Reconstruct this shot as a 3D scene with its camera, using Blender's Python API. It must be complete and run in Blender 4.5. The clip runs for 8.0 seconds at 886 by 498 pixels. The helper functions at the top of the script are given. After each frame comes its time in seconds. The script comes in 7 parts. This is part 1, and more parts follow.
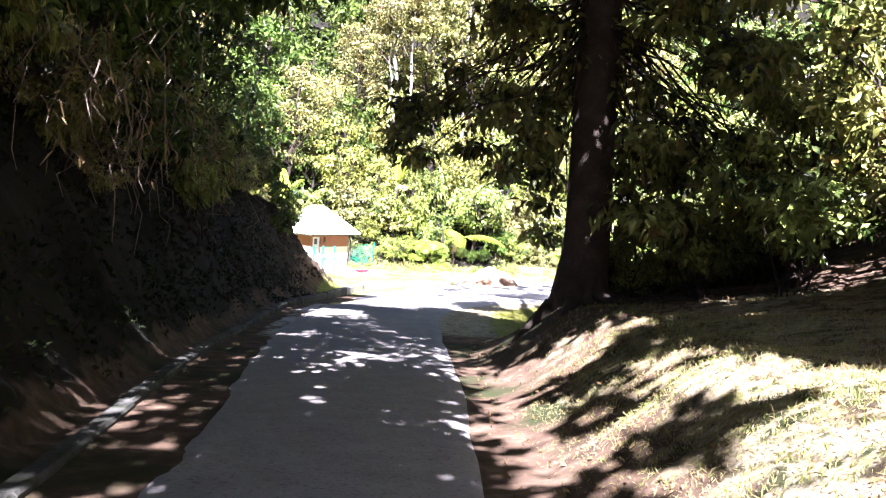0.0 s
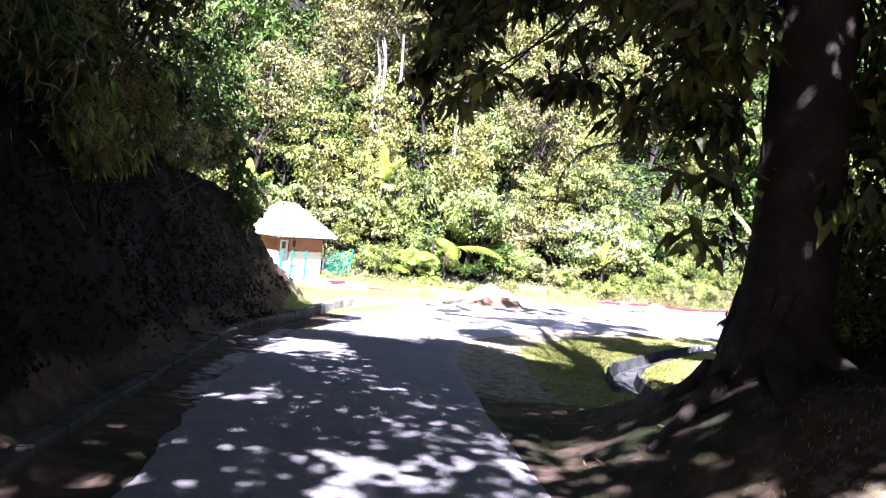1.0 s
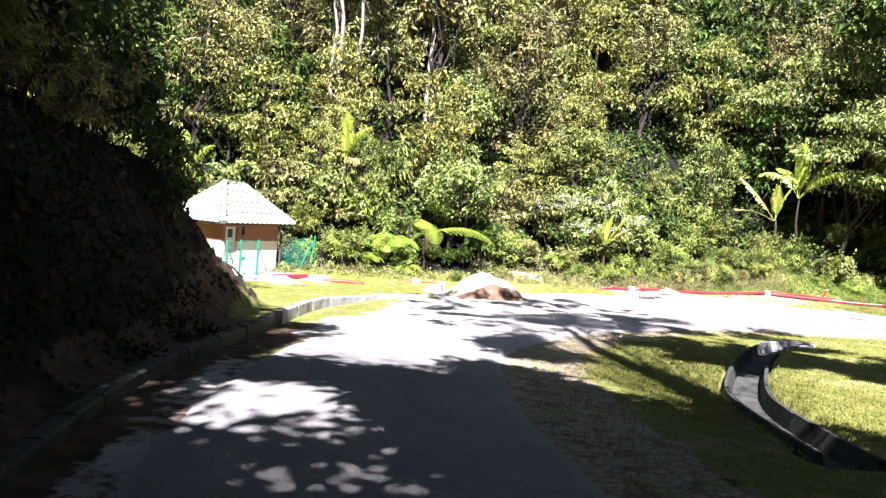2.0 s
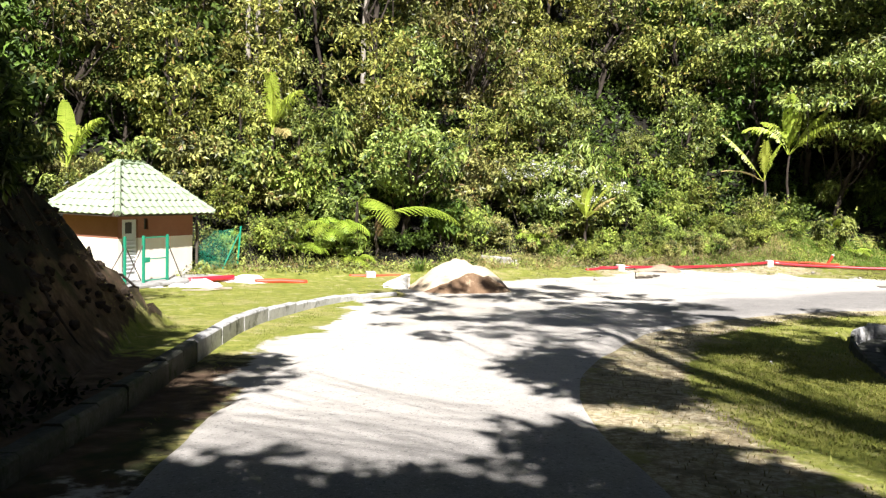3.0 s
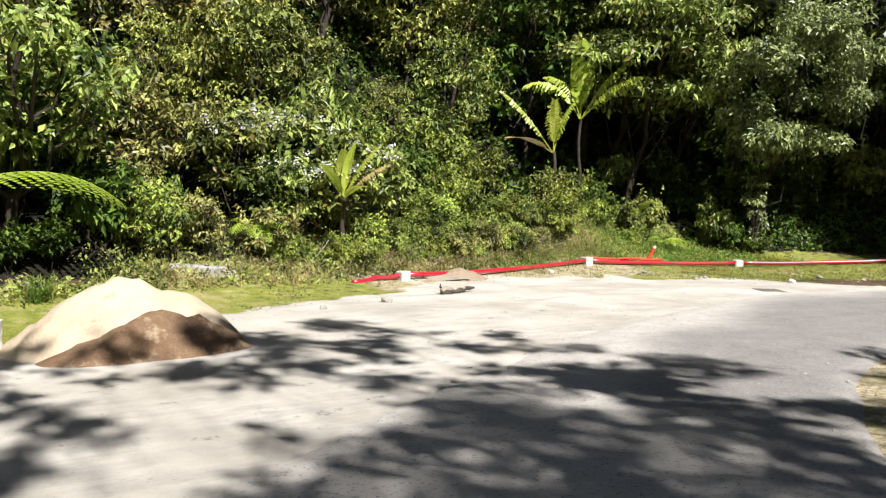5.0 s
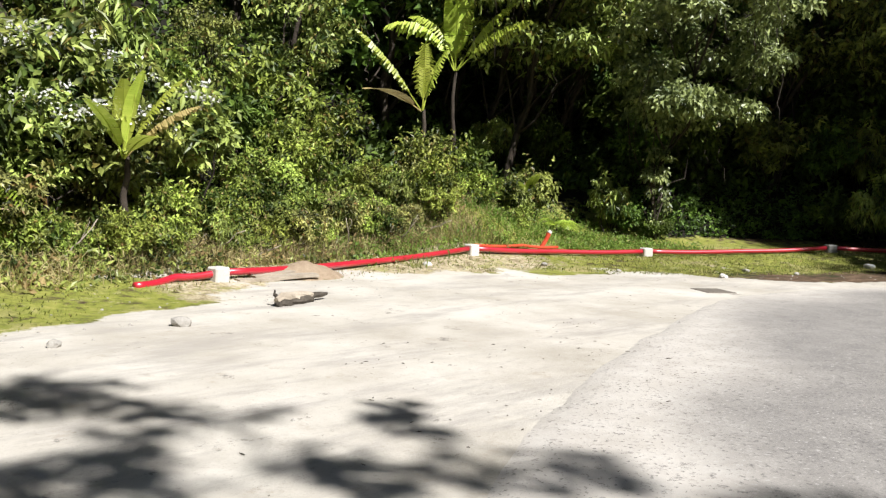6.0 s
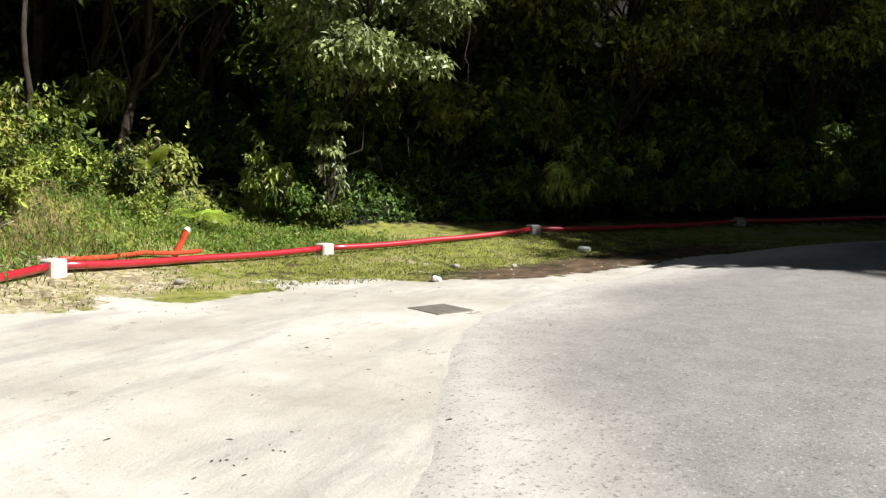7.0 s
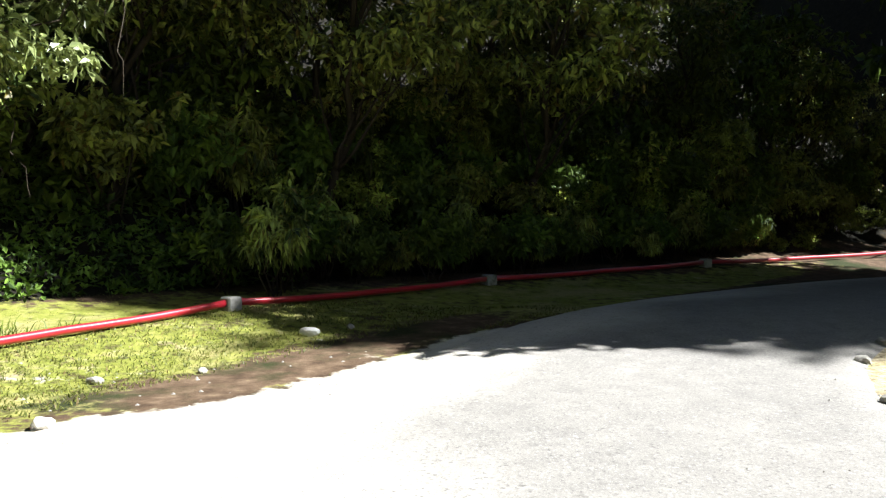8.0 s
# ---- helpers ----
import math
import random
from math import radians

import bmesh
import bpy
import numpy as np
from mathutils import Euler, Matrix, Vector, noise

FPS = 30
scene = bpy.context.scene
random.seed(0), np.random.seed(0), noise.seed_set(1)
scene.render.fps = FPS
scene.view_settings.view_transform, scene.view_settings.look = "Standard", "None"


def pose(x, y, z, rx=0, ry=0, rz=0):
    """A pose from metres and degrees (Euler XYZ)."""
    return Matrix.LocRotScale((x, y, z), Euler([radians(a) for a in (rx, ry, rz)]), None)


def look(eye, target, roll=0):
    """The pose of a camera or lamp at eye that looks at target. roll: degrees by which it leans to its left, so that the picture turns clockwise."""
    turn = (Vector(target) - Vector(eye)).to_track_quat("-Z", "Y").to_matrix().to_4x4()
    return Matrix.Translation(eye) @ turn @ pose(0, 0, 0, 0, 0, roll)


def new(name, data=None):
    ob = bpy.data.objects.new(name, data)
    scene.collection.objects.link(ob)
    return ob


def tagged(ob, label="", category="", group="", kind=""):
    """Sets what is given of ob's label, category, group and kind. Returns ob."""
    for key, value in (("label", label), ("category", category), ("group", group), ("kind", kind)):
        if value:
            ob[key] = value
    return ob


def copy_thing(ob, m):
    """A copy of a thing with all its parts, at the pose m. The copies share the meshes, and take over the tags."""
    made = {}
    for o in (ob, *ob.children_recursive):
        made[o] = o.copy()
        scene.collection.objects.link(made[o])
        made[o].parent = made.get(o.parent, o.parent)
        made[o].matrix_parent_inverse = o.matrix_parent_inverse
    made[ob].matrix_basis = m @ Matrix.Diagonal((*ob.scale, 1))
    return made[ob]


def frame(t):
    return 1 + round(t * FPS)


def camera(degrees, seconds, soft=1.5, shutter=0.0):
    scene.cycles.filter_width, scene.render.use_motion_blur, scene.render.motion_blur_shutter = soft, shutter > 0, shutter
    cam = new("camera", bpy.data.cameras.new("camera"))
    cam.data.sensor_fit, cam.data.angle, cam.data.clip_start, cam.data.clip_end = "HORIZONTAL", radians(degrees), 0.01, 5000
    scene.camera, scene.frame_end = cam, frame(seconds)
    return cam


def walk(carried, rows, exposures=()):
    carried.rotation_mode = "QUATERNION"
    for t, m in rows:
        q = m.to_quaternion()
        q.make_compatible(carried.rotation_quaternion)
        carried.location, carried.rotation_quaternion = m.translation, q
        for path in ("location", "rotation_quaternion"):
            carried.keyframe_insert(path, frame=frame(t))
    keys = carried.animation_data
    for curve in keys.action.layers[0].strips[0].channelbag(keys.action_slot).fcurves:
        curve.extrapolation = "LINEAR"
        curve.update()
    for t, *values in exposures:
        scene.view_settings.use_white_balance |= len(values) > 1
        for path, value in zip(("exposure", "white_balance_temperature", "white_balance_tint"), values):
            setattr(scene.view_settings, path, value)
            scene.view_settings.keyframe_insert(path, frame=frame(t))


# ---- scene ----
cam = camera(57.1, 8.0, 1.3)
METRES, EYE, TILT, LEAN, TURN = 58.594, 1.875, 0.0, 0.0, 0.0
ROWS = [
    (0.0, 0.0, 0.0, 0.0, 0.25, -3.7, -3.93),
    (0.5, -0.0104, 0.0685, -0.0055, -0.37, -3.21, -5.48),
    (1.0, -0.0201, 0.1343, -0.0112, -1.76, -2.65, -6.47),
    (2.5, -0.0426, 0.3204, -0.0257, -7.54, -3.86, -2.8),
    (3.0, -0.0448, 0.381, -0.0304, -10.37, -4.11, -1.77),
    (3.5, -0.0435, 0.4433, -0.0358, -13.71, -3.41, -4.0),
    (4.0, -0.0333, 0.5059, -0.0406, -19.76, -3.02, -3.5),
    (4.5, -0.0166, 0.5697, -0.0445, -27.29, -3.0, -2.34),
    (6.0, 0.0724, 0.7299, -0.0528, -44.02, -4.53, -2.88),
    (6.5, 0.1181, 0.7722, -0.0543, -54.34, -4.5, -3.79),
    (7.0, 0.1703, 0.8026, -0.0548, -68.32, -4.9, -1.31),
    (7.5, 0.2206, 0.8223, -0.055, -79.53, -2.53, -0.1),
    (8.0, 0.2807, 0.8346, -0.0566, -89.73, -0.65, -0.28),
]
walk(cam, [(t, pose(0, 0, EYE, TILT, LEAN, TURN) @ pose(METRES * x, METRES * y, METRES * z, 90 + pitch, roll, yaw)) for t, x, y, z, yaw, pitch, roll in ROWS],
     [(0.0, 3.40, 5500, 34), (0.6, 3.22, 5400, 37), (1.2, 2.7, 5100, 40), (2.4, 1.68, 5950, 20), (3.5, 1.18, 6150, 15), (4.5, 0.94, 6150, 15), (6.0, 0.84, 6050, 14), (6.5, 0.74, 6200, 11), (7.2, 1.0, 6050, 13), (8.0, 1.78, 5900, 10)])

# ---------------------------------------------------------------- daylight
SUN_EL, SUN_AZ = 48.0, 2.5            # height above the horizon; the light travels ahead along +y, a little to the right
world = bpy.data.worlds.new("sky")
scene.world = world
world.use_nodes = True
wn, wl = world.node_tree.nodes, world.node_tree.links
sky = wn.new("ShaderNodeTexSky")
sky.sky_type = "NISHITA"
sky.sun_disc = False
sky.sun_elevation = radians(SUN_EL)
sky.sun_rotation = radians(180 + SUN_AZ)
sky.dust_density = 1.2
wl.new(sky.outputs[0], wn["Background"].inputs[0])
wn["Background"].inputs[1].default_value = 0.021
sun_data = bpy.data.lights.new("sun", "SUN")
sun_data.energy, sun_data.angle, sun_data.color = 5.0, radians(0.55), (1.0, 0.965, 0.90)
sun = new("sun", sun_data)
travel = Vector((math.sin(radians(SUN_AZ)) * math.cos(radians(SUN_EL)), math.cos(radians(SUN_AZ)) * math.cos(radians(SUN_EL)), -math.sin(radians(SUN_EL))))
sun.matrix_world = look(Vector((0, 0, 60)) - travel * 40, Vector((0, 0, 60)))


# ---------------------------------------------------------------- materials
def material(name, rough=0.8, spec=0.3):
    m = bpy.data.materials.new(name)
    m.use_nodes = True
    b = m.node_tree.nodes["Principled BSDF"]
    b.inputs["Roughness"].default_value = rough
    b.inputs["Specular IOR Level"].default_value = spec
    return m, m.node_tree.nodes, m.node_tree.links, b


def noise_node(n, l, scale, detail=4.0, rough=0.6, vec=None):
    t = n.new("ShaderNodeTexNoise")
    t.inputs["Scale"].default_value, t.inputs["Detail"].default_value, t.inputs["Roughness"].default_value = scale, detail, rough
    if vec is not None:
        l.new(vec, t.inputs["Vector"])
    return t


def ramp(n, l, fac, stops):
    r = n.new("ShaderNodeValToRGB")
    while len(r.color_ramp.elements) < len(stops):
        r.color_ramp.elements.new(0.5)
    for e, (p, c) in zip(r.color_ramp.elements, stops):
        e.position, e.color = p, (*c, 1)
    l.new(fac, r.inputs[0])
    return r


def mixed(n, l, fac, a, b, kind="MIX"):
    x = n.new("ShaderNodeMix")
    x.data_type, x.blend_type = "RGBA", kind
    for sock, v in ((x.inputs[0], fac), (x.inputs[6], a), (x.inputs[7], b)):
        if isinstance(v, (int, float)):
            sock.default_value = v
        elif isinstance(v, tuple):
            sock.default_value = (*v, 1)
        else:
            l.new(v, sock)
    return x.outputs[2]


def math_node(n, l, op, a, b=0.0, clamp=False):
    x = n.new("ShaderNodeMath")
    x.operation, x.use_clamp = op, clamp
    for sock, v in ((x.inputs[0], a), (x.inputs[1], b)):
        if isinstance(v, (int, float)):
            sock.default_value = v
        else:
            l.new(v, sock)
    return x.outputs[0]


def bumped(n, l, b, height, strength, distance):
    u = n.new("ShaderNodeBump")
    u.inputs["Strength"].default_value, u.inputs["Distance"].default_value = strength, distance
    l.new(height, u.inputs["Height"])
    l.new(u.outputs[0], b.inputs["Normal"])


def place_vec(n):
    return n.new("ShaderNodeNewGeometry").outputs["Position"]


def surface(name, stops, scale, rough=0.8, spec=0.3, fine=8.0, bump=0.4, dist=0.01, second=None, metal=0.0):
    """A plain surface: colour from two scales of noise, with a fine relief."""
    m, n, l, b = material(name, rough, spec)
    p = place_vec(n)
    big, small = noise_node(n, l, scale, 5, 0.6, p), noise_node(n, l, scale * fine, 4, 0.65, p)
    f = math_node(n, l, "ADD", math_node(n, l, "MULTIPLY", big.outputs[0], 0.6), math_node(n, l, "MULTIPLY", small.outputs[0], 0.4))
    c = ramp(n, l, f, stops).outputs[0]
    rnd = n.new("ShaderNodeObjectInfo").outputs["Random"]
    c = mixed(n, l, math_node(n, l, "MULTIPLY", rnd, 0.25), c, (0.5, 0.5, 0.5), "MULTIPLY")
    if second:
        stain = noise_node(n, l, second[1], 6, 0.7, p)
        c = mixed(n, l, ramp(n, l, stain.outputs[0], [(second[2], (0, 0, 0)), (second[2] + 0.14, (1, 1, 1))]).outputs[0], c, second[0])
    l.new(c, b.inputs["Base Color"])
    b.inputs["Metallic"].default_value = metal
    bumped(n, l, b, small.outputs[0], bump, dist)
    return m


def leaf_material(name, dark, light, rough=0.4, spec=0.5, through_light=0.3, hue=0.014, old=None):
    """Leaves: each leaf and each plant differs a little; tufts run from painted shade to painted sun; light comes
    through the blade.
    """
    m, n, l, b = material(name, rough, spec)
    isl = n.new("ShaderNodeNewGeometry").outputs["Random Per Island"]
    rnd = n.new("ShaderNodeObjectInfo").outputs["Random"]
    # tuft noise darkens or pales whole clumps, shade gaps painted into leaf colour
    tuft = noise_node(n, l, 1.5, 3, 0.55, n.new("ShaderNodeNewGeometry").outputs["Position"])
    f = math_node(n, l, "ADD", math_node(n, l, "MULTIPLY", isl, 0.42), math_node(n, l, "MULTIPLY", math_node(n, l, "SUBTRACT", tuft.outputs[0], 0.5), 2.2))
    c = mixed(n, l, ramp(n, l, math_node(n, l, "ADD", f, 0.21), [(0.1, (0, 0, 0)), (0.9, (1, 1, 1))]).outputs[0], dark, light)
    if old:
        c = mixed(n, l, math_node(n, l, "GREATER_THAN", isl, 0.93), c, old)
    h = n.new("ShaderNodeHueSaturation")
    l.new(c, h.inputs["Color"])
    l.new(math_node(n, l, "ADD", math_node(n, l, "MULTIPLY", rnd, 2 * hue), 0.5 - hue), h.inputs["Hue"])
    l.new(math_node(n, l, "ADD", math_node(n, l, "MULTIPLY", rnd, 0.5), 0.75), h.inputs["Value"])
    l.new(h.outputs[0], b.inputs["Base Color"])
    t = n.new("ShaderNodeBsdfTranslucent")
    g = n.new("ShaderNodeGamma")
    g.inputs[1].default_value = 0.85
    l.new(h.outputs[0], g.inputs[0])
    l.new(g.outputs[0], t.inputs[0])
    s = n.new("ShaderNodeMixShader")
    s.inputs[0].default_value = through_light
    l.new(b.outputs[0], s.inputs[1])
    l.new(t.outputs[0], s.inputs[2])
    l.new(s.outputs[0], n["Material Output"].inputs[0])
    return m


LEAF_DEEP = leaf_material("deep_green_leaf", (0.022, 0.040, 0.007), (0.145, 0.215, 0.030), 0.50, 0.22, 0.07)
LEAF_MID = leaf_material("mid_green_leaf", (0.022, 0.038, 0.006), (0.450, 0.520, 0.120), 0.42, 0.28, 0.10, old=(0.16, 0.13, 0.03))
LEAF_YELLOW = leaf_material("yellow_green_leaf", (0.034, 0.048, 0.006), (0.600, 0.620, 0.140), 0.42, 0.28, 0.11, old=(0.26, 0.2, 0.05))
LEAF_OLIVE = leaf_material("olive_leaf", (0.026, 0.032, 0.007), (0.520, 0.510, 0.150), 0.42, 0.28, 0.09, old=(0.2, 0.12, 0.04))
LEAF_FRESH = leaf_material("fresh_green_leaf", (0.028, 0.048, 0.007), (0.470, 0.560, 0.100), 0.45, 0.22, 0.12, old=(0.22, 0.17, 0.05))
# moss made nearly black, so the bank's shade sits in the leaf colour
LEAF_MOSS_SHADE = leaf_material("shade_dark_moss", (0.010, 0.015, 0.005), (0.038, 0.048, 0.014), 0.7, 0.1, 0.05)
RICH_GRASS = leaf_material("rich_grass", (0.105, 0.170, 0.024), (0.270, 0.360, 0.062), 0.5, 0.3, 0.45, 0.01, old=(0.30, 0.26, 0.10))
# paler than other leaves: the sun's gleam on the crown is in the colour
LEAF_BRIGHT = leaf_material("sunlit_shining_leaf", (0.070, 0.105, 0.026), (0.50, 0.60, 0.21), 0.4, 0.5, 0.2)
LEAF_BANANA = leaf_material("banana_leaf", (0.350, 0.440, 0.045), (0.500, 0.560, 0.085), 0.4, 0.5, 0.32, 0.01)
LEAF_WITHERED = leaf_material("withered_leaf", (0.42, 0.33, 0.11), (0.60, 0.50, 0.20), 0.6, 0.2, 0.25, 0.01)
LEAF_DEAD = leaf_material("dead_leaf", (0.16, 0.10, 0.04), (0.34, 0.25, 0.11), 0.7, 0.2, 0.25, 0.01)
LEAF_FERN = leaf_material("fern_leaf", (0.270, 0.390, 0.032), (0.420, 0.530, 0.065), 0.45, 0.4, 0.3, 0.01)
PETAL = leaf_material("white_petal", (0.62, 0.62, 0.55), (0.85, 0.84, 0.78), 0.6, 0.3, 0.3, 0.0)
GRASS_BLADE = leaf_material("grass_blade", (0.150, 0.175, 0.030), (0.310, 0.315, 0.070), 0.5, 0.35, 0.35, 0.01, old=(0.30, 0.25, 0.10))
TURF_BLADE = leaf_material("turf_blade", (0.205, 0.220, 0.038), (0.370, 0.355, 0.090), 0.55, 0.25, 0.4, 0.01, old=(0.36, 0.31, 0.12))
VERGE_BLADE = leaf_material("verge_blade", (0.125, 0.160, 0.030), (0.300, 0.325, 0.078), 0.5, 0.3, 0.5, 0.012, old=(0.33, 0.26, 0.11))
MATTED = leaf_material("matted_grass", (0.19, 0.155, 0.060), (0.33, 0.285, 0.12), 0.6, 0.2, 0.2, 0.01, old=(0.14, 0.20, 0.03))
STRAW = leaf_material("dry_grass", (0.20, 0.16, 0.06), (0.48, 0.40, 0.20), 0.6, 0.25, 0.3, 0.01)
BARK = surface("brown_bark", [(0.25, (0.022, 0.017, 0.012)), (0.55, (0.062, 0.049, 0.036)), (0.8, (0.13, 0.11, 0.085))], 3.0, 0.9, 0.2, 9, 0.9, 0.03)
BARK_PALE = surface("pale_bark", [(0.25, (0.20, 0.17, 0.13)), (0.55, (0.38, 0.34, 0.27)), (0.8, (0.52, 0.48, 0.40))], 3.0, 0.85, 0.2, 9, 0.6, 0.02)
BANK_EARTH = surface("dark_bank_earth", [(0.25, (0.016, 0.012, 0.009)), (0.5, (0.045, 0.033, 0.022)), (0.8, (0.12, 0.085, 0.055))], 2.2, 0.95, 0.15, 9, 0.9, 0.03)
LIANA = surface("hanging_root", [(0.3, (0.12, 0.09, 0.06)), (0.7, (0.34, 0.28, 0.2))], 5.0, 0.9, 0.2, 6, 0.4, 0.01)
CONCRETE = surface("weathered_concrete", [(0.25, (0.17, 0.16, 0.14)), (0.5, (0.36, 0.35, 0.32)), (0.8, (0.52, 0.51, 0.48))], 1.6, 0.9, 0.25, 14, 0.5, 0.01, ((0.07, 0.075, 0.045), 2.3, 0.56))
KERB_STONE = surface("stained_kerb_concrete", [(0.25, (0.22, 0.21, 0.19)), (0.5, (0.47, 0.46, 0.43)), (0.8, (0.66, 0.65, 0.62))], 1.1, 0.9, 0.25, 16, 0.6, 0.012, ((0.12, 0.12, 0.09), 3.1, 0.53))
# moss and damp, darkened further to carry tree shade
MOSSY_SHADED = surface("mossy_damp_shaded_concrete", [(0.25, (0.035, 0.036, 0.026)), (0.5, (0.085, 0.085, 0.066)), (0.8, (0.19, 0.185, 0.16))], 1.8, 0.9, 0.25, 12, 0.6, 0.012, ((0.03, 0.04, 0.016), 2.6, 0.52))
CONCRETE_WHITE = surface("white_concrete", [(0.25, (0.42, 0.39, 0.34)), (0.6, (0.62, 0.59, 0.52)), (0.85, (0.74, 0.71, 0.64))], 3.0, 0.9, 0.25, 12, 0.4, 0.008, ((0.30, 0.26, 0.2), 5.0, 0.62))
SAND = surface("pale_sand", [(0.25, (0.36, 0.28, 0.18)), (0.5, (0.50, 0.41, 0.28)), (0.8, (0.60, 0.51, 0.37))], 0.9, 0.95, 0.15, 26, 0.6, 0.02, ((0.30, 0.21, 0.125), 1.7, 0.60))
BROWN_SHADED_SAND = surface("damp_shaded_brown_sand", [(0.25, (0.12, 0.070, 0.038)), (0.5, (0.21, 0.132, 0.075)), (0.8, (0.36, 0.25, 0.15))], 2.2, 0.95, 0.15, 12, 0.8, 0.03, ((0.42, 0.33, 0.21), 2.4, 0.54))
DEBRIS = surface("dry_debris", [(0.25, (0.20, 0.14, 0.085)), (0.6, (0.36, 0.28, 0.19)), (0.85, (0.52, 0.45, 0.35))], 5.0, 0.95, 0.15, 7, 0.8, 0.02)
RUBBLE = surface("white_rubble", [(0.25, (0.50, 0.49, 0.45)), (0.6, (0.72, 0.71, 0.67)), (0.85, (0.82, 0.81, 0.77))], 4.0, 0.9, 0.2, 8, 0.6, 0.02)
STONE = surface("grey_stone", [(0.25, (0.20, 0.18, 0.15)), (0.6, (0.40, 0.38, 0.33)), (0.85, (0.56, 0.53, 0.47))], 6.0, 0.9, 0.25, 6, 0.6, 0.01)
RED_PIPE = surface("red_painted_steel", [(0.25, (0.36, 0.008, 0.018)), (0.6, (0.50, 0.012, 0.030)), (0.85, (0.60, 0.035, 0.055))], 1.5, 0.38, 0.6, 20, 0.04, 0.003, ((0.24, 0.10, 0.06), 3.0, 0.68))
RED_PIPE.node_tree.nodes["Principled BSDF"].inputs["Coat Weight"].default_value = 1.0
RED_PIPE.node_tree.nodes["Principled BSDF"].inputs["Coat Roughness"].default_value = 0.30
ORANGE_PIPE = surface("orange_red_plastic", [(0.25, (0.52, 0.05, 0.02)), (0.7, (0.66, 0.10, 0.04))], 2.0, 0.45, 0.4, 12, 0.2, 0.004)
GREEN_STEEL = surface("green_painted_steel", [(0.25, (0.010, 0.20, 0.11)), (0.7, (0.022, 0.32, 0.18))], 4.0, 0.4, 0.5, 10, 0.15, 0.003)
WALL_CREAM = surface("cream_plaster", [(0.25, (0.66, 0.60, 0.48)), (0.6, (0.78, 0.72, 0.60)), (0.85, (0.82, 0.77, 0.66))], 1.2, 0.9, 0.2, 22, 0.25, 0.004, ((0.50, 0.43, 0.32), 1.7, 0.66))
WALL_BROWN = surface("terracotta_plaster", [(0.25, (0.23, 0.098, 0.062)), (0.6, (0.32, 0.145, 0.092)), (0.85, (0.38, 0.185, 0.125))], 1.2, 0.9, 0.2, 22, 0.25, 0.004)
TILE_GREEN = surface("pale_green_roof_tile", [(0.25, (0.265, 0.330, 0.205)), (0.6, (0.365, 0.435, 0.290)), (0.85, (0.46, 0.51, 0.38))], 2.0, 0.6, 0.35, 14, 0.3, 0.006, ((0.20, 0.22, 0.15), 3.0, 0.66))
ROOF_UNDER = surface("roof_boarding", [(0.3, (0.06, 0.05, 0.04)), (0.7, (0.12, 0.10, 0.08))], 3.0, 0.9, 0.2)
DOOR_WHITE = surface("dusty_white_paint", [(0.25, (0.60, 0.61, 0.60)), (0.7, (0.76, 0.77, 0.76))], 2.0, 0.6, 0.3, 12, 0.15, 0.004)
DARK_WOOD = surface("dark_weathered_wood", [(0.25, (0.03, 0.025, 0.02)), (0.6, (0.10, 0.085, 0.065)), (0.85, (0.2, 0.17, 0.13))], 3.0, 0.9, 0.2, 9, 0.7, 0.02)
GREY_WOOD = surface("sun_bleached_wood", [(0.25, (0.22, 0.18, 0.13)), (0.6, (0.44, 0.38, 0.29)), (0.85, (0.58, 0.52, 0.42))], 3.0, 0.9, 0.2, 9, 0.6, 0.02)
IRON = surface("rusty_iron", [(0.25, (0.055, 0.045, 0.038)), (0.6, (0.13, 0.105, 0.08)), (0.85, (0.24, 0.20, 0.15))], 4.0, 0.75, 0.4, 10, 0.4, 0.006, None, 0.3)
LID = surface("dusty_lid", [(0.25, (0.10, 0.085, 0.065)), (0.6, (0.17, 0.15, 0.12)), (0.85, (0.27, 0.245, 0.2))], 5.0, 0.9, 0.3, 6, 0.5, 0.006)
DARK_GLASS = surface("dark_opening", [(0.3, (0.02, 0.018, 0.016)), (0.7, (0.04, 0.036, 0.03))], 4.0, 0.3, 0.5, 5, 0.1, 0.002)


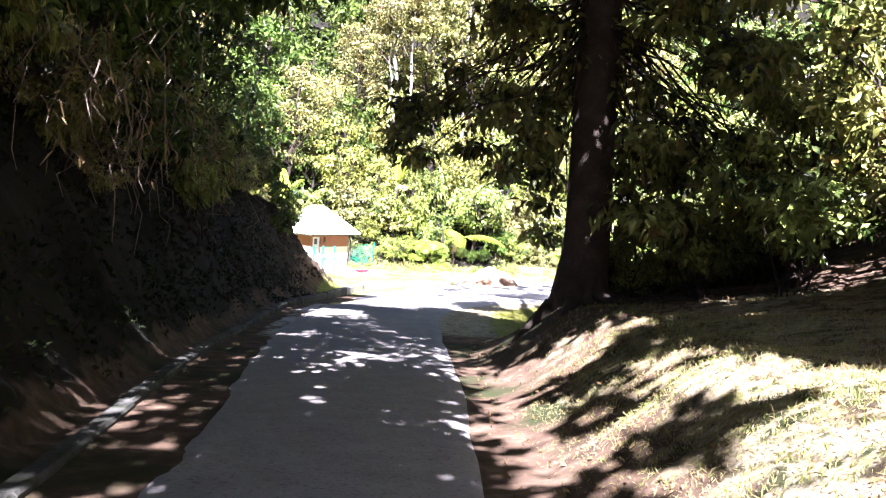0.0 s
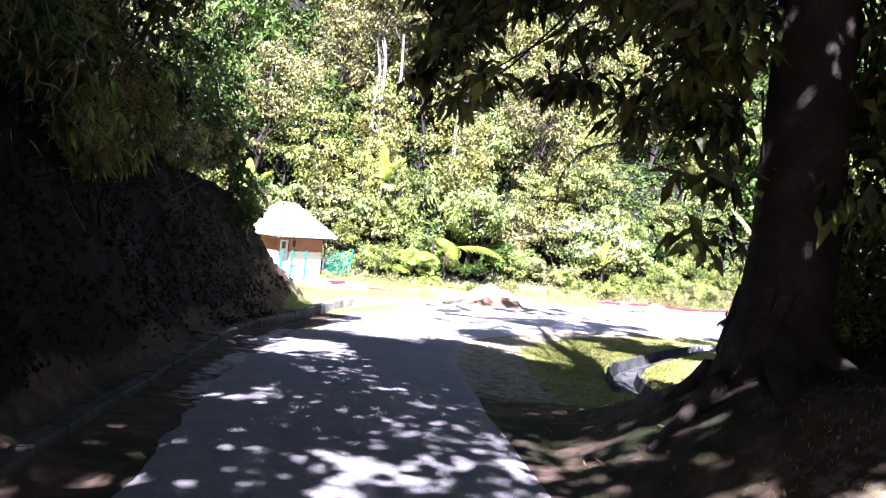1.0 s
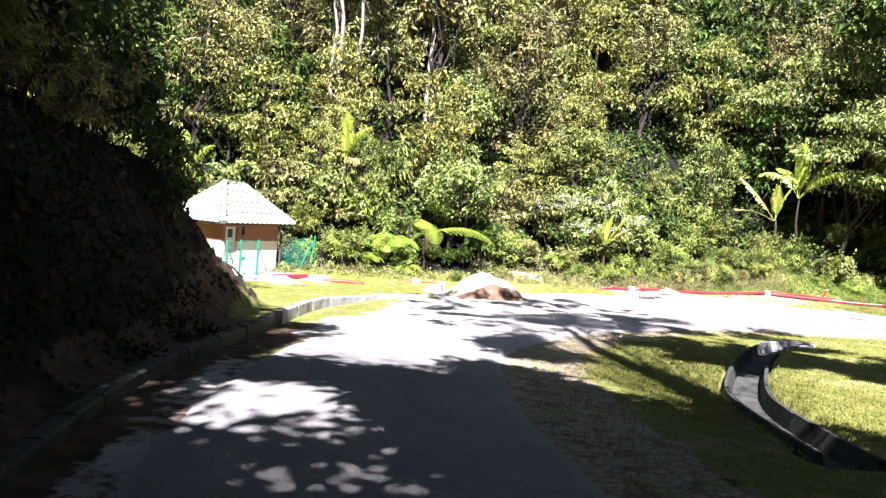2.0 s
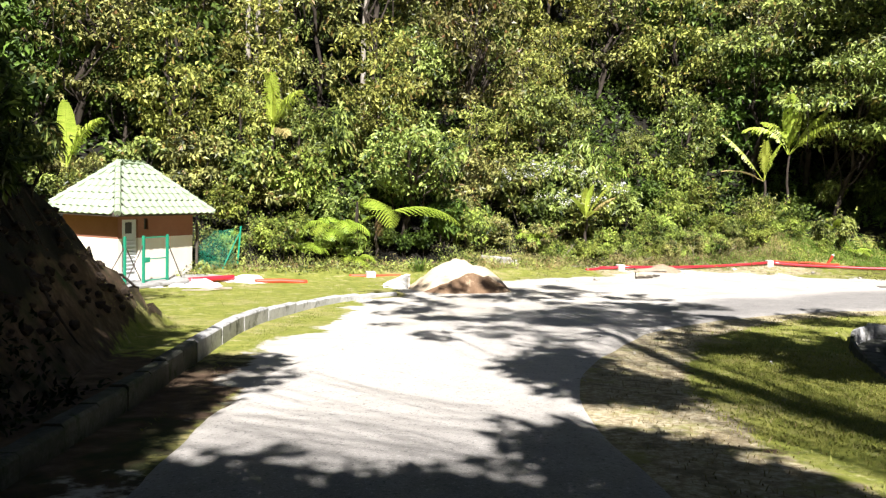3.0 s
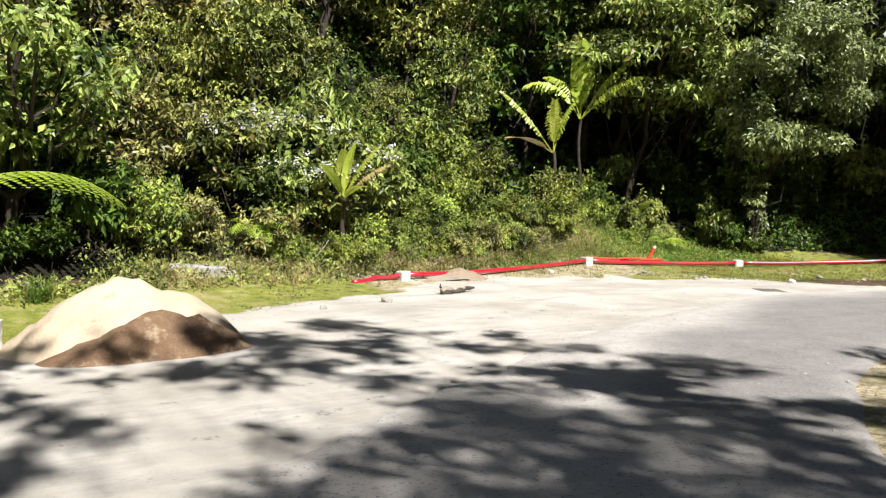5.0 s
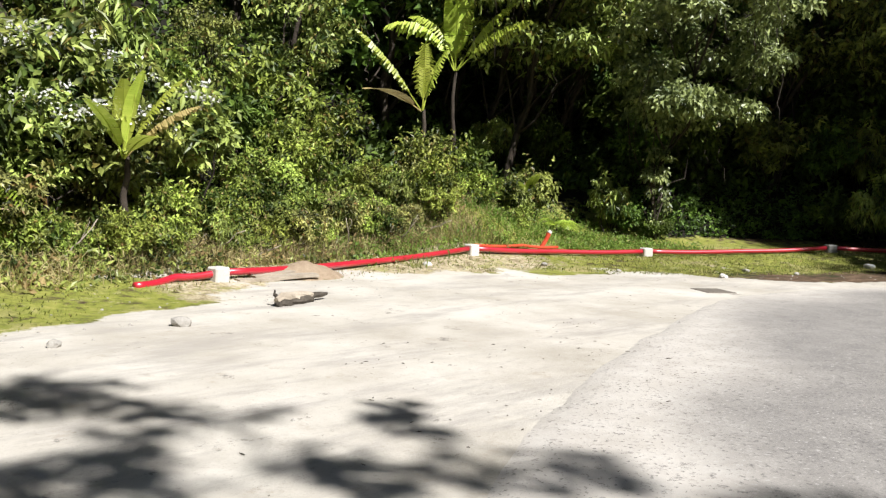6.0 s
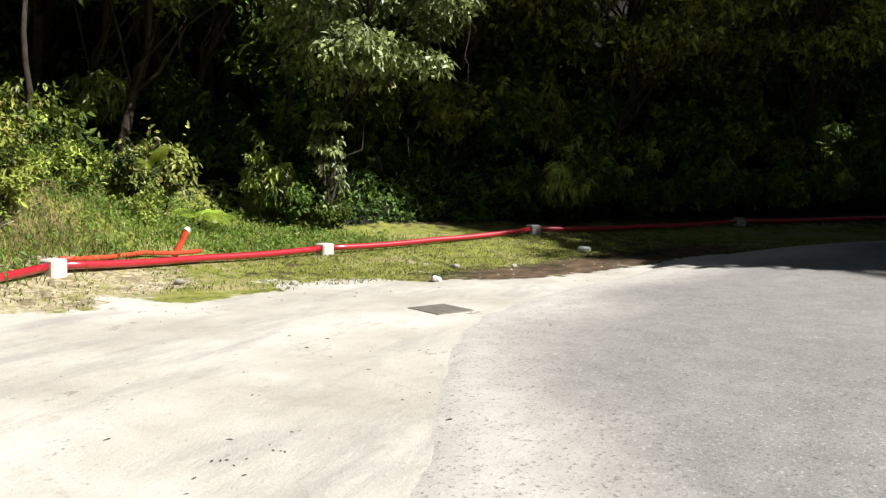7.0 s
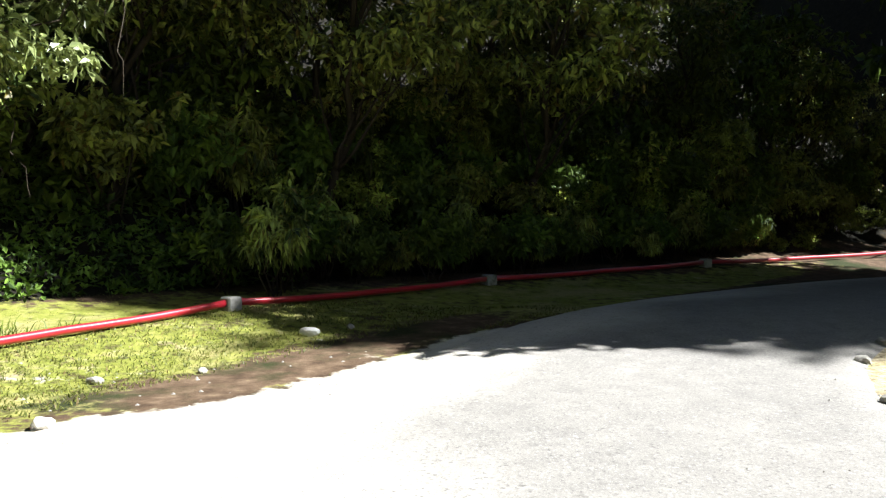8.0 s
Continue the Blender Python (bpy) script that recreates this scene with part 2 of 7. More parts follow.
def ground_material():
    """Earth, with grass, pale gravel and shade-darkened leaf humus where the ground sheet says so, with ragged limits.
    """
    m, n, l, b = material("ground_cover", 0.95, 0.15)
    p = place_vec(n)
    coarse, mid, fine = noise_node(n, l, 0.55, 5, 0.62, p), noise_node(n, l, 3.2, 5, 0.65, p), noise_node(n, l, 38.0, 3, 0.6, p)
    soil = ramp(n, l, mid.outputs[0], [(0.25, (0.042, 0.027, 0.016)), (0.5, (0.10, 0.066, 0.040)), (0.78, (0.21, 0.148, 0.094))]).outputs[0]
    soil = mixed(n, l, ramp(n, l, coarse.outputs[0], [(0.5, (0, 0, 0)), (0.62, (1, 1, 1))]).outputs[0], soil, (0.030, 0.036, 0.012))
    turf = ramp(n, l, mid.outputs[0], [(0.22, (0.105, 0.130, 0.020)), (0.5, (0.200, 0.215, 0.038)), (0.75, (0.33, 0.305, 0.085))]).outputs[0]
    turf = mixed(n, l, ramp(n, l, coarse.outputs[0], [(0.52, (0, 0, 0)), (0.68, (0.8, 0.8, 0.8))]).outputs[0], turf, (0.36, 0.30, 0.14))
    grit = ramp(n, l, coarse.outputs[0], [(0.28, (0.36, 0.328, 0.265)), (0.5, (0.48, 0.446, 0.375)), (0.72, (0.59, 0.557, 0.48))]).outputs[0]
    grit = mixed(n, l, ramp(n, l, fine.outputs[0], [(0.55, (0, 0, 0)), (0.75, (0.4, 0.4, 0.4))]).outputs[0], grit, (0.30, 0.26, 0.20))
    mark = noise_node(n, l, 1.7, 9, 0.8, p)
    grit = mixed(n, l, ramp(n, l, mark.outputs[0], [(0.60, (0, 0, 0)), (0.65, (0.75, 0.75, 0.75))]).outputs[0], grit, (0.16, 0.145, 0.125))
    grit = mixed(n, l, ramp(n, l, mid.outputs[0], [(0.60, (0, 0, 0)), (0.72, (0.5, 0.5, 0.5))]).outputs[0], grit, (0.34, 0.29, 0.22))
    streak = n.new("ShaderNodeMapping")
    streak.inputs["Scale"].default_value = (0.35, 1.3, 1.0)
    l.new(p, streak.inputs["Vector"])
    worn = noise_node(n, l, 1.1, 7, 0.72, streak.outputs[0])
    grit = mixed(n, l, ramp(n, l, worn.outputs[0], [(0.50, (0, 0, 0)), (0.66, (0.75, 0.75, 0.75))]).outputs[0], grit, (0.335, 0.31, 0.27))
    speck = noise_node(n, l, 11.0, 6, 0.75, p)
    grit = mixed(n, l, ramp(n, l, speck.outputs[0], [(0.60, (0, 0, 0)), (0.72, (0.7, 0.7, 0.7))]).outputs[0], grit, (0.24, 0.215, 0.175))
    turf = mixed(n, l, ramp(n, l, speck.outputs[0], [(0.50, (0, 0, 0)), (0.64, (0.55, 0.55, 0.55))]).outputs[0], turf, (0.085, 0.110, 0.020))
    turf = mixed(n, l, ramp(n, l, mark.outputs[0], [(0.56, (0, 0, 0)), (0.64, (0.7, 0.7, 0.7))]).outputs[0], turf, (0.42, 0.37, 0.20))
    col = soil
    # forest floor near black: the shade under the trees is in the colour
    mould_shade = ramp(n, l, mid.outputs[0], [(0.25, (0.006, 0.006, 0.004)), (0.5, (0.013, 0.012, 0.008)), (0.75, (0.027, 0.023, 0.015))]).outputs[0]
    dry = ramp(n, l, speck.outputs[0], [(0.30, (0.13, 0.10, 0.055)), (0.44, (0.30, 0.245, 0.14)), (0.56, (0.46, 0.40, 0.26)), (0.72, (0.60, 0.55, 0.42))]).outputs[0]
    dry = mixed(n, l, ramp(n, l, mid.outputs[0], [(0.50, (0, 0, 0)), (0.60, (0.75, 0.75, 0.75))]).outputs[0], dry, (0.16, 0.125, 0.070))
    dry = mixed(n, l, ramp(n, l, mark.outputs[0], [(0.52, (0, 0, 0)), (0.60, (0.7, 0.7, 0.7))]).outputs[0], dry, (0.26, 0.26, 0.07))
    for name, c in (("mould_shade", mould_shade), ("turf", turf), ("dry", dry), ("grit", grit)):
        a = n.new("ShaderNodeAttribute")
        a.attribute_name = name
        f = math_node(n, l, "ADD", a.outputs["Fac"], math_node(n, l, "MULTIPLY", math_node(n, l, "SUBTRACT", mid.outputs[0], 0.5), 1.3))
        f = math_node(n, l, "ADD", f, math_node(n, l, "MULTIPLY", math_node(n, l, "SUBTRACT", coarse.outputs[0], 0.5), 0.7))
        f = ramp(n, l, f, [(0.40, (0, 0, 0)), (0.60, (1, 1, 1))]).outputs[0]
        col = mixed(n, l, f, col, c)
    l.new(col, b.inputs["Base Color"])
    bumped(n, l, b, math_node(n, l, "ADD", speck.outputs[0], math_node(n, l, "MULTIPLY", fine.outputs[0], 0.5)), 0.6, 0.02)
    return m


def asphalt_material():
    m, n, l, b = material("worn_asphalt", 0.9, 0.25)
    p = place_vec(n)
    big, mid, fine = noise_node(n, l, 0.35, 5, 0.6, p), noise_node(n, l, 2.5, 6, 0.65, p), noise_node(n, l, 60.0, 3, 0.7, p)
    c = ramp(n, l, mid.outputs[0], [(0.25, (0.212, 0.200, 0.180)), (0.5, (0.243, 0.229, 0.204)), (0.78, (0.28, 0.264, 0.234))]).outputs[0]
    c = mixed(n, l, ramp(n, l, fine.outputs[0], [(0.42, (0, 0, 0)), (0.7, (0.6, 0.6, 0.6))]).outputs[0], c, (0.12, 0.115, 0.11))
    c = mixed(n, l, ramp(n, l, fine.outputs[0], [(0.30, (0.6, 0.6, 0.6)), (0.40, (0, 0, 0))]).outputs[0], c, (0.42, 0.40, 0.36))
    chip = noise_node(n, l, 9.0, 7, 0.78, p)
    dot = noise_node(n, l, 24.0, 2, 0.6, p)
    c = mixed(n, l, ramp(n, l, chip.outputs[0], [(0.58, (0, 0, 0)), (0.70, (0.6, 0.6, 0.6))]).outputs[0], c, (0.085, 0.08, 0.075))
    c = mixed(n, l, ramp(n, l, chip.outputs[0], [(0.28, (0.5, 0.5, 0.5)), (0.38, (0, 0, 0))]).outputs[0], c, (0.40, 0.38, 0.34))
    a = n.new("ShaderNodeAttribute")
    a.attribute_name = "dust_fill"
    f = math_node(n, l, "ADD", a.outputs["Fac"], math_node(n, l, "MULTIPLY", math_node(n, l, "SUBTRACT", mid.outputs[0], 0.5), 0.22))
    f = math_node(n, l, "ADD", f, math_node(n, l, "MULTIPLY", math_node(n, l, "SUBTRACT", big.outputs[0], 0.5), 0.35))
    f = ramp(n, l, f, [(0.05, (0, 0, 0)), (1.0, (0.97, 0.97, 0.97))]).outputs[0]
    dusty = ramp(n, l, mid.outputs[0], [(0.3, (0.43, 0.397, 0.34)), (0.5, (0.475, 0.442, 0.384)), (0.7, (0.52, 0.49, 0.43))]).outputs[0]
    c = mixed(n, l, f, c, dusty)
    c = mixed(n, l, ramp(n, l, chip.outputs[0], [(0.57, (0, 0, 0)), (0.66, (0.7, 0.7, 0.7))]).outputs[0], c, (0.17, 0.158, 0.14))
    c = mixed(n, l, ramp(n, l, dot.outputs[0], [(0.60, (0, 0, 0)), (0.68, (0.6, 0.6, 0.6))]).outputs[0], c, (0.09, 0.085, 0.08))
    c = mixed(n, l, ramp(n, l, dot.outputs[0], [(0.30, (0.6, 0.6, 0.6)), (0.38, (0, 0, 0))]).outputs[0], c, (0.46, 0.44, 0.40))
    l.new(c, b.inputs["Base Color"])
    bumped(n, l, b, math_node(n, l, "ADD", dot.outputs[0], chip.outputs[0]), 0.6, 0.01)
    return m


GROUND_MAT = ground_material()
ASPHALT = asphalt_material()


# ---------------------------------------------------------------- small builders
def sheet(name, verts, faces, mat, parent=None, label="", smooth=False):
    me = bpy.data.meshes.new(name)
    me.from_pydata(np.asarray(verts).tolist(), [], [list(map(int, f)) for f in faces])
    me.materials.append(mat)
    if smooth:
        me.polygons.foreach_set("use_smooth", [True] * len(me.polygons))
    me.update()
    ob = new(name, me)
    ob.parent = parent
    if label:
        tagged(ob, label)
    return ob


def part(name, bm, mat, parent, label="", smooth=False):
    bmesh.ops.recalc_face_normals(bm, faces=bm.faces)
    me = bpy.data.meshes.new(name)
    bm.to_mesh(me)
    bm.free()
    me.materials.append(mat)
    if smooth:
        me.polygons.foreach_set("use_smooth", [True] * len(me.polygons))
    ob = new(name, me)
    ob.parent = parent
    if label:
        tagged(ob, label)
    return ob


def again(ob, name, m, parent):
    """One more piece on the same mesh."""
    o = new(name, ob.data)
    o.parent = parent
    o.matrix_basis = m
    return o


def thing(name, m, label, category, group="", kind=""):
    ob = new(name)
    ob.empty_display_size = 0.2
    ob.matrix_basis = m
    return tagged(ob, label, category, group, kind)


def box(bm, size, m=Matrix(), bevel=0.0):
    r = bmesh.ops.create_cube(bm, size=1.0, matrix=m @ Matrix.Diagonal((*size, 1)))
    if bevel:
        edges = list({e for v in r["verts"] for e in v.link_edges})
        bmesh.ops.bevel(bm, geom=edges, offset=bevel, segments=1, affect="EDGES")
    return bm


def tube_arrays(path, radii, sides=7):
    """Verts and faces of a tapered round limb along a path."""
    path = np.asarray(path, float)
    n = len(path)
    d = np.gradient(path, axis=0)
    d /= np.linalg.norm(d, axis=1)[:, None] + 1e-9
    ref = np.where(np.abs(d[:, 2:3]) > 0.9, np.array([[1.0, 0, 0]]), np.array([[0, 0, 1.0]]))
    a = np.cross(d, ref)
    a /= np.linalg.norm(a, axis=1)[:, None]
    b = np.cross(d, a)
    ang = np.linspace(0, 2 * np.pi, sides, endpoint=False)
    v = path[:, None] + np.asarray(radii)[:, None, None] * (a[:, None] * np.cos(ang)[None, :, None] + b[:, None] * np.sin(ang)[None, :, None])
    f = []
    for i in range(n - 1):
        for k in range(sides):
            f.append((i * sides + k, i * sides + (k + 1) % sides, (i + 1) * sides + (k + 1) % sides, (i + 1) * sides + k))
    f.append(tuple(range(sides - 1, -1, -1)))
    f.append(tuple((n - 1) * sides + k for k in range(sides)))
    return v.reshape(-1, 3), f


def joined(pieces):
    vs, fs, k = [], [], 0
    for v, f in pieces:
        vs.append(np.asarray(v))
        fs += [tuple(int(i) + k for i in q) for q in f]
        k += len(v)
    return np.concatenate(vs), fs


def unit(v):
    return v / (np.linalg.norm(v, axis=-1, keepdims=True) + 1e-9)


def leaf_arrays(c, out, length, width, droop, rng):
    """Folded pointed leaves, one at each place c, growing towards out."""
    n = len(c)
    face = unit(out * 0.75 + rng.normal(0, 0.45, (n, 3)) + np.array([0, -0.25, 0.6]))
    d = unit(out * 0.35 + rng.normal(0, 0.6, (n, 3)) + np.array([0, 0, -droop]))
    side = unit(np.cross(d, face))
    nrm = np.cross(side, d)
    ll = (length * rng.uniform(0.55, 1.35, n))[:, None]
    ww = (width * rng.uniform(0.6, 1.3, n))[:, None]
    mid = c + d * ll * 0.45
    v = np.stack([c, mid - side * ww / 2 + nrm * ww * 0.2, c + d * ll - np.array([0, 0, 1.0]) * ll * 0.25 * droop, mid + side * ww / 2 + nrm * ww * 0.2], 1).reshape(-1, 3)
    i = np.arange(n)[:, None] * 4
    f = np.concatenate([i + np.array([[0, 1, 2]]), i + np.array([[0, 2, 3]])])
    return v, f


def crown_points(n, clumps, rng, tight=0.5, cap=0.0):
    """n leaf places spread over round clumps (x, y, z, r), denser at their skin, and the way out of each clump. cap: the share that keeps to the upper side."""
    clumps = np.asarray(clumps, float)
    w = clumps[:, 3] ** 2
    k = rng.choice(len(clumps), n, p=w / w.sum())
    u = unit(rng.normal(0, 1, (n, 3)))
    u[:, 2] = np.where(rng.uniform(0, 1, n) < cap, np.abs(u[:, 2]), u[:, 2])
    r = clumps[k, 3:4] * rng.uniform(0, 1, (n, 1)) ** tight
    u2 = u * np.array([1.1, 1.1, 0.55])
    return clumps[k, :3] + u2 * r, u


# ---------------------------------------------------------------- the lie of the land
ROAD_Y = np.array([-60, -25, 0, 8.75, 18.25, 27.25, 33.75, 42.5, 50, 75])
ROAD_Z = np.array([4.5, 2.0, 0, -0.775, -1.56, -2.125, -2.625, -3.06, -3.275, -3.375])
KERB = np.array([(-2.1, -14), (-2.3, 0), (-2.65, 3), (-2.95, 6), (-3.35, 8.4), (-4.1, 13.4), (-4.5, 17.2), (-4.75, 21.4), (-4.95, 25.5), (-4.75, 28.5),
                 (-4.4, 32), (-4.1, 35.5), (-3.6, 39.5), (-2.8, 42.2), (-1.6, 44.9), (-0.2, 46.7), (0.6, 47.4)])
FOREST = np.array([(-40, 46), (-14, 51.5), (-5, 54), (1, 55.8), (6, 57.2), (12, 58.9), (18, 60.3), (24, 61.2), (29, 59.3), (34, 55.5), (39, 50.5), (44, 43), (51, 32), (60, 18), (70, -10)])
DRAIN = np.array([(11.7, 39.7), (10.6, 38.9), (9.4, 37.4), (8.0, 35.2), (6.8, 33.0), (5.5, 30.5), (4.6, 28.6), (4.0, 26.6), (3.6, 24)])
PIPE = np.array([(10.4, 56.3), (12.2, 56.9), (16, 57.5), (20.0, 57.9), (23.5, 57.2), (26.3, 56.2), (29.3, 54.7), (31.9, 53.0), (34.9, 50.5), (37.5, 47.8), (41.0, 43.0), (44.5, 37.5), (48, 31.5)])


def lattice(x, y, seed):
    s = np.sin(x * 127.1 + y * 311.7 + seed * 74.7) * 43758.5453
    return s - np.floor(s)


def wobble(x, y, size, seed=0):
    """Smooth random relief, -0.5 to 0.5, with lumps of about that size."""
    x, y = np.asarray(x, float) / size, np.asarray(y, float) / size
    ix, iy = np.floor(x), np.floor(y)
    fx, fy = x - ix, y - iy
    fx, fy = fx * fx * (3 - 2 * fx), fy * fy * (3 - 2 * fy)
    a, b = lattice(ix, iy, seed), lattice(ix + 1, iy, seed)
    c, d = lattice(ix, iy + 1, seed), lattice(ix + 1, iy + 1, seed)
    return (a + (b - a) * fx) * (1 - fy) + (c + (d - c) * fx) * fy - 0.5


def step(a, b, v):
    t = np.clip((v - a) / (b - a), 0, 1)
    return t * t * (3 - 2 * t)


def beside(x, y, line):
    """Signed distance to a polyline: positive on its left side as it runs."""
    x, y = np.asarray(x, float), np.asarray(y, float)
    best, sign = np.full(x.shape, 1e9), np.ones(x.shape)
    for (x0, y0), (x1, y1) in zip(line[:-1], line[1:]):
        dx, dy = x1 - x0, y1 - y0
        t = np.clip(((x - x0) * dx + (y - y0) * dy) / (dx * dx + dy * dy), 0, 1)
        d = np.hypot(x - x0 - t * dx, y - y0 - t * dy)
        s = np.where(dx * (y - y0) - dy * (x - x0) >= 0, 1.0, -1.0)
        sign = np.where(d < best, s, sign)
        best = np.minimum(d, best)
    return best * sign


def kerb_x(y):
    return np.interp(y, KERB[:, 1], KERB[:, 0])


def land(x, y):
    """Height of the ground."""
    x, y = np.asarray(x, float), np.asarray(y, float)
    z = np.interp(y, ROAD_Y, ROAD_Z) + 0.32 * step(26, 33, x) * step(30, 45, y) + 0.02 * np.clip(x - 33, 0, 40)
    # cut bank on one side of the lane
    foot = kerb_x(y) - np.interp(y, [0, 22, 32, 38, 44], [0.55, 0.55, 1.15, 1.75, 2.0])
    d = np.minimum(foot - x, (40.6 - y) * 0.85 + 0.25 * (x + 5.4))
    lump = 0.5 * wobble(x, y, 1.3, 1) + 0.9 * wobble(x, y, 4, 2) + 0.45 * wobble(x, y, 0.62, 8)
    d2 = np.clip(d + 0.5 * lump * step(0.1, 1.0, d), 0, 60)
    z = z + np.where(d2 < 2.1, 1.75 * d2, 3.675 + 0.55 * (d2 - 2.1))
    # mound with the big tree on the other side
    fade = 1 - step(16.2, 22.5, y - 0.25 * np.clip(x - 2, 0, 8))
    e = np.clip(x - 0.75 - 0.35 * wobble(x, y, 2, 3), 0, 50)
    z = z + fade * (1.25 * step(0, 2.1, e) + 0.16 * np.clip(e - 1.8, 0, 4) + 0.45 * np.clip(e - 5.8, 0, 20) + 0.18 * step(0.1, 1, e) * wobble(x, y, 0.9, 4))
    # wooded hillside beyond the bend
    h = beside(x, y, FOREST)
    hp = np.clip(h + 3.2, 0, 70)
    z = z + 0.10 * hp ** 1.25 * (hp < 3.2) + (hp >= 3.2) * (0.428 + 0.62 * (hp - 3.2)) + 1.1 * wobble(x, y, 5, 5) * step(0.5, 5, h)
    z = z + 1.35 * np.exp(-((x - 21.5) / 3.8) ** 2 - ((y - 60.6) / 1.9) ** 2)
    z = z + 0.2 * np.exp(-(beside(x, y, PIPE) / 1.3) ** 2) * step(15, 19, x)
    # bed of the drain channel
    z = z - 0.36 * step(0.58, 0.30, np.abs(beside(x, y, DRAIN)))
    # ground behind and round the lane, under the trees
    z = z + 0.35 * np.clip(-18 - y, 0, 40)
    flat = 0.05 * wobble(x, y, 2.4, 6) + 0.10 * wobble(x, y, 7, 7)
    return z + flat * 0.5


def at(x, y, dz=0.0):
    return Vector((x, y, float(land(x, y)) + dz))


LANE_LEFT = np.array([(-1.85, -14), (-1.95, 0), (-2.1, 6), (-2.75, 10.5), (-3.8, 17.8), (-4.2, 24), (-3.7, 31), (-2.6, 36), (-0.2, 40.5), (4, 44), (8, 46.1), (10.4, 47.6),
                      (16.9, 49.9), (20.4, 50.9), (22.8, 50.7), (25.2, 50.3), (28, 49.5), (30.6, 48.2), (34.5, 45.2), (38.5, 40.2), (42, 33), (47, 20)])
LANE_RIGHT = np.array([(0.6, -14), (0.6, 0), (0.56, 6.8), (0.54, 11.9), (0.24, 20), (0.0, 25), (0.5, 30), (1.4, 33.1), (2.6, 35.2), (3.75, 36.95), (5.25, 38.95), (9.3, 41.95),
                       (12.4, 43.3), (15.9, 43.9), (21.5, 45.1), (25.4, 44.1), (27.8, 43.0), (31, 39.6), (35, 34), (39, 24), (41, 15)])
GRIT_NORTH = np.array([(-3.9, 32), (-3.4, 36.2), (-2.7, 38.7), (-1.7, 42.1), (-0.6, 45.2), (0.6, 47.6), (1.4, 50.2), (4.8, 52.2), (7.1, 53.3), (11.3, 55.9), (15.4, 56.8), (18, 56.6), (20.6, 55.6), (24.4, 53.6),
                       (26.8, 51.8), (29.9, 48.9)])


def along(line, n):
    seg = np.hypot(*np.diff(line, axis=0).T)
    s = np.concatenate([[0], np.cumsum(seg)])
    q = np.linspace(0, s[-1], n)
    return np.stack([np.interp(q, s, line[:, 0]), np.interp(q, s, line[:, 1])], 1)


def rounded(line, times=2):
    for _ in range(times):
        a, b = line[:-1], line[1:]
        mids = np.stack([a * 0.75 + b * 0.25, a * 0.25 + b * 0.75], 1).reshape(-1, 2)
        line = np.concatenate([line[:1], mids, line[-1:]])
    return line


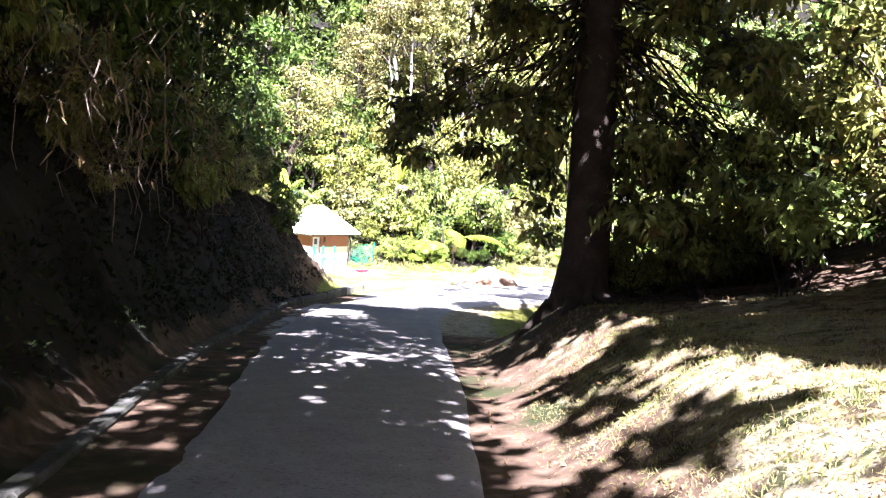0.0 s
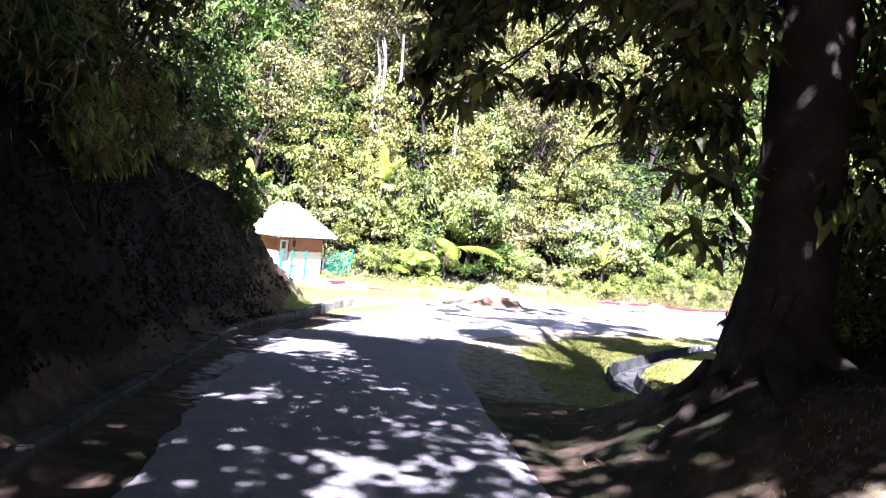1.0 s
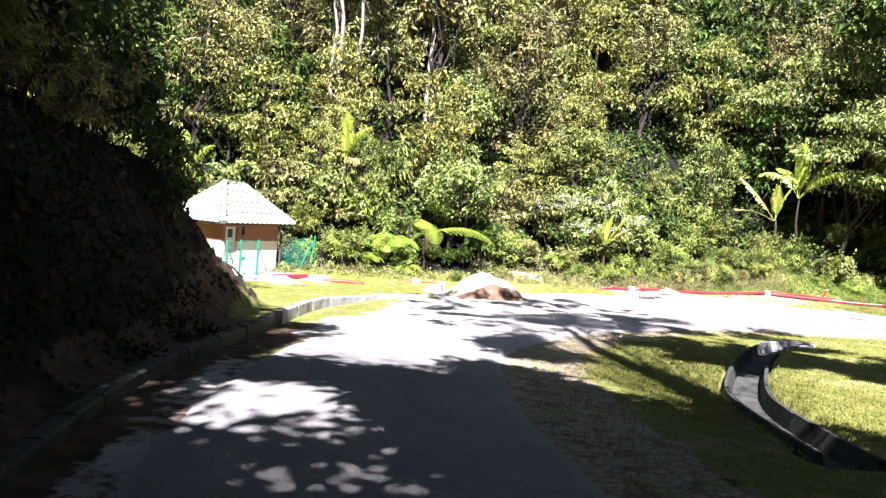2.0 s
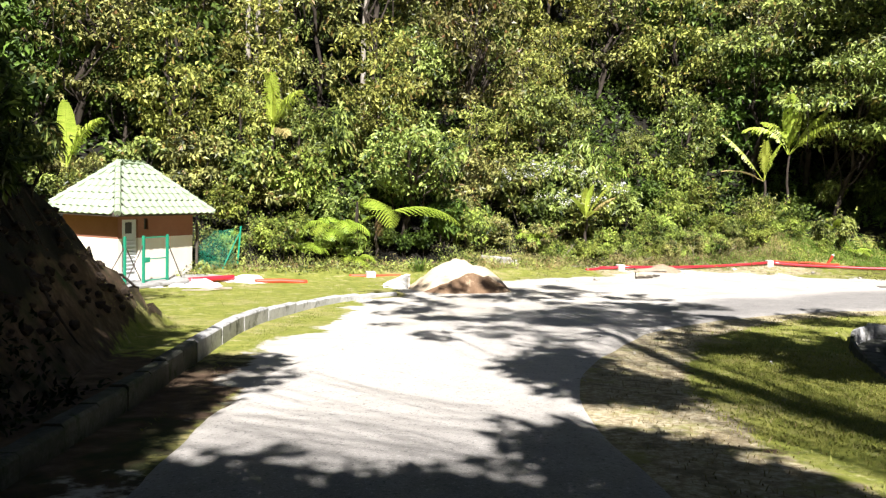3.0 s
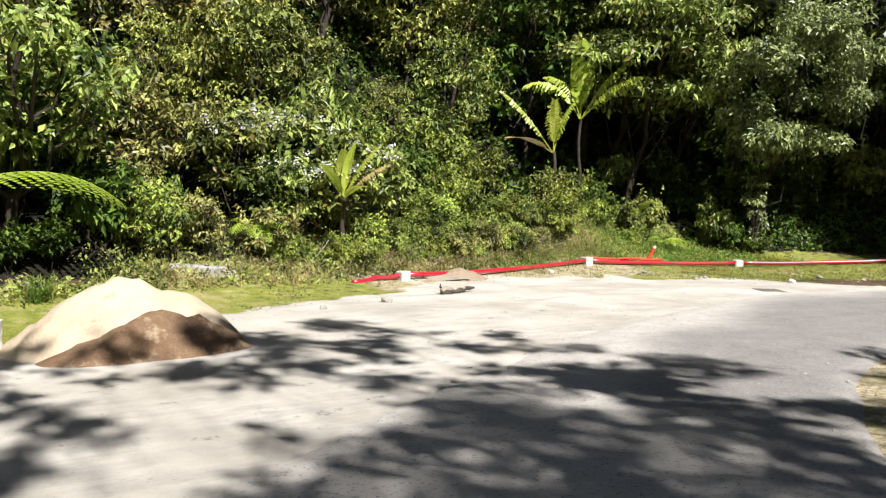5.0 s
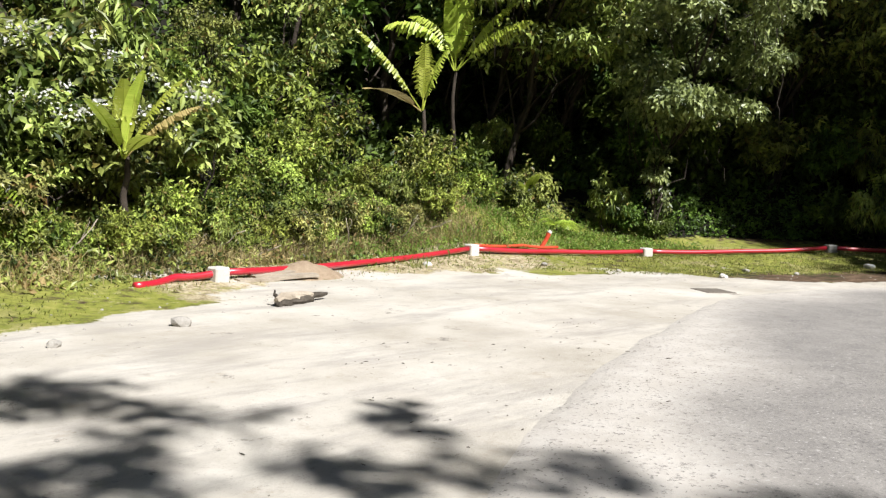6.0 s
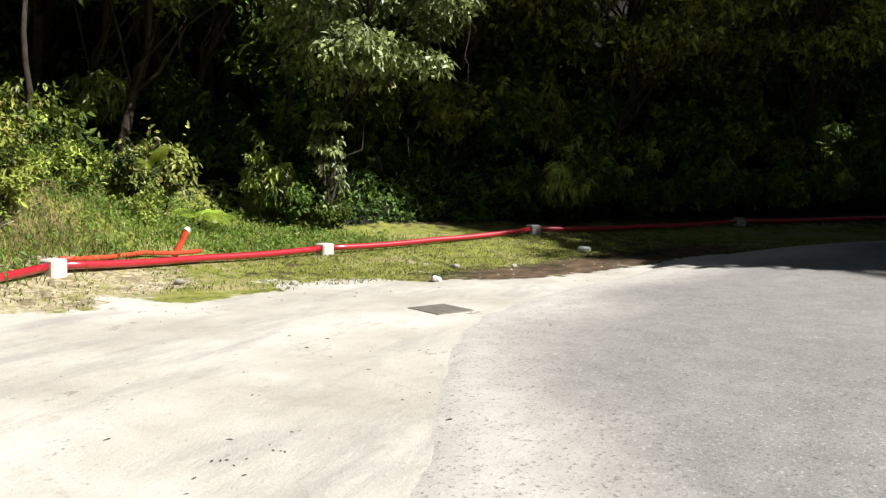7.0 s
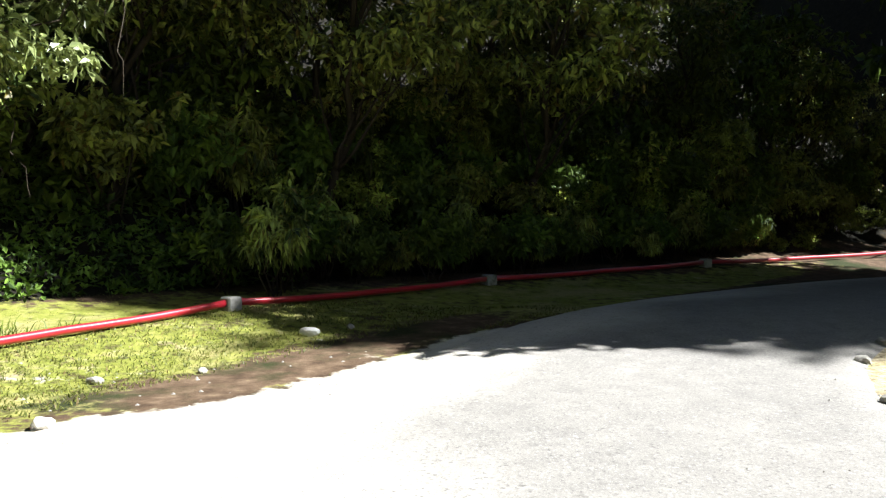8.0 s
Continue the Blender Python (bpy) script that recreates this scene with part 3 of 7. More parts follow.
def build_ground():
    def axis(lo, hi, st, far):
        mid = np.arange(lo, hi + 1e-6, st)
        out = np.array([0.6, 1.4, 2.6, 4.2, 6.5, 10, 15, 22, 32, 50, 90, 180, 400, 900, far])
        return np.concatenate([lo - out[::-1], mid, hi + out])
    xs, ys = axis(-13, 42, 0.3, 2000), axis(-6, 66, 0.3, 2000)
    X, Y = np.meshgrid(xs, ys)
    Z = land(X, Y)
    n, m = X.shape
    idx = np.arange(n * m).reshape(n, m)
    f = np.stack([idx[:-1, :-1], idx[:-1, 1:], idx[1:, 1:], idx[1:, :-1]], -1).reshape(-1, 4)
    ob = sheet("ground", np.stack([X, Y, Z], -1).reshape(-1, 3), f, GROUND_MAT, smooth=True)
    tagged(ob, "uneven earth with grass, pale gravel and leaf humus darkened for shade", "ground", kind="structure")
    grit = beside(X, Y, rounded(LANE_LEFT)) * 1.0
    north = -beside(X, Y, rounded(GRIT_NORTH))
    g = step(-0.45, 0.55, north + 1.3 * wobble(X, Y, 1.9, 33) + 0.9 * wobble(X, Y, 0.7, 34)) * step(30, 33, Y) * step(33, 29, X) * step(-2.5, -1.0, grit)
    lane_edge = step(1.0, 0.0, (-beside(X, Y, LANE_RIGHT) - np.interp(Y, [30, 37, 42], [1.1, 0.8, 0.5])) / 0.9) * step(1.2, 0.6, beside(X, Y, LANE_RIGHT)) * step(18, 24, Y) * step(34, 30, X)
    g = np.maximum(g, 0.56 * step(0.15, 0.45, X - kerb_x(Y)) * step(30.5, 28, Y) * step(15, 20, Y) * (X < 0))
    lane_edge = np.maximum(lane_edge, 0.46 * step(1.0, 2.0, X) * step(8.5, 6.5, X) * step(16.5, 13, Y) * step(-4, 0, Y))
    by_pipe = beside(X, Y, PIPE)
    lane_edge = np.maximum(lane_edge, np.interp(X, [20.5, 22.5], [0.80, 0.36]) * step(-2.4, -1.2, by_pipe) * step(0.9, 0.3, by_pipe) * step(9.5, 11, X) * step(31, 27, X))
    # open turf: island between the two arms of the road, strip by the kerb, verge below the wood
    island = step(0.0, 1.0, (-beside(X, Y, LANE_RIGHT) - np.interp(Y, [34, 39], [0.1, -0.9])) / np.interp(Y, [34, 39], [2.2, 0.9])) * step(17, 22, Y) * step(48, 44, Y)
    verge = step(-1.5, -0.9, -north) * step(33, 39, Y) * step(4, 0.2, beside(X, Y, FOREST)) * np.interp(X, [3, 8], [1.0, 0.66])
    left = step(0.2, 1.5, X - kerb_x(Y)) * step(24, 30, Y) * step(2.5, 1.0, X - kerb_x(Y))
    mound = 0.52 * step(3.2, 1.5, np.abs(X - 4.3)) * step(15, 8, Y) * (Y > -4)
    t = np.maximum.reduce([island, verge, 0.75 * left, mound])
    mud = step(1.5, 0.5, np.abs(beside(X, Y, np.array([(24.6, 53.0), (28.5, 50.6), (33, 47.6)])) - 0.1) * 1.25) * step(24, 26, X) * step(34, 31, X)
    t = t * (1 - 0.75 * mud) * step(0.5, 0.1, Z - np.interp(Y, ROAD_Y, ROAD_Z) - 0.4 * (X > 5) - 2.2 * (X > 8) * step(30.5, 28.5, X) - 0.9 * mound)
    # wood floor and cut bank get the ground colour with shade painted in
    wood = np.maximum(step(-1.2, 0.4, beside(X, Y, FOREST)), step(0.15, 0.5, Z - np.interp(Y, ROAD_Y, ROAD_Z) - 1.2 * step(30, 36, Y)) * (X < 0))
    bare = step(0.18, 0.34, wobble(X, Y, 1.5, 41)) * step(-2.6, -1.2, north) * step(0.4, -0.4, north) * (Y > 50)
    g = np.maximum(g * (1 - 0.9 * mud), 0.62 * bare)
    for name, v in (("turf", t), ("dry", lane_edge), ("grit", g), ("mould_shade", wood)):
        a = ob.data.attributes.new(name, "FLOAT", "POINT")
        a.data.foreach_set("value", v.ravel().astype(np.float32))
    return ob


def build_lane():
    n = 420
    a, b = along(rounded(LANE_LEFT), n), along(rounded(LANE_RIGHT), n)
    k = 22
    t = np.linspace(0, 1, k)
    P = a[:, None] * (1 - t)[None, :, None] + b[:, None] * t[None, :, None]
    P[:, 0] += 0.22 * np.stack([wobble(P[:, 0, 0], P[:, 0, 1], 0.7, 11), wobble(P[:, 0, 0], P[:, 0, 1], 0.6, 12)], -1)
    P[:, -1] += 0.16 * np.stack([wobble(P[:, -1, 0], P[:, -1, 1], 1.3, 13), wobble(P[:, -1, 0], P[:, -1, 1], 1.1, 14)], -1)
    camber = 0.012 + 0.048 * np.sqrt(1 - (2 * t - 1) ** 2)
    camber[0] = camber[-1] = -0.02
    Z = land(P[..., 0], P[..., 1]) * 0 + np.interp(P[..., 1], ROAD_Y, ROAD_Z)
    Z = np.maximum(land(P[..., 0], P[..., 1]), Z - 0.05) + camber[None]
    idx = np.arange(n * k).reshape(n, k)
    f = np.stack([idx[:-1, :-1], idx[:-1, 1:], idx[1:, 1:], idx[1:, :-1]], -1).reshape(-1, 4)
    ob = sheet("road", np.concatenate([P, Z[..., None]], -1).reshape(-1, 3), f, ASPHALT, smooth=True)
    edge = np.minimum(t, 1 - t)[None] * np.linalg.norm(a - b, axis=1)[:, None]
    from_left = t[None] * np.linalg.norm(a - b, axis=1)[:, None]
    # the 0.4 term lifts the near lane in place of skylight in its shade
    dust_fill = step(0.6, 0.0, edge) * 0.25 + 0.4 * step(30, 24, P[..., 1]) * (P[..., 0] < 5) + 0.95 * step(27, 33, P[..., 1]) * step(9, 4, P[..., 0]) + step(2.2, 0.0, from_left) * step(30, 36, P[..., 1]) * step(15, 9, P[..., 0]) + 1.05 * step(2.5, 0.0, from_left + 1.8 * wobble(P[..., 0], P[..., 1], 2.2, 31)) * step(30, 36, P[..., 1]) + 0.10 * step(2, 9, P[..., 0])
    at_ = ob.data.attributes.new("dust_fill", "FLOAT", "POINT")
    at_.data.foreach_set("value", dust_fill.ravel().astype(np.float32))
    return tagged(ob, "worn grey asphalt lane with dusty broken edges", "road", kind="structure")


build_ground()
build_lane()


# ---------------------------------------------------------------- kerb and drain
def swept(profile, p, q, z0, z1):
    """A prism with the given profile (sideways, up) between two plan points."""
    p, q = np.asarray(p), np.asarray(q)
    d = (q - p) / np.linalg.norm(q - p)
    s = np.array([-d[1], d[0]])
    v = [(*(p + s * a), z0 + b) for a, b in profile] + [(*(q + s * a), z1 + b) for a, b in profile]
    n = len(profile)
    f = [(i, (i + 1) % n, n + (i + 1) % n, n + i) for i in range(n)] + [tuple(range(n - 1, -1, -1)), tuple(range(n, 2 * n))]
    return v, f


def build_kerb():
    root = thing("kerb", Matrix(), "weathered low concrete kerb beside the lane and lawn", "kerb", kind="structure")
    line = rounded(KERB)
    length = np.hypot(*np.diff(line, axis=0).T).sum()
    pts = along(line, int(length / 0.92))
    rng = np.random.default_rng(21)
    for p, q in zip(pts[:-1], pts[1:]):
        if p[1] < -4:
            continue
        d = (q - p) / np.linalg.norm(q - p)
        h = float(np.interp(p[1], [0, 20, 28, 34, 40, 44, 46, 48], [0.05, 0.10, 0.22, 0.33, 0.33, 0.2, 0.12, 0.04])) + rng.uniform(-0.015, 0.015)
        o = rng.uniform(-0.012, 0.012)
        prof = [(o - 0.02, -0.25), (o - 0.02, h - 0.03), (o + 0.01, h), (o + 0.17, h), (o + 0.2, h - 0.03), (o + 0.22, -0.25)]
        z0, z1 = (float(np.interp(v, ROAD_Y, ROAD_Z)) for v in (p[1], q[1]))
        v, f = swept(prof, p + d * 0.004, q - d * 0.004, z0, z1)
        # nearer blocks darker: moss, plus the tree shade over them painted in
        sheet("kerb_block", v, f, MOSSY_SHADED if p[1] < 34.5 + 0.6 * rng.uniform(-1, 1) else KERB_STONE, root)


def build_drain():
    root = thing("drain_channel", Matrix(), "curved open concrete drain channel across the lawn", "drain", kind="structure")
    line = rounded(DRAIN)
    pts = along(line, 26)
    rng = np.random.default_rng(22)
    for i, (p, q) in enumerate(zip(pts[:-1], pts[1:])):
        d = (q - p) / np.linalg.norm(q - p)
        z0, z1 = (float(land(*(r + 0.8 * np.array([d[1], -d[0]])))) + rng.uniform(-0.008, 0.008) for r in (p, q))
        h = 0.05 if i < 3 else 0.012
        for name, prof in (("drain_wall", [(0.25, -0.36), (0.33, h), (0.40, h), (0.43, -0.36)]), ("drain_wall", [(-0.43, -0.36), (-0.40, h + 0.01), (-0.33, h + 0.01), (-0.25, -0.36)]),
                           ("drain_bed", [(-0.25, -0.36), (-0.25, -0.25), (0.25, -0.25), (0.25, -0.36)])):
            v, f = swept(prof, p + d * 0.005, q - d * 0.005, z0, z1)
            # bed and farther walls share that concrete, shade tone included
            sheet(name, v, f, KERB_STONE if name == "drain_wall" and i < 3 else MOSSY_SHADED, root)
    p, q = pts[0], pts[1]
    d = (q - p) / np.linalg.norm(q - p)
    z0 = float(land(*(p - d * 0.7)))
    v, f = swept([(-0.5, -0.4), (-0.5, 0.07), (0.5, 0.07), (0.5, -0.4)], p - d * 0.16, p - d * 0.006, z0, z0)
    sheet("headwall", v, f, KERB_STONE, root, "pale concrete headwall")


build_kerb()
build_drain()


# ---------------------------------------------------------------- pump house with its gate
HUT = Matrix(((0.56, -0.83, 0, -8.05), (0.83, 0.56, 0, 49.35), (0, 0, 1, float(land(-7.5, 51)) - 0.02), (0, 0, 0, 1)))
HUT_L, HUT_D, HUT_H, HUT_EAVE, HUT_RIDGE = 3.45, 2.35, 2.35, 0.52, 3.86     # local x along the gate front, y away from it


def build_hut():
    root = thing("pump_house", HUT, "small plastered pump house with a pale green tiled hip roof", "hut")
    t = 0.15
    split = 1.45
    # plinth-high cream walls, terracotta band above, door opening in the front
    door0, door1 = 0.18, 0.88
    for name, mat, z0, z1 in (("lower_wall", WALL_CREAM, 0, split), ("upper_wall", WALL_BROWN, split, HUT_H)):
        front = [(0, door0), (door1, HUT_L)] if z0 == 0 else [(0, door0), (door1, 1.12), (1.32, HUT_L)]
        pieces = [(a, b, 0, t) for a, b in front] + [(0, HUT_L, HUT_D - t, HUT_D), (0, t, t, HUT_D - t), (HUT_L - t, HUT_L, t, HUT_D - t)]
        bm = bmesh.new()
        grow = 0.0 if z0 == 0 else 0.004
        for x0, x1, y0, y1 in pieces:
            box(bm, (x1 - x0 + grow, y1 - y0 + grow, z1 - z0), Matrix.Translation(((x0 + x1) / 2, (y0 + y1) / 2, (z0 + z1) / 2)))
        if z0:
            for a, b, c, d in ((door0, door1, 2.05, HUT_H), (1.12, 1.32, 1.45, 1.72), (1.12, 1.32, 2.08, HUT_H)):
                box(bm, (b - a, t, d - c), Matrix.Translation(((a + b) / 2, t / 2, (c + d) / 2)))
        part(name, bm, mat, root, "cream painted lower wall" if z0 == 0 else "terracotta painted upper wall")
    bm = box(bmesh.new(), (0.2, 0.03, 0.36), Matrix.Translation((1.22, 0.09, 1.9)))
    part("vent_opening", bm, DARK_GLASS, root, "small dark vent opening")
    door = part("door", box(bmesh.new(), (0.7, 0.05, 2.05), Matrix.Translation((0.53, 0.11, 1.025)), 0.006), DOOR_WHITE, root, "grey-white louvred door")
    for i in range(9):
        part("slat", box(bmesh.new(), (0.5, 0.03, 0.07), Matrix.Translation((0.53, 0.075, 0.35 + 0.125 * i)) @ pose(0, 0, 0, 35), 0.004), DOOR_WHITE, door)
    part("door_pane", box(bmesh.new(), (0.26, 0.02, 0.36), Matrix.Translation((0.53, 0.077, 1.78))), DARK_GLASS, door, "dark door pane")
    part("plinth", box(bmesh.new(), (HUT_L + 0.9, 1.2, 0.1), Matrix.Translation((HUT_L / 2 - 0.2, -0.6, 0.03)), 0.02), CONCRETE, root, "concrete threshold slab")
    # hip roof: boarding, fascia, tiles, caps
    e = HUT_EAVE
    x0, x1, y0, y1 = -e, HUT_L + e, -e, HUT_D + e
    run = (y1 - y0) / 2
    ra, rb = Vector((x0 + run, (y0 + y1) / 2, HUT_RIDGE)), Vector((x1 - run, (y0 + y1) / 2, HUT_RIDGE))
    c = [Vector((x0, y0, HUT_H - 0.1)), Vector((x1, y0, HUT_H - 0.1)), Vector((x1, y1, HUT_H - 0.1)), Vector((x0, y1, HUT_H - 0.1))]
    down = Vector((0, 0, -0.07))
    bm = bmesh.new()
    vs = [bm.verts.new(v) for v in (*c, ra, rb)]
    lo = [bm.verts.new(v + down) for v in c]
    for q in ((0, 1, 5, 4), (1, 2, 5), (2, 3, 4, 5), (3, 0, 4)):
        bm.faces.new([vs[i] for i in q])
    for i in range(4):
        bm.faces.new([vs[i], lo[i], lo[(i + 1) % 4], vs[(i + 1) % 4]])
    bm.faces.new(lo[::-1])
    roof = part("roof", bm, ROOF_UNDER, root, "hip roof of pale green interlocking tiles")
    # one tile: a shallow wave, thick at its lower edge
    bm = bmesh.new()
    w, ln, k = 0.3, 0.36, 6
    rows = []
    for j, (yy, zz) in enumerate(((0, 0.035), (ln, 0.012))):
        rows.append([bm.verts.new((w * i / k - w / 2, yy, zz + 0.022 * math.cos(2 * math.pi * i / k))) for i in range(k + 1)])
    foot = [bm.verts.new((v.co.x, v.co.y, v.co.z - 0.03)) for v in rows[0]]
    for i in range(k):
        bm.faces.new((rows[0][i], rows[0][i + 1], rows[1][i + 1], rows[1][i]))
        bm.faces.new((foot[i], foot[i + 1], rows[0][i + 1], rows[0][i]))
    tile = None
    faces = ((c[0], c[1], rb, ra), (c[1], c[2], rb, rb), (c[2], c[3], ra, rb), (c[3], c[0], ra, ra))
    for a, b, tb, ta in faces:
        ex = (b - a).normalized()
        up = ((ta + tb) / 2 - (a + b) / 2)
        up = (up - ex * up.dot(ex)).normalized()
        nz = ex.cross(up)
        slope = (ta - a).dot(up)
        count = int(slope / 0.31) + 1
        for r in range(count):
            s = r * 0.31
            f = min(1, (s + 0.16) / slope)
            l0, l1 = (ta - a).dot(ex) * f, (b - a).length + ((tb - b).dot(ex)) * f
            n = max(1, int((l1 - l0) / 0.3))
            for i in range(n):
                x = (l0 + l1) / 2 + (i - (n - 1) / 2) * 0.3
                o = a + ex * x + up * (s - 0.03) + nz * 0.01
                m = Matrix(((ex.x, up.x, nz.x, o.x), (ex.y, up.y, nz.y, o.y), (ex.z, up.z, nz.z, o.z), (0, 0, 0, 1)))
                if tile is None:
                    tile = part("tile", bm, TILE_GREEN, roof)
                    tile.matrix_basis = m
                else:
                    again(tile, "tile", m, roof)
    for p, q in ((c[0], ra), (c[1], rb), (c[2], rb), (c[3], ra), (ra, rb)):
        n = max(2, int((q - p).length / 0.36))
        for i in range(n):
            a, b = p.lerp(q, i / n), p.lerp(q, (i + 1.12) / n)
            v, f = tube_arrays([a + Vector((0, 0, 0.03)), b + Vector((0, 0, 0.015))], [0.105, 0.09], 8)
            sheet("ridge_tile", v, f, TILE_GREEN, roof, smooth=False)


def post_arrays(p, q, r, sides=6):
    return tube_arrays([p, q], [r, r], sides)


def build_gate():
    root = thing("fence_gate", HUT @ Matrix.Translation((0, -0.72, 0.06)), "green steel gate and wire fence in front of the pump house", "gate")
    for x in (-0.42, 0.36, 1.42):
        part("post", box(bmesh.new(), (0.075, 0.075, 1.55), Matrix.Translation((x, 0, 0.74)), 0.008), GREEN_STEEL, root)
    for a, b in (((-0.42, 0, 1.2), (-1.25, 0.05, 0.05)), ((-0.42, 0, 1.25), (0.3, 0.05, 0.1)), ((0.36, 0, 1.25), (-0.3, 0.06, 0.1)), ((1.42, 0, 1.25), (2.15, 0.05, 0.05))):
        v, f = post_arrays(a, b, 0.018)
        sheet("brace", v, f, IRON, root, "thin grey stay")
    leaf = new("gate_leaf")
    leaf.parent = root
    for a, b in (((0.41, 0, 0.08), (0.41, 0, 1.45)), ((1.37, 0, 0.08), (1.37, 0, 1.45)), ((0.41, 0, 1.45), (1.37, 0, 1.45)), ((0.41, 0, 0.08), (1.37, 0, 0.08)), ((0.41, 0, 0.76), (1.37, 0, 0.76))):
        v, f = post_arrays(a, b, 0.02)
        sheet("bar", v, f, GREEN_STEEL, leaf)
    part("lock_box", box(bmesh.new(), (0.2, 0.07, 0.16), Matrix.Translation((0.5, -0.02, 0.74)), 0.01), GREEN_STEEL, leaf, "green lock box")


def build_side_fence():
    base = at(-6.0, 52.4)
    root = thing("wire_fence", Matrix.Translation(base), "sagging green chain-link fence beside the pump house", "fence")
    far = Vector((1.35, 1.0, 0))
    part("post", box(bmesh.new(), (0.09, 0.09, 1.75), Matrix.Translation((0.02, -0.05, 0.85)), 0.01), DARK_WOOD, root, "dark old timber post")
    v, f = post_arrays(far + Vector((0, 0, -0.1)), far + Vector((0.12, 0.05, 1.6)), 0.035)
    sheet("post", v, f, GREEN_STEEL, root)
    v, f = post_arrays(far + Vector((0.05, 0, 1.3)), far + Vector((-0.5, -0.45, 0.0)), 0.025)
    sheet("brace", v, f, GREEN_STEEL, root)
    pieces = []
    d = far.normalized()
    L, H = far.length, 1.5
    for k in range(-13, 20):
        for s in (1, -1):
            a0 = k * 0.1
            p = []
            for z in np.linspace(0, H, 7):
                x = a0 + s * z if s == 1 else a0 + H - z
                if 0 <= x <= L:
                    p.append(d * x + Vector((0, 0, z + 0.06 - 0.12 * math.sin(math.pi * x / L) * z / H)))
            if len(p) > 1:
                pieces.append(tube_arrays(p, [0.0045] * len(p), 3))
    v, f = joined(pieces)
    sheet("wire_mesh", v, f, GREEN_STEEL, root, "green coated chain-link wire")


build_hut()
build_gate()
build_side_fence()


# ---------------------------------------------------------------- heaps, stones and timber
def heap(name, centre, rx, ry, h, mat, label, category, peaks, seed, n=44, ragged=0.0):
    """A poured heap: slumped cones, smooth at the foot, with a rough skin. ragged: how far its outline runs out in tongues."""
    u = np.linspace(-1.25, 1.25, n)
    X, Y = np.meshgrid(u * rx, u * ry)
    z = np.zeros_like(X)
    for px, py, ph, s in peaks:
        r = np.hypot((X - px) / rx, (Y - py) / ry) / s + ragged * (wobble(X + 3 * seed, Y, 0.45, seed + 5) + 0.6 * wobble(X, Y - seed, 0.2, seed + 6))
        z = np.maximum(z, ph * h * np.clip(1 - r, 0, 1) ** 0.85)
    z = z + 0.13 * h * wobble(X + seed, Y, 0.26 * rx, seed) * step(0.02, 0.3, z / h) + 0.10 * h * wobble(X, Y + seed, 0.1 * rx, seed + 1) * step(0.02, 0.2, z / h)
    Z = land(X + centre[0], Y + centre[1]) - float(land(*centre)) + z - 0.05
    idx = np.arange(n * n).reshape(n, n)
    f = np.stack([idx[:-1, :-1], idx[:-1, 1:], idx[1:, 1:], idx[1:, :-1]], -1).reshape(-1, 4)
    ob = sheet(name, np.stack([X, Y, Z], -1).reshape(-1, 3), f, mat, smooth=True)
    ob.matrix_basis = Matrix.Translation(at(*centre))
    return tagged(ob, label, category)


heap("sand_mound", (3.05, 49.6), 1.7, 1.5, 1.14, SAND, "poured heap of pale sand on the gravel", "sand heap", [(-0.2, 0.1, 1.0, 0.95), (0.15, 0.1, 0.95, 0.88), (0.62, 0.0, 0.84, 0.68), (-0.9, -0.2, 0.4, 0.5)], 3)
# brown stands for damp sand and for branch shade across the heap
heap("brown_sand_mound", (3.1, 48.6), 1.5, 0.85, 0.74, BROWN_SHADED_SAND, "damp brown sand against the pale sand heap, shade in its colour", "sand heap", [(0.2, 0.2, 1.0, 0.85), (0.7, 0.15, 0.8, 0.6), (-0.5, 0.0, 0.5, 0.7), (-0.1, 0.1, 0.8, 0.7)], 4)
heap("debris_mound", (13.9, 56.75), 1.05, 0.6, 0.36, DEBRIS, "low heap of grey rubble and earth over the pipe", "rubble", [(0, 0, 1.0, 1.0), (0.45, 0.05, 0.7, 0.6), (-0.4, 0, 0.6, 0.6)], 9, 30)
heap("white_sand_mound", (-6.2, 49.4), 1.15, 0.75, 0.28, RUBBLE, "spilt white sand in front of the pump house", "sand heap", [(0.1, 0, 0.7, 1.0), (0.55, 0.35, 1.0, 0.55), (-0.5, -0.25, 0.45, 0.8)], 7, 44, 0.9)
heap("white_sand_mound", (-4.2, 51.3), 1.2, 0.6, 0.26, RUBBLE, "white sand spilt round the red pipe", "sand heap", [(0, 0, 1.0, 1.0), (-0.5, 0.1, 0.9, 0.8)], 8, 44, 0.8)


def stone(centre, r, seed, mat=STONE, label="small rough grey stone lying on the ground", name="stone", flat=0.6):
    rng = np.random.default_rng(seed)
    bm = bmesh.new()
    bmesh.ops.create_icosphere(bm, subdivisions=2, radius=1.0)
    a = rng.normal(0, 1, (5, 3))
    for v in bm.verts:
        k = 1 + sum(0.11 * math.sin(2.2 * v.co.dot(Vector(q)) + i) for i, q in enumerate(a))
        v.co = Vector((v.co.x * k * r, v.co.y * k * r * 0.8, v.co.z * k * r * flat))
    ob = part(name, bm, mat, None)
    ob.matrix_basis = Matrix.Translation(at(*centre, r * flat * 0.55)) @ pose(0, 0, 0, 0, 0, float(rng.uniform(0, 360)))
    return tagged(ob, label, "stone")


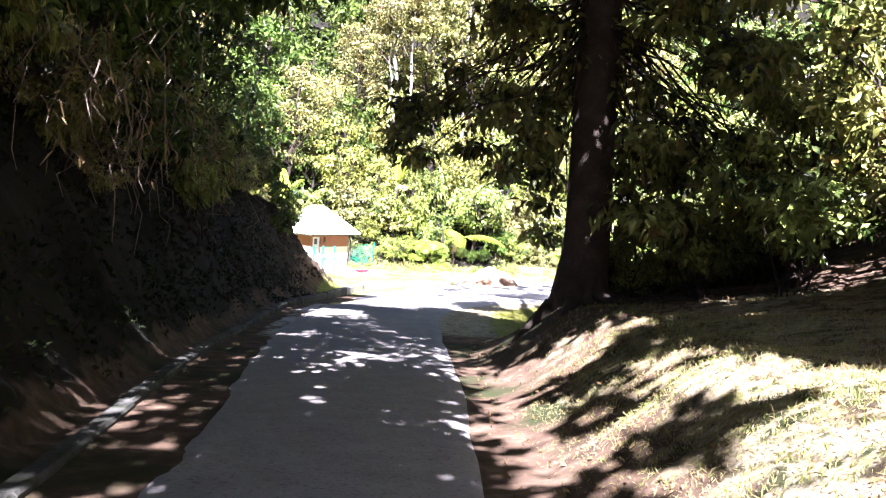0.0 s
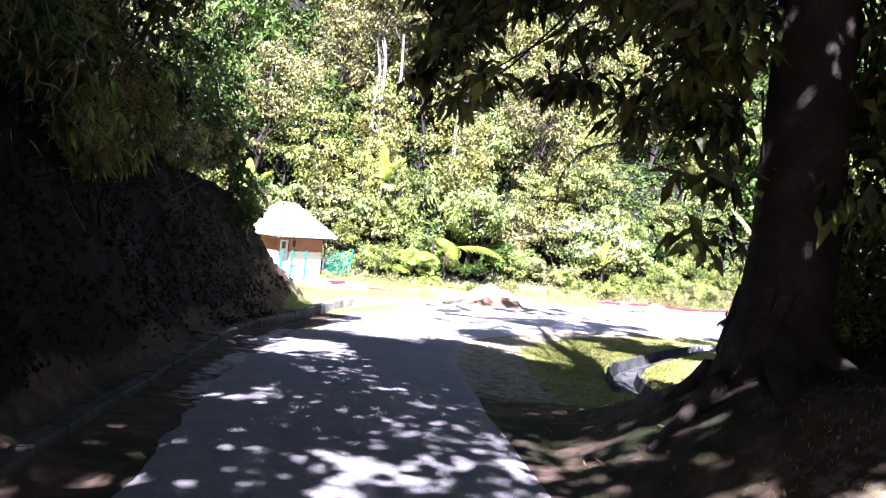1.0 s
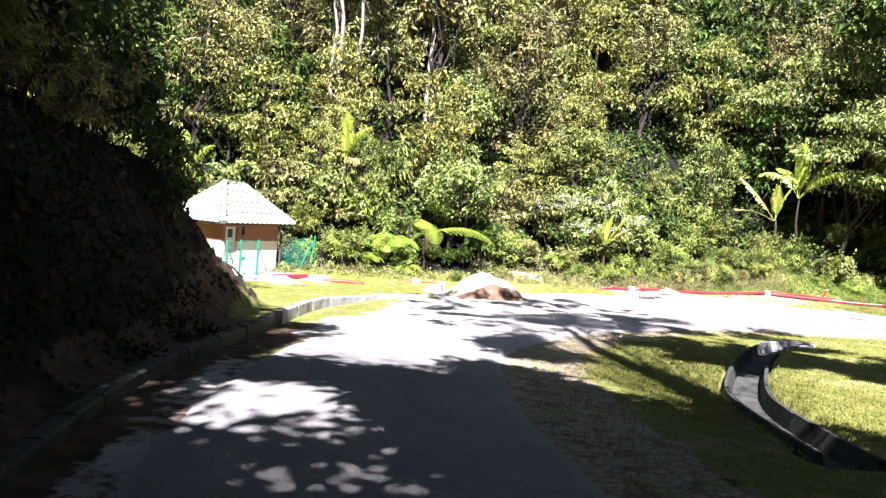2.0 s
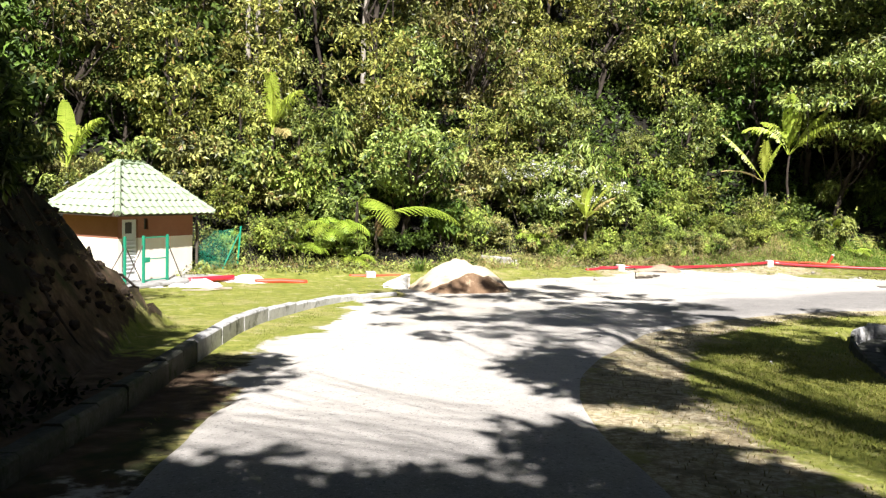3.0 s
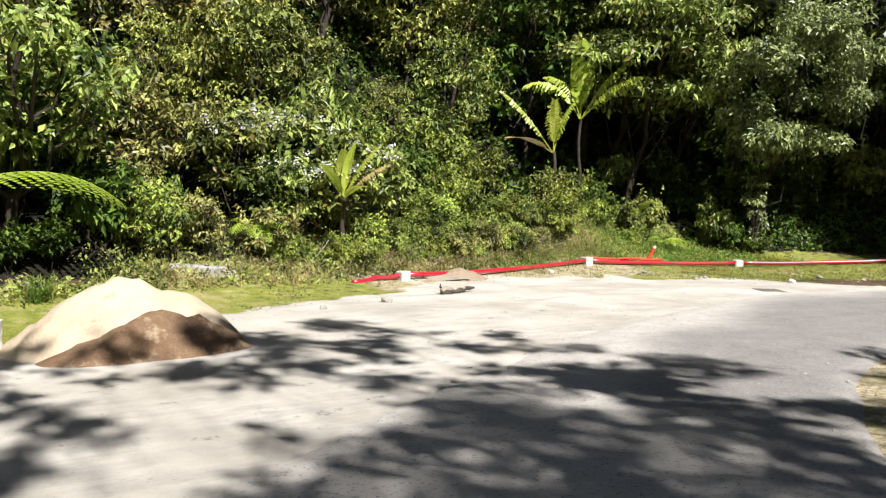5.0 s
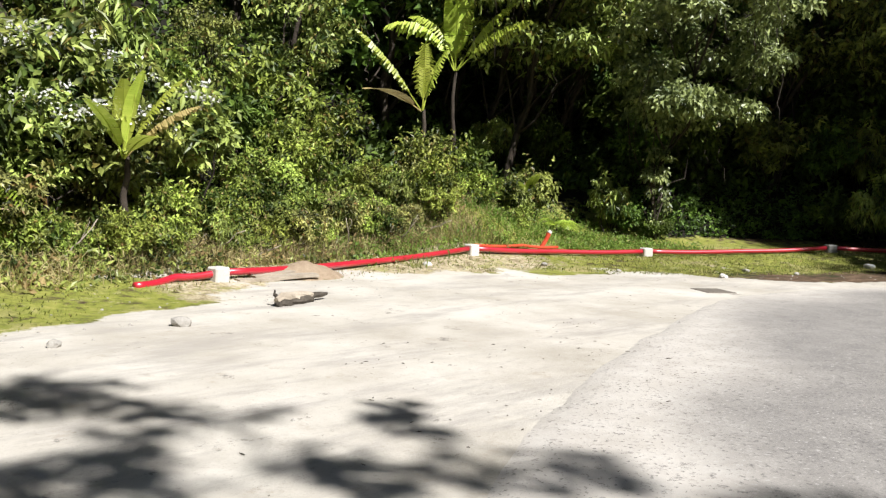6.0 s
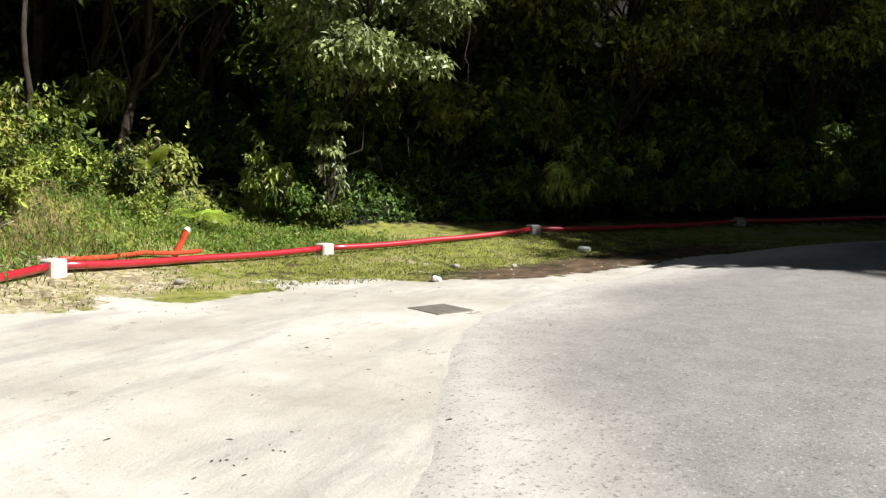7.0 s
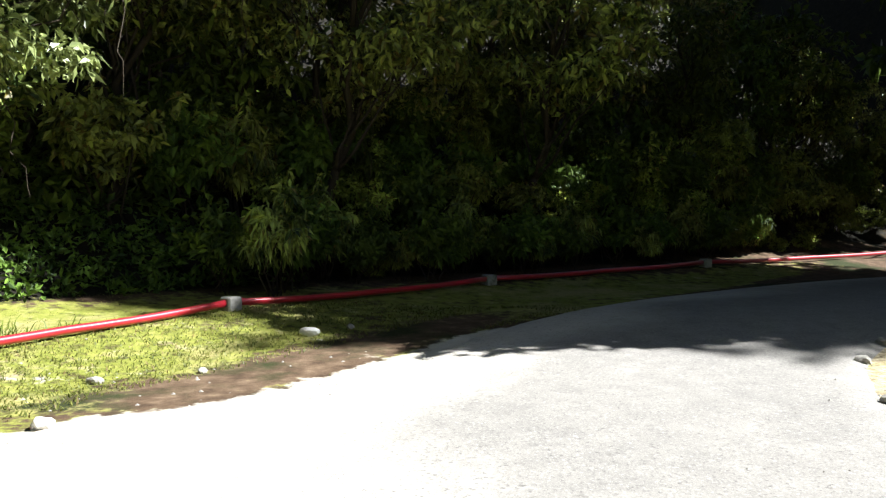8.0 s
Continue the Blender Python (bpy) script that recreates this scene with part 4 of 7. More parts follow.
for i, (x, y, r) in enumerate(((30.2, 51.2, 0.17), (24.3, 52.8, 0.13), (26.6, 53.3, 0.1), (30.9, 50.6, 0.09), (27.4, 52.2, 0.08), (21.2, 56.3, 0.09), (17.6, 57.0, 0.1), (22.6, 54.9, 0.08),
                               (9.3, 52.9, 0.14), (7.5, 52.4, 0.09), (28.6, 42.4, 0.12), (27.4, 43.3, 0.12), (24.9, 44.3, 0.1), (2.2, 55.4, 0.14))):
    stone((x, y), r, 40 + i, RUBBLE if i in (0, 1, 13, 6) else STONE)
stone((6.9, 56.5), 0.2, 90, RUBBLE, "white stone beside a concrete slab")


def build_chunk():
    """A leaning wedge of broken white mortar."""
    rng = np.random.default_rng(6)
    bm = bmesh.new()
    box(bm, (0.85, 0.42, 0.44), Matrix())
    bmesh.ops.subdivide_edges(bm, edges=bm.edges[:], cuts=4, use_grid_fill=True)
    for v in bm.verts:
        t = v.co.x / 0.95 + 0.5
        v.co.z = (v.co.z + 0.25) * (0.22 + 0.95 * min(1.0, t * 1.25)) - 0.25
        v.co.y *= 0.8 + 0.3 * t
        v.co += Vector(rng.uniform(-0.03, 0.03, 3))
    ob = part("mortar_chunk", bm, RUBBLE, None)
    ob.matrix_basis = Matrix.Translation(at(0.9, 49.9, 0.2)) @ pose(0, 0, 0, 0, 4, -24)
    tagged(ob, "leaning lump of broken white mortar on the grass", "rubble")


def build_tuft():
    """A spiky tuft of tall grass."""
    rng = np.random.default_rng(12)
    root = thing("grass_tuft", Matrix.Translation(at(2.35, 54.3)), "bright spiky grass tuft behind the sand heap", "grass tuft")
    pieces = []
    for _ in range(90):
        a, L = rng.uniform(0, 6.28), rng.uniform(0.4, 0.8)
        o, e = np.array([rng.normal(0, 0.12), rng.normal(0, 0.1), -0.03]), rng.uniform(0.7, 1.35)
        d = np.array([math.cos(a) * math.cos(e), math.sin(a) * math.cos(e), math.sin(e)])
        w = np.array([-math.sin(a), math.cos(a), 0]) * 0.013
        m = o + d * L * 0.6
        t = o + d * L + np.array([math.cos(a) * 0.1, math.sin(a) * 0.1, -0.06])
        pieces.append((np.array([o - w, o + w, m + w, m - w, t]), [(0, 1, 2, 3), (3, 2, 4)]))
    v, f = joined(pieces)
    sheet("blade", v, f, RICH_GRASS, root)


def build_slab():
    ob = part("concrete_slab", box(bmesh.new(), (1.35, 0.5, 0.3), Matrix(), 0.03), CONCRETE, None)
    ob.matrix_basis = Matrix.Translation(at(6.1, 56.7, 0.1)) @ pose(0, 0, 0, 0, 3, -14)
    tagged(ob, "broken grey concrete slab at the foot of the bushes", "concrete slab")


def build_plank(centre, size, turn, mat, label, name="plank"):
    rng = np.random.default_rng(int(abs(centre[0] * 10)))
    bm = bmesh.new()
    box(bm, size, Matrix())
    bmesh.ops.subdivide_edges(bm, edges=[e for e in bm.edges if abs((e.verts[0].co - e.verts[1].co).x) > 0.2], cuts=7)
    for v in bm.verts:
        v.co += Vector((rng.uniform(-0.03, 0.03), rng.uniform(-0.012, 0.012), 0.03 * math.sin(v.co.x * 2.5) + rng.uniform(-0.006, 0.006)))
    ob = part(name, bm, mat, None)
    ob.matrix_basis = Matrix.Translation(at(*centre, size[2] / 2 + 0.01)) @ pose(0, 0, 0, 2, 0, turn)
    return tagged(ob, label, "plank")


def build_log():
    root = thing("driftwood_log", Matrix.Translation(at(11.9, 53.9, 0.03)) @ pose(0, 0, 0, 0, 0, 12), "split weathered log lying on pale gravel", "log")
    rng = np.random.default_rng(4)
    p = np.array([(-0.62, -0.04, 0.03), (-0.5, 0.0, 0.06), (-0.36, -0.02, 0.05), (-0.2, 0.02, 0.06), (-0.05, 0.0, 0.05), (0.1, 0.03, 0.06), (0.25, 0.02, 0.05)])
    for name, mat, dz, k in (("bark", DARK_WOOD, -0.035, 1.12), ("heartwood", GREY_WOOD, 0.03, 0.9)):
        v, f = tube_arrays(p + np.array([0, 0, dz]), np.array([0.05, 0.085, 0.10, 0.095, 0.10, 0.08, 0.05]) * k, 10)
        sheet(name, v + rng.normal(0, 0.012, v.shape), f, mat, root, "pale split wood" if mat is GREY_WOOD else "black rotten bark")
    for q, rr in (([(0.18, 0.02, 0.05), (0.35, 0.05, 0.075), (0.52, 0.05, 0.06), (0.68, 0.07, 0.07)], [0.06, 0.045, 0.045, 0.025]), ([(-0.5, 0, 0.08), (-0.58, 0.05, 0.16), (-0.55, 0.08, 0.22)], [0.04, 0.03, 0.012])):
        v, f = tube_arrays(q, rr, 7)
        sheet("branch_stub", v + rng.normal(0, 0.006, v.shape), f, DARK_WOOD, root)


build_chunk()
build_tuft()
build_slab()
build_plank((13.0, 56.35), (1.75, 0.24, 0.07), -2, GREY_WOOD, "bleached plank lying beside the red pipe")
build_plank((13.1, 56.6), (1.2, 0.3, 0.09), 8, GREY_WOOD, "rotten timber piece beside the red pipe")
build_plank((-5.2, 48.3), (1.5, 0.12, 0.05), 12, GREY_WOOD, "pale plank lying in the short grass")
build_log()


def build_manhole():
    root = thing("manhole_cover", Matrix.Translation(at(21.25, 51.5, -0.06)) @ pose(0, 0, 0, 0, 0, -28), "dusty square manhole cover in the gravel", "manhole")
    part("frame_rim", box(bmesh.new(), (0.84, 0.84, 0.1), Matrix.Translation((0, 0, 0.0)), 0.01), CONCRETE, root, "worn concrete rim")
    part("lid", box(bmesh.new(), (0.72, 0.72, 0.06), Matrix.Translation((0, 0, 0.045)), 0.012), LID, root, "dusty worn lid")


build_manhole()


# ---------------------------------------------------------------- red water pipe on concrete blocks
def pipe_run(pts, r, mat, name, label, sag=0.03):
    p = [at(x, y, z) for x, y, z in pts]
    path = []
    for i, (a, b) in enumerate(zip(p[:-1], p[1:])):
        for t in np.linspace(0, 1, 7)[:-1]:
            path.append(a.lerp(b, float(t)) - Vector((0, 0, sag * math.sin(math.pi * t))))
    path.append(p[-1])
    v, f = tube_arrays(path, [r] * len(path), 12)
    o = p[0].copy()
    ob = sheet(name, v - np.array(o), f, mat, smooth=True)
    ob.matrix_basis = Matrix.Translation(o)
    return tagged(ob, label, "pipe")


BLOCKS = [(11.75, 56.4), (19.8, 57.65), (26.05, 56.25), (31.9, 53.0), (37.5, 47.8), (42.6, 40.6)]
PIPE_LABEL = "glossy red water pipe resting on concrete blocks"
ends = [(10.0, 56.0, 0.02)] + [(x, y, 0.15) for x, y in BLOCKS] + [(48, 31, 0.15)]
for a, b in zip(ends[:-1], ends[1:]):
    mid = ((a[0] + b[0]) / 2, (a[1] + b[1]) / 2)
    bow = (float(np.interp(mid[0], PIPE[:, 0], PIPE[:, 1])) - mid[1]) * 0.6
    pipe_run([a, (mid[0], mid[1] + bow, 0.11 if a[2] > 0.1 else 0.08), b], 0.069, RED_PIPE, "water_pipe", PIPE_LABEL)
    tagged(bpy.context.scene.objects[-1], group="lengths of red water pipe")
pipe_run([(20.2, 57.95, 0.1), (22.2, 57.95, 0.1), (23.6, 57.75, 0.14)], 0.045, ORANGE_PIPE, "water_pipe", "spare length of red pipe lying behind the pipe line")
for i, (x, y) in enumerate(BLOCKS):
    j = min(i + 1, len(BLOCKS) - 1)
    k = max(i - 1, 0)
    turn = math.degrees(math.atan2(BLOCKS[j][1] - BLOCKS[k][1], BLOCKS[j][0] - BLOCKS[k][0]))
    ob = part("pipe_block", box(bmesh.new(), (0.32, 0.30, 0.46), Matrix.Translation((0, 0, 0.025)), 0.03), CONCRETE_WHITE if i < 3 else CONCRETE, None)
    ob.matrix_basis = Matrix.Translation(at(x, y)) @ pose(0, 0, 0, 0, 0, turn)
    tagged(ob, "white concrete support block under the red pipe" if i < 3 else "grey concrete support block under the red pipe", "concrete block", "pipe support blocks")
pipe_run([(-6.0, 50.35, 0.12), (-5.2, 50.8, 0.13), (-4.6, 51.1, 0.14)], 0.095, RED_PIPE, "pipe_length", "short red pipe length lying in white sand", 0.0)
pipe_run([(-3.9, 50.9, 0.05), (-3, 51.0, 0.07), (-2.1, 51.1, 0.02)], 0.085, ORANGE_PIPE, "pipe_length", "orange-red pipe length half buried in the grass", 0.0)
pipe_run([(-0.5, 53.0, -0.01), (0.3, 53.0, 0.03), (1.5, 53.5, -0.03)], 0.06, ORANGE_PIPE, "pipe_length", "faded red pipe length crossing a white block", 0.0)
ob = part("pipe_block", box(bmesh.new(), (0.36, 0.3, 0.38), Matrix.Translation((0, 0, 0.02)), 0.02), CONCRETE_WHITE, None)
ob.matrix_basis = Matrix.Translation(at(0.3, 52.95)) @ pose(0, 0, 0, 0, 0, 4)
tagged(ob, "white concrete block under a faded red pipe", "concrete block", "pipe support blocks")


def build_stub():
    root = thing("marker_stub", Matrix.Translation(at(23.1, 58.0, 0.0)) @ pose(0, 0, 0, 12, 24, 0), "leaning broken red marker post with a white tip", "marker post")
    v, f = tube_arrays([(0, 0, 0), (0.02, 0, 0.35), (0.0, 0, 0.55)], [0.07, 0.062, 0.075], 8)
    sheet("shaft", v, f, ORANGE_PIPE, root)
    v, f = tube_arrays([(0, 0, 0.55), (0.03, 0, 0.64)], [0.076, 0.05], 8)
    sheet("tip", v, f, CONCRETE_WHITE, root, "white painted tip")


build_stub()


# ---------------------------------------------------------------- plants
def bent(p, q, rng, n=6, wander=0.12):
    p, q = np.asarray(p, float), np.asarray(q, float)
    t = np.linspace(0, 1, n)[:, None]
    w = rng.normal(0, 1, (n, 3)) * np.linalg.norm(q - p) * wander * np.sin(np.pi * t)
    return p + (q - p) * t + w


def clump_field(rng, n, r, rx, ry, z0, z1, hollow=0.35):
    """Clump places over an egg-shaped crown, mostly on its outside."""
    u = unit(rng.normal(0, 1, (n, 3)))
    k = rng.uniform(hollow, 1, n) ** 0.5
    c = u * np.array([rx, ry, (z1 - z0) / 2]) * k[:, None] + np.array([0, 0, (z0 + z1) / 2])
    return np.concatenate([c, (r * rng.uniform(0.6, 1.4, n))[:, None]], 1)


def plant(name, label, category, group, clumps, leaves, size, leaf_mat, stems, bark, rng, droop=0.4, flowers=0, cap=0.8):
    """A woody plant: stems (path, radii) and a crown of leaves."""
    root = thing(name, Matrix(), label, category, group)
    v, f = joined([tube_arrays(p, r, 7 if k == 0 and category == "tree" else (4 if category == "tree" else 3)) for k, (p, r) in enumerate(stems)])
    sheet("trunk" if category == "tree" else "stem", v, f, bark, root, smooth=True)
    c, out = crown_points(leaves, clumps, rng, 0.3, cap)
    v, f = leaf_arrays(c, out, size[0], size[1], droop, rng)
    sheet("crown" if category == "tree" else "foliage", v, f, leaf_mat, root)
    if flowers:
        top = np.asarray(clumps)[np.argsort(np.asarray(clumps)[:, 2])[-len(clumps) // 2:]]
        c, out = crown_points(flowers, np.concatenate([top[:, :3], top[:, 3:] * 1.05], 1), rng, 0.15)
        c = np.repeat(c, 14, axis=0) + rng.normal(0, 0.065, (14 * flowers, 3))
        v, f = leaf_arrays(c, unit(rng.normal(0, 1, c.shape) + np.array([0, -0.3, 0.6])), 0.085, 0.07, 0, rng)
        sheet("blossom", v, f, PETAL, root, "white blossom heads")
    return root


def shrub(seed, h, w, leaves, size, mat, label, droop=0.4, flowers=0, n=34, r=0.225, low=0.36):
    rng = np.random.default_rng(seed)
    cl = clump_field(rng, n, r * w, w * 0.8, w * 0.8, h * low, h)
    shoots = []
    for c in cl[rng.choice(n, 9, replace=False)]:
        d = unit(np.array([c[0], c[1], 0.9 * h * rng.uniform(0.3, 1.0)]))
        shoots += [np.append(c[:3] + d * w * q * rng.uniform(0.8, 1.2), r * w * (0.62 - 0.5 * q)) for q in (0.22, 0.42, 0.6)]
    cl = np.concatenate([cl, np.array(shoots)])
    stems = []
    for c in cl[:6]:
        foot = rng.normal(0, 0.12 * w, 3) * np.array([1, 1, 0])
        stems.append((bent(foot - np.array([0, 0, 0.2]), c[:3], rng, 5, 0.1), np.linspace(0.03, 0.008, 5) * h / 2))
    return plant("shrub", label, "shrub", "shrubs of the wood", cl, leaves, size, mat, stems, BARK, rng, droop, flowers)


def forest_tree(seed, h, crown_w, crown_z, leaves, size, mat, label, bark=BARK, n=26, r=0.9, lean=(0, 0), droop=0.4, trunk_r=0.16, hang=0, limbs=11, limb_r=0.4, wander=0.025, cap=0.8):
    rng = np.random.default_rng(seed)
    top = np.array([lean[0], lean[1], h])
    cl = clump_field(rng, n, r, crown_w, crown_w, crown_z, h + 0.4, 0.3)
    shoots = []
    for c in cl[rng.choice(n, 12, replace=False)]:
        d = unit(np.array([c[0], c[1], crown_w * rng.uniform(-0.2, 0.8)]))
        shoots += [np.append(c[:3] + d * q * r * rng.uniform(0.8, 1.2), r * (0.75 - 0.3 * q)) for q in (0.8, 1.5)]
    cl = np.concatenate([cl, np.array(shoots)])
    cl[:, :2] += np.outer((cl[:, 2] / h), np.array(lean))
    tr = bent((0, 0, -0.4), top, rng, 9, wander)
    stems = [(tr, np.linspace(trunk_r, trunk_r * 0.25, 9))]
    for c in cl[: min(n, limbs)]:
        k = int(np.clip(c[2] / h * 8 - 2, 1, 7))
        stems.append((bent(tr[k], c[:3], rng, 5, 0.08), np.linspace(trunk_r * limb_r, 0.015, 5)))
    for _ in range(hang):
        c = cl[rng.integers(len(cl))][:3] + rng.normal(0, 0.5, 3)
        d = rng.uniform(1.2, 3.2)
        stems.append((bent(c, c + np.array([rng.normal(0, 0.3), rng.normal(0, 0.3), -d]), rng, 7, 0.06), np.linspace(0.014, 0.008, 7)))
    return plant("tree", label, "tree", "trees of the wood", cl, leaves, size, mat, stems, bark, rng, droop, 0, cap)


def banana_plant(seed, h, leaves, label, half=0.3, stout=1.0):
    """A false trunk of leaf sheaths and long blades on arched ribs: (turn, rise, bend, length, torn, withered) for each leaf.
    A torn blade hangs in narrow strips along its rib."""
    rng = np.random.default_rng(seed)
    root = thing("banana_plant", Matrix(), label, "banana plant", "banana plants")
    v, f = tube_arrays(bent((0, 0, -0.3), (0.06, 0, h), rng, 7, 0.02), np.array([0.17, 0.15, 0.14, 0.12, 0.11, 0.10, 0.07]) * stout, 9)
    sheet("trunk", v, f, BARK, root, "brown sheathed trunk", True)
    for turn, rise, bend, L, torn, old in leaves:
        a = math.radians(turn)
        n = 40
        t = np.linspace(0, 1, n)
        ang = rise + 0.12 - bend * t ** 1.6
        st = L / n
        rib = np.stack([np.cumsum(np.cos(ang)) * st * math.cos(a), np.cumsum(np.cos(ang)) * st * math.sin(a), h - 0.1 + np.cumsum(np.sin(ang)) * st], 1)
        side = np.array([-math.sin(a), math.cos(a), 0])
        wid = half * np.sin(np.pi * np.clip((t - 0.16) / 0.85, 0, 1)) ** 0.5
        pieces = [tube_arrays(rib, np.linspace(0.04, 0.008, n) * stout, 5)]
        way = np.gradient(rib, axis=0)
        nrm = unit(np.cross(side, way))
        nrm = nrm * np.sign(nrm[:, 2:3] + 1e-6)
        for s in (-1, 1):
            sag = rng.uniform(0.1, 0.3)
            for k in range(6, n - 1):
                if torn:
                    w = wid[k] * rng.uniform(0.75, 1.15)
                    hang = rng.uniform(0.25, 0.9)
                    p0, p1 = rib[k], rib[k] + way[k] * 0.8
                    mid = side * s * w * 0.5 + nrm[k] * w * 0.16 + way[k] * 1.0
                    tip = side * s * w * (1 - 0.3 * hang) + way[k] * 2.2 - np.array([0, 0, hang * w * 0.8])
                    pieces.append((np.array([p0, p1, p1 + mid, p0 + mid, p1 + tip, p0 + tip * 1.02]), [(0, 1, 2, 3), (3, 2, 4, 5)]))
                else:
                    cut = 0.92 if rng.uniform() > 0.1 else 0.5
                    o0 = rib[k] + side * s * wid[k] + nrm[k] * wid[k] * 0.3 + way[k] * 0.6 - np.array([0, 0, sag * wid[k]])
                    o1 = rib[k + 1] + side * s * wid[k + 1] + nrm[k + 1] * wid[k + 1] * 0.3 + way[k + 1] * 0.6 - np.array([0, 0, sag * wid[k + 1]])
                    pieces.append((np.array([rib[k], rib[k + 1], o0 * (1 - cut) + o1 * cut, o0]), [(0, 1, 2, 3)]))
        v, f = joined(pieces)
        sheet("leaf", v, f, LEAF_WITHERED if old else LEAF_BANANA, root, "withered yellow-brown leaf" if old else ("wind-torn leaf" if torn else ""))
    return root


def frond_arrays(a, rise, L, rng, bend=2.3, n=18, wide=0.34):
    t = np.linspace(0, 1, n)
    ang = rise - bend * t ** 1.4
    st = L / n
    rib = np.stack([np.cumsum(np.cos(ang)) * st * math.cos(a), np.cumsum(np.cos(ang)) * st * math.sin(a), np.cumsum(np.sin(ang)) * st], 1)
    side = np.array([-math.sin(a), math.cos(a), 0])
    grad = np.gradient(rib, axis=0)
    fw = unit(grad)
    pieces = [tube_arrays(rib, np.linspace(0.014, 0.003, n), 4)]
    for k in range(3, n):
        pl = L * wide * math.sin(math.pi * min(1, 0.1 + 0.88 * t[k])) ** 0.7
        for s in (-1, 1):
            pd = unit(side * s + fw[k] * 0.45 + np.array([0, 0, -0.25]))
            pn = unit(np.cross(pd, fw[k]))
            pw = unit(np.cross(pn, pd))
            m = 8
            vs, fs = [], []
            for j in range(m):
                u0 = j / m
                w = 0.37 * L / n * (1 - u0 * 0.75)
                b = rib[k] + pd * pl * u0 + np.array([0, 0, -0.12 * pl * u0 * u0])
                step_ = pd * pl / m
                for q in (-1, 1):
                    vs += [b, b + step_, b + step_ * 1.15 + pw * q * w * 0.85, b + step_ * 0.35 + pw * q * w]
                    i0 = len(vs) - 4
                    fs.append((i0, i0 + 1, i0 + 2, i0 + 3))
            pieces.append((np.array(vs), fs))
    return joined(pieces)


def tree_fern(seed, h, fronds, label):
    """Fronds: (turn, rise, bend, length); those that start downwards are withered."""
    rng = np.random.default_rng(seed)
    root = thing("tree_fern", Matrix(), label, "fern", "tree ferns")
    if h > 0.3:
        v, f = tube_arrays(bent((0, 0, -0.3), (0.05, 0, h), rng, 6, 0.03), np.linspace(0.065, 0.045, 6), 8)
        v = v + 0.02 * rng.normal(0, 1, v.shape)
        sheet("trunk", v, f, BARK, root, "dark fibrous trunk")
    for a, rise, bend, L in fronds:
        v, f = frond_arrays(math.radians(a), rise, L, rng, bend)
        sheet("frond", v + np.array([0.05, 0, h]), f, LEAF_FERN if rise > 0 else LEAF_DEAD, root, "" if rise > 0 else "withered brown frond")
    return root


def put(ob, x, y, dz=0.0, turn=0.0, size=1.0, tilt=(0, 0)):
    return Matrix.Translation(at(x, y, dz)) @ pose(0, 0, 0, tilt[0], tilt[1], turn) @ Matrix.Diagonal((size, size, size, 1))


class Stock:
    """Plants built once; the first one asked for is the model, the others are copies of it."""
    def __init__(self, makers):
        self.makers, self.models = makers, {}

    def plant(self, k, x, y, dz=0.0, turn=0.0, size=1.0, tilt=(0, 0)):
        if k not in self.models:
            model = self.makers[k]()
            model.matrix_basis = put(model, x, y, dz, turn, size, tilt)
            self.models[k] = (model, size)
            return model
        model, first = self.models[k]
        return copy_thing(model, put(model, x, y, dz, turn, size / first, tilt))


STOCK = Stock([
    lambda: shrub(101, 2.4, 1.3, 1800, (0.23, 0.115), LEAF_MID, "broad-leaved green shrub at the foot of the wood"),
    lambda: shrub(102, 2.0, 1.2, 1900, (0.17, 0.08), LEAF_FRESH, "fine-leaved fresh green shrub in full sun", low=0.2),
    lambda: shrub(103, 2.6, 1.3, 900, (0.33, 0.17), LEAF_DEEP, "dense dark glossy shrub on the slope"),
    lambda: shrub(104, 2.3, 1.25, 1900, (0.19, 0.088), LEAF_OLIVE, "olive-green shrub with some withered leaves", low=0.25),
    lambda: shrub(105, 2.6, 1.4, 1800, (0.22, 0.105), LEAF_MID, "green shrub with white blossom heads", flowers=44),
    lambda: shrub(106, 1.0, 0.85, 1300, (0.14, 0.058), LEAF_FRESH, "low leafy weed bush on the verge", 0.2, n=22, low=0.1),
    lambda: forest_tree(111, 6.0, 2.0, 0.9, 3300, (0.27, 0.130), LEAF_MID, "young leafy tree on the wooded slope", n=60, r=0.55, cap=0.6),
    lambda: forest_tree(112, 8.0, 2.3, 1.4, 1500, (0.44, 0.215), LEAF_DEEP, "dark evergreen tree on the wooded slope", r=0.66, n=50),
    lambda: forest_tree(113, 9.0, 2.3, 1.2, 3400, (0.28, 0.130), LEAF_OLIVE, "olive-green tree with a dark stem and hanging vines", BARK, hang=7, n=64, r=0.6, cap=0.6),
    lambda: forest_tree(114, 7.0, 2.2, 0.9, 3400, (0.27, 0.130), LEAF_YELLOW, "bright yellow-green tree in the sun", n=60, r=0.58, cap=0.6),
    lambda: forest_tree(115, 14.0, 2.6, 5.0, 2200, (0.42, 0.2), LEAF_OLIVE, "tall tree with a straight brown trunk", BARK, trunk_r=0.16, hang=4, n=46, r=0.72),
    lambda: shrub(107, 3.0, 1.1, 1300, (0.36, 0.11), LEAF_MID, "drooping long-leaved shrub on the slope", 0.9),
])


def off_line(line, s, off):
    seg = np.hypot(*np.diff(line, axis=0).T)
    acc = np.concatenate([[0], np.cumsum(seg)])
    i = int(np.clip(np.searchsorted(acc, s) - 1, 0, len(seg) - 1))
    t = (s - acc[i]) / seg[i]
    p = line[i] * (1 - t) + line[i + 1] * t
    d = (line[i + 1] - line[i]) / seg[i]
    return p + np.array([-d[1], d[0]]) * off


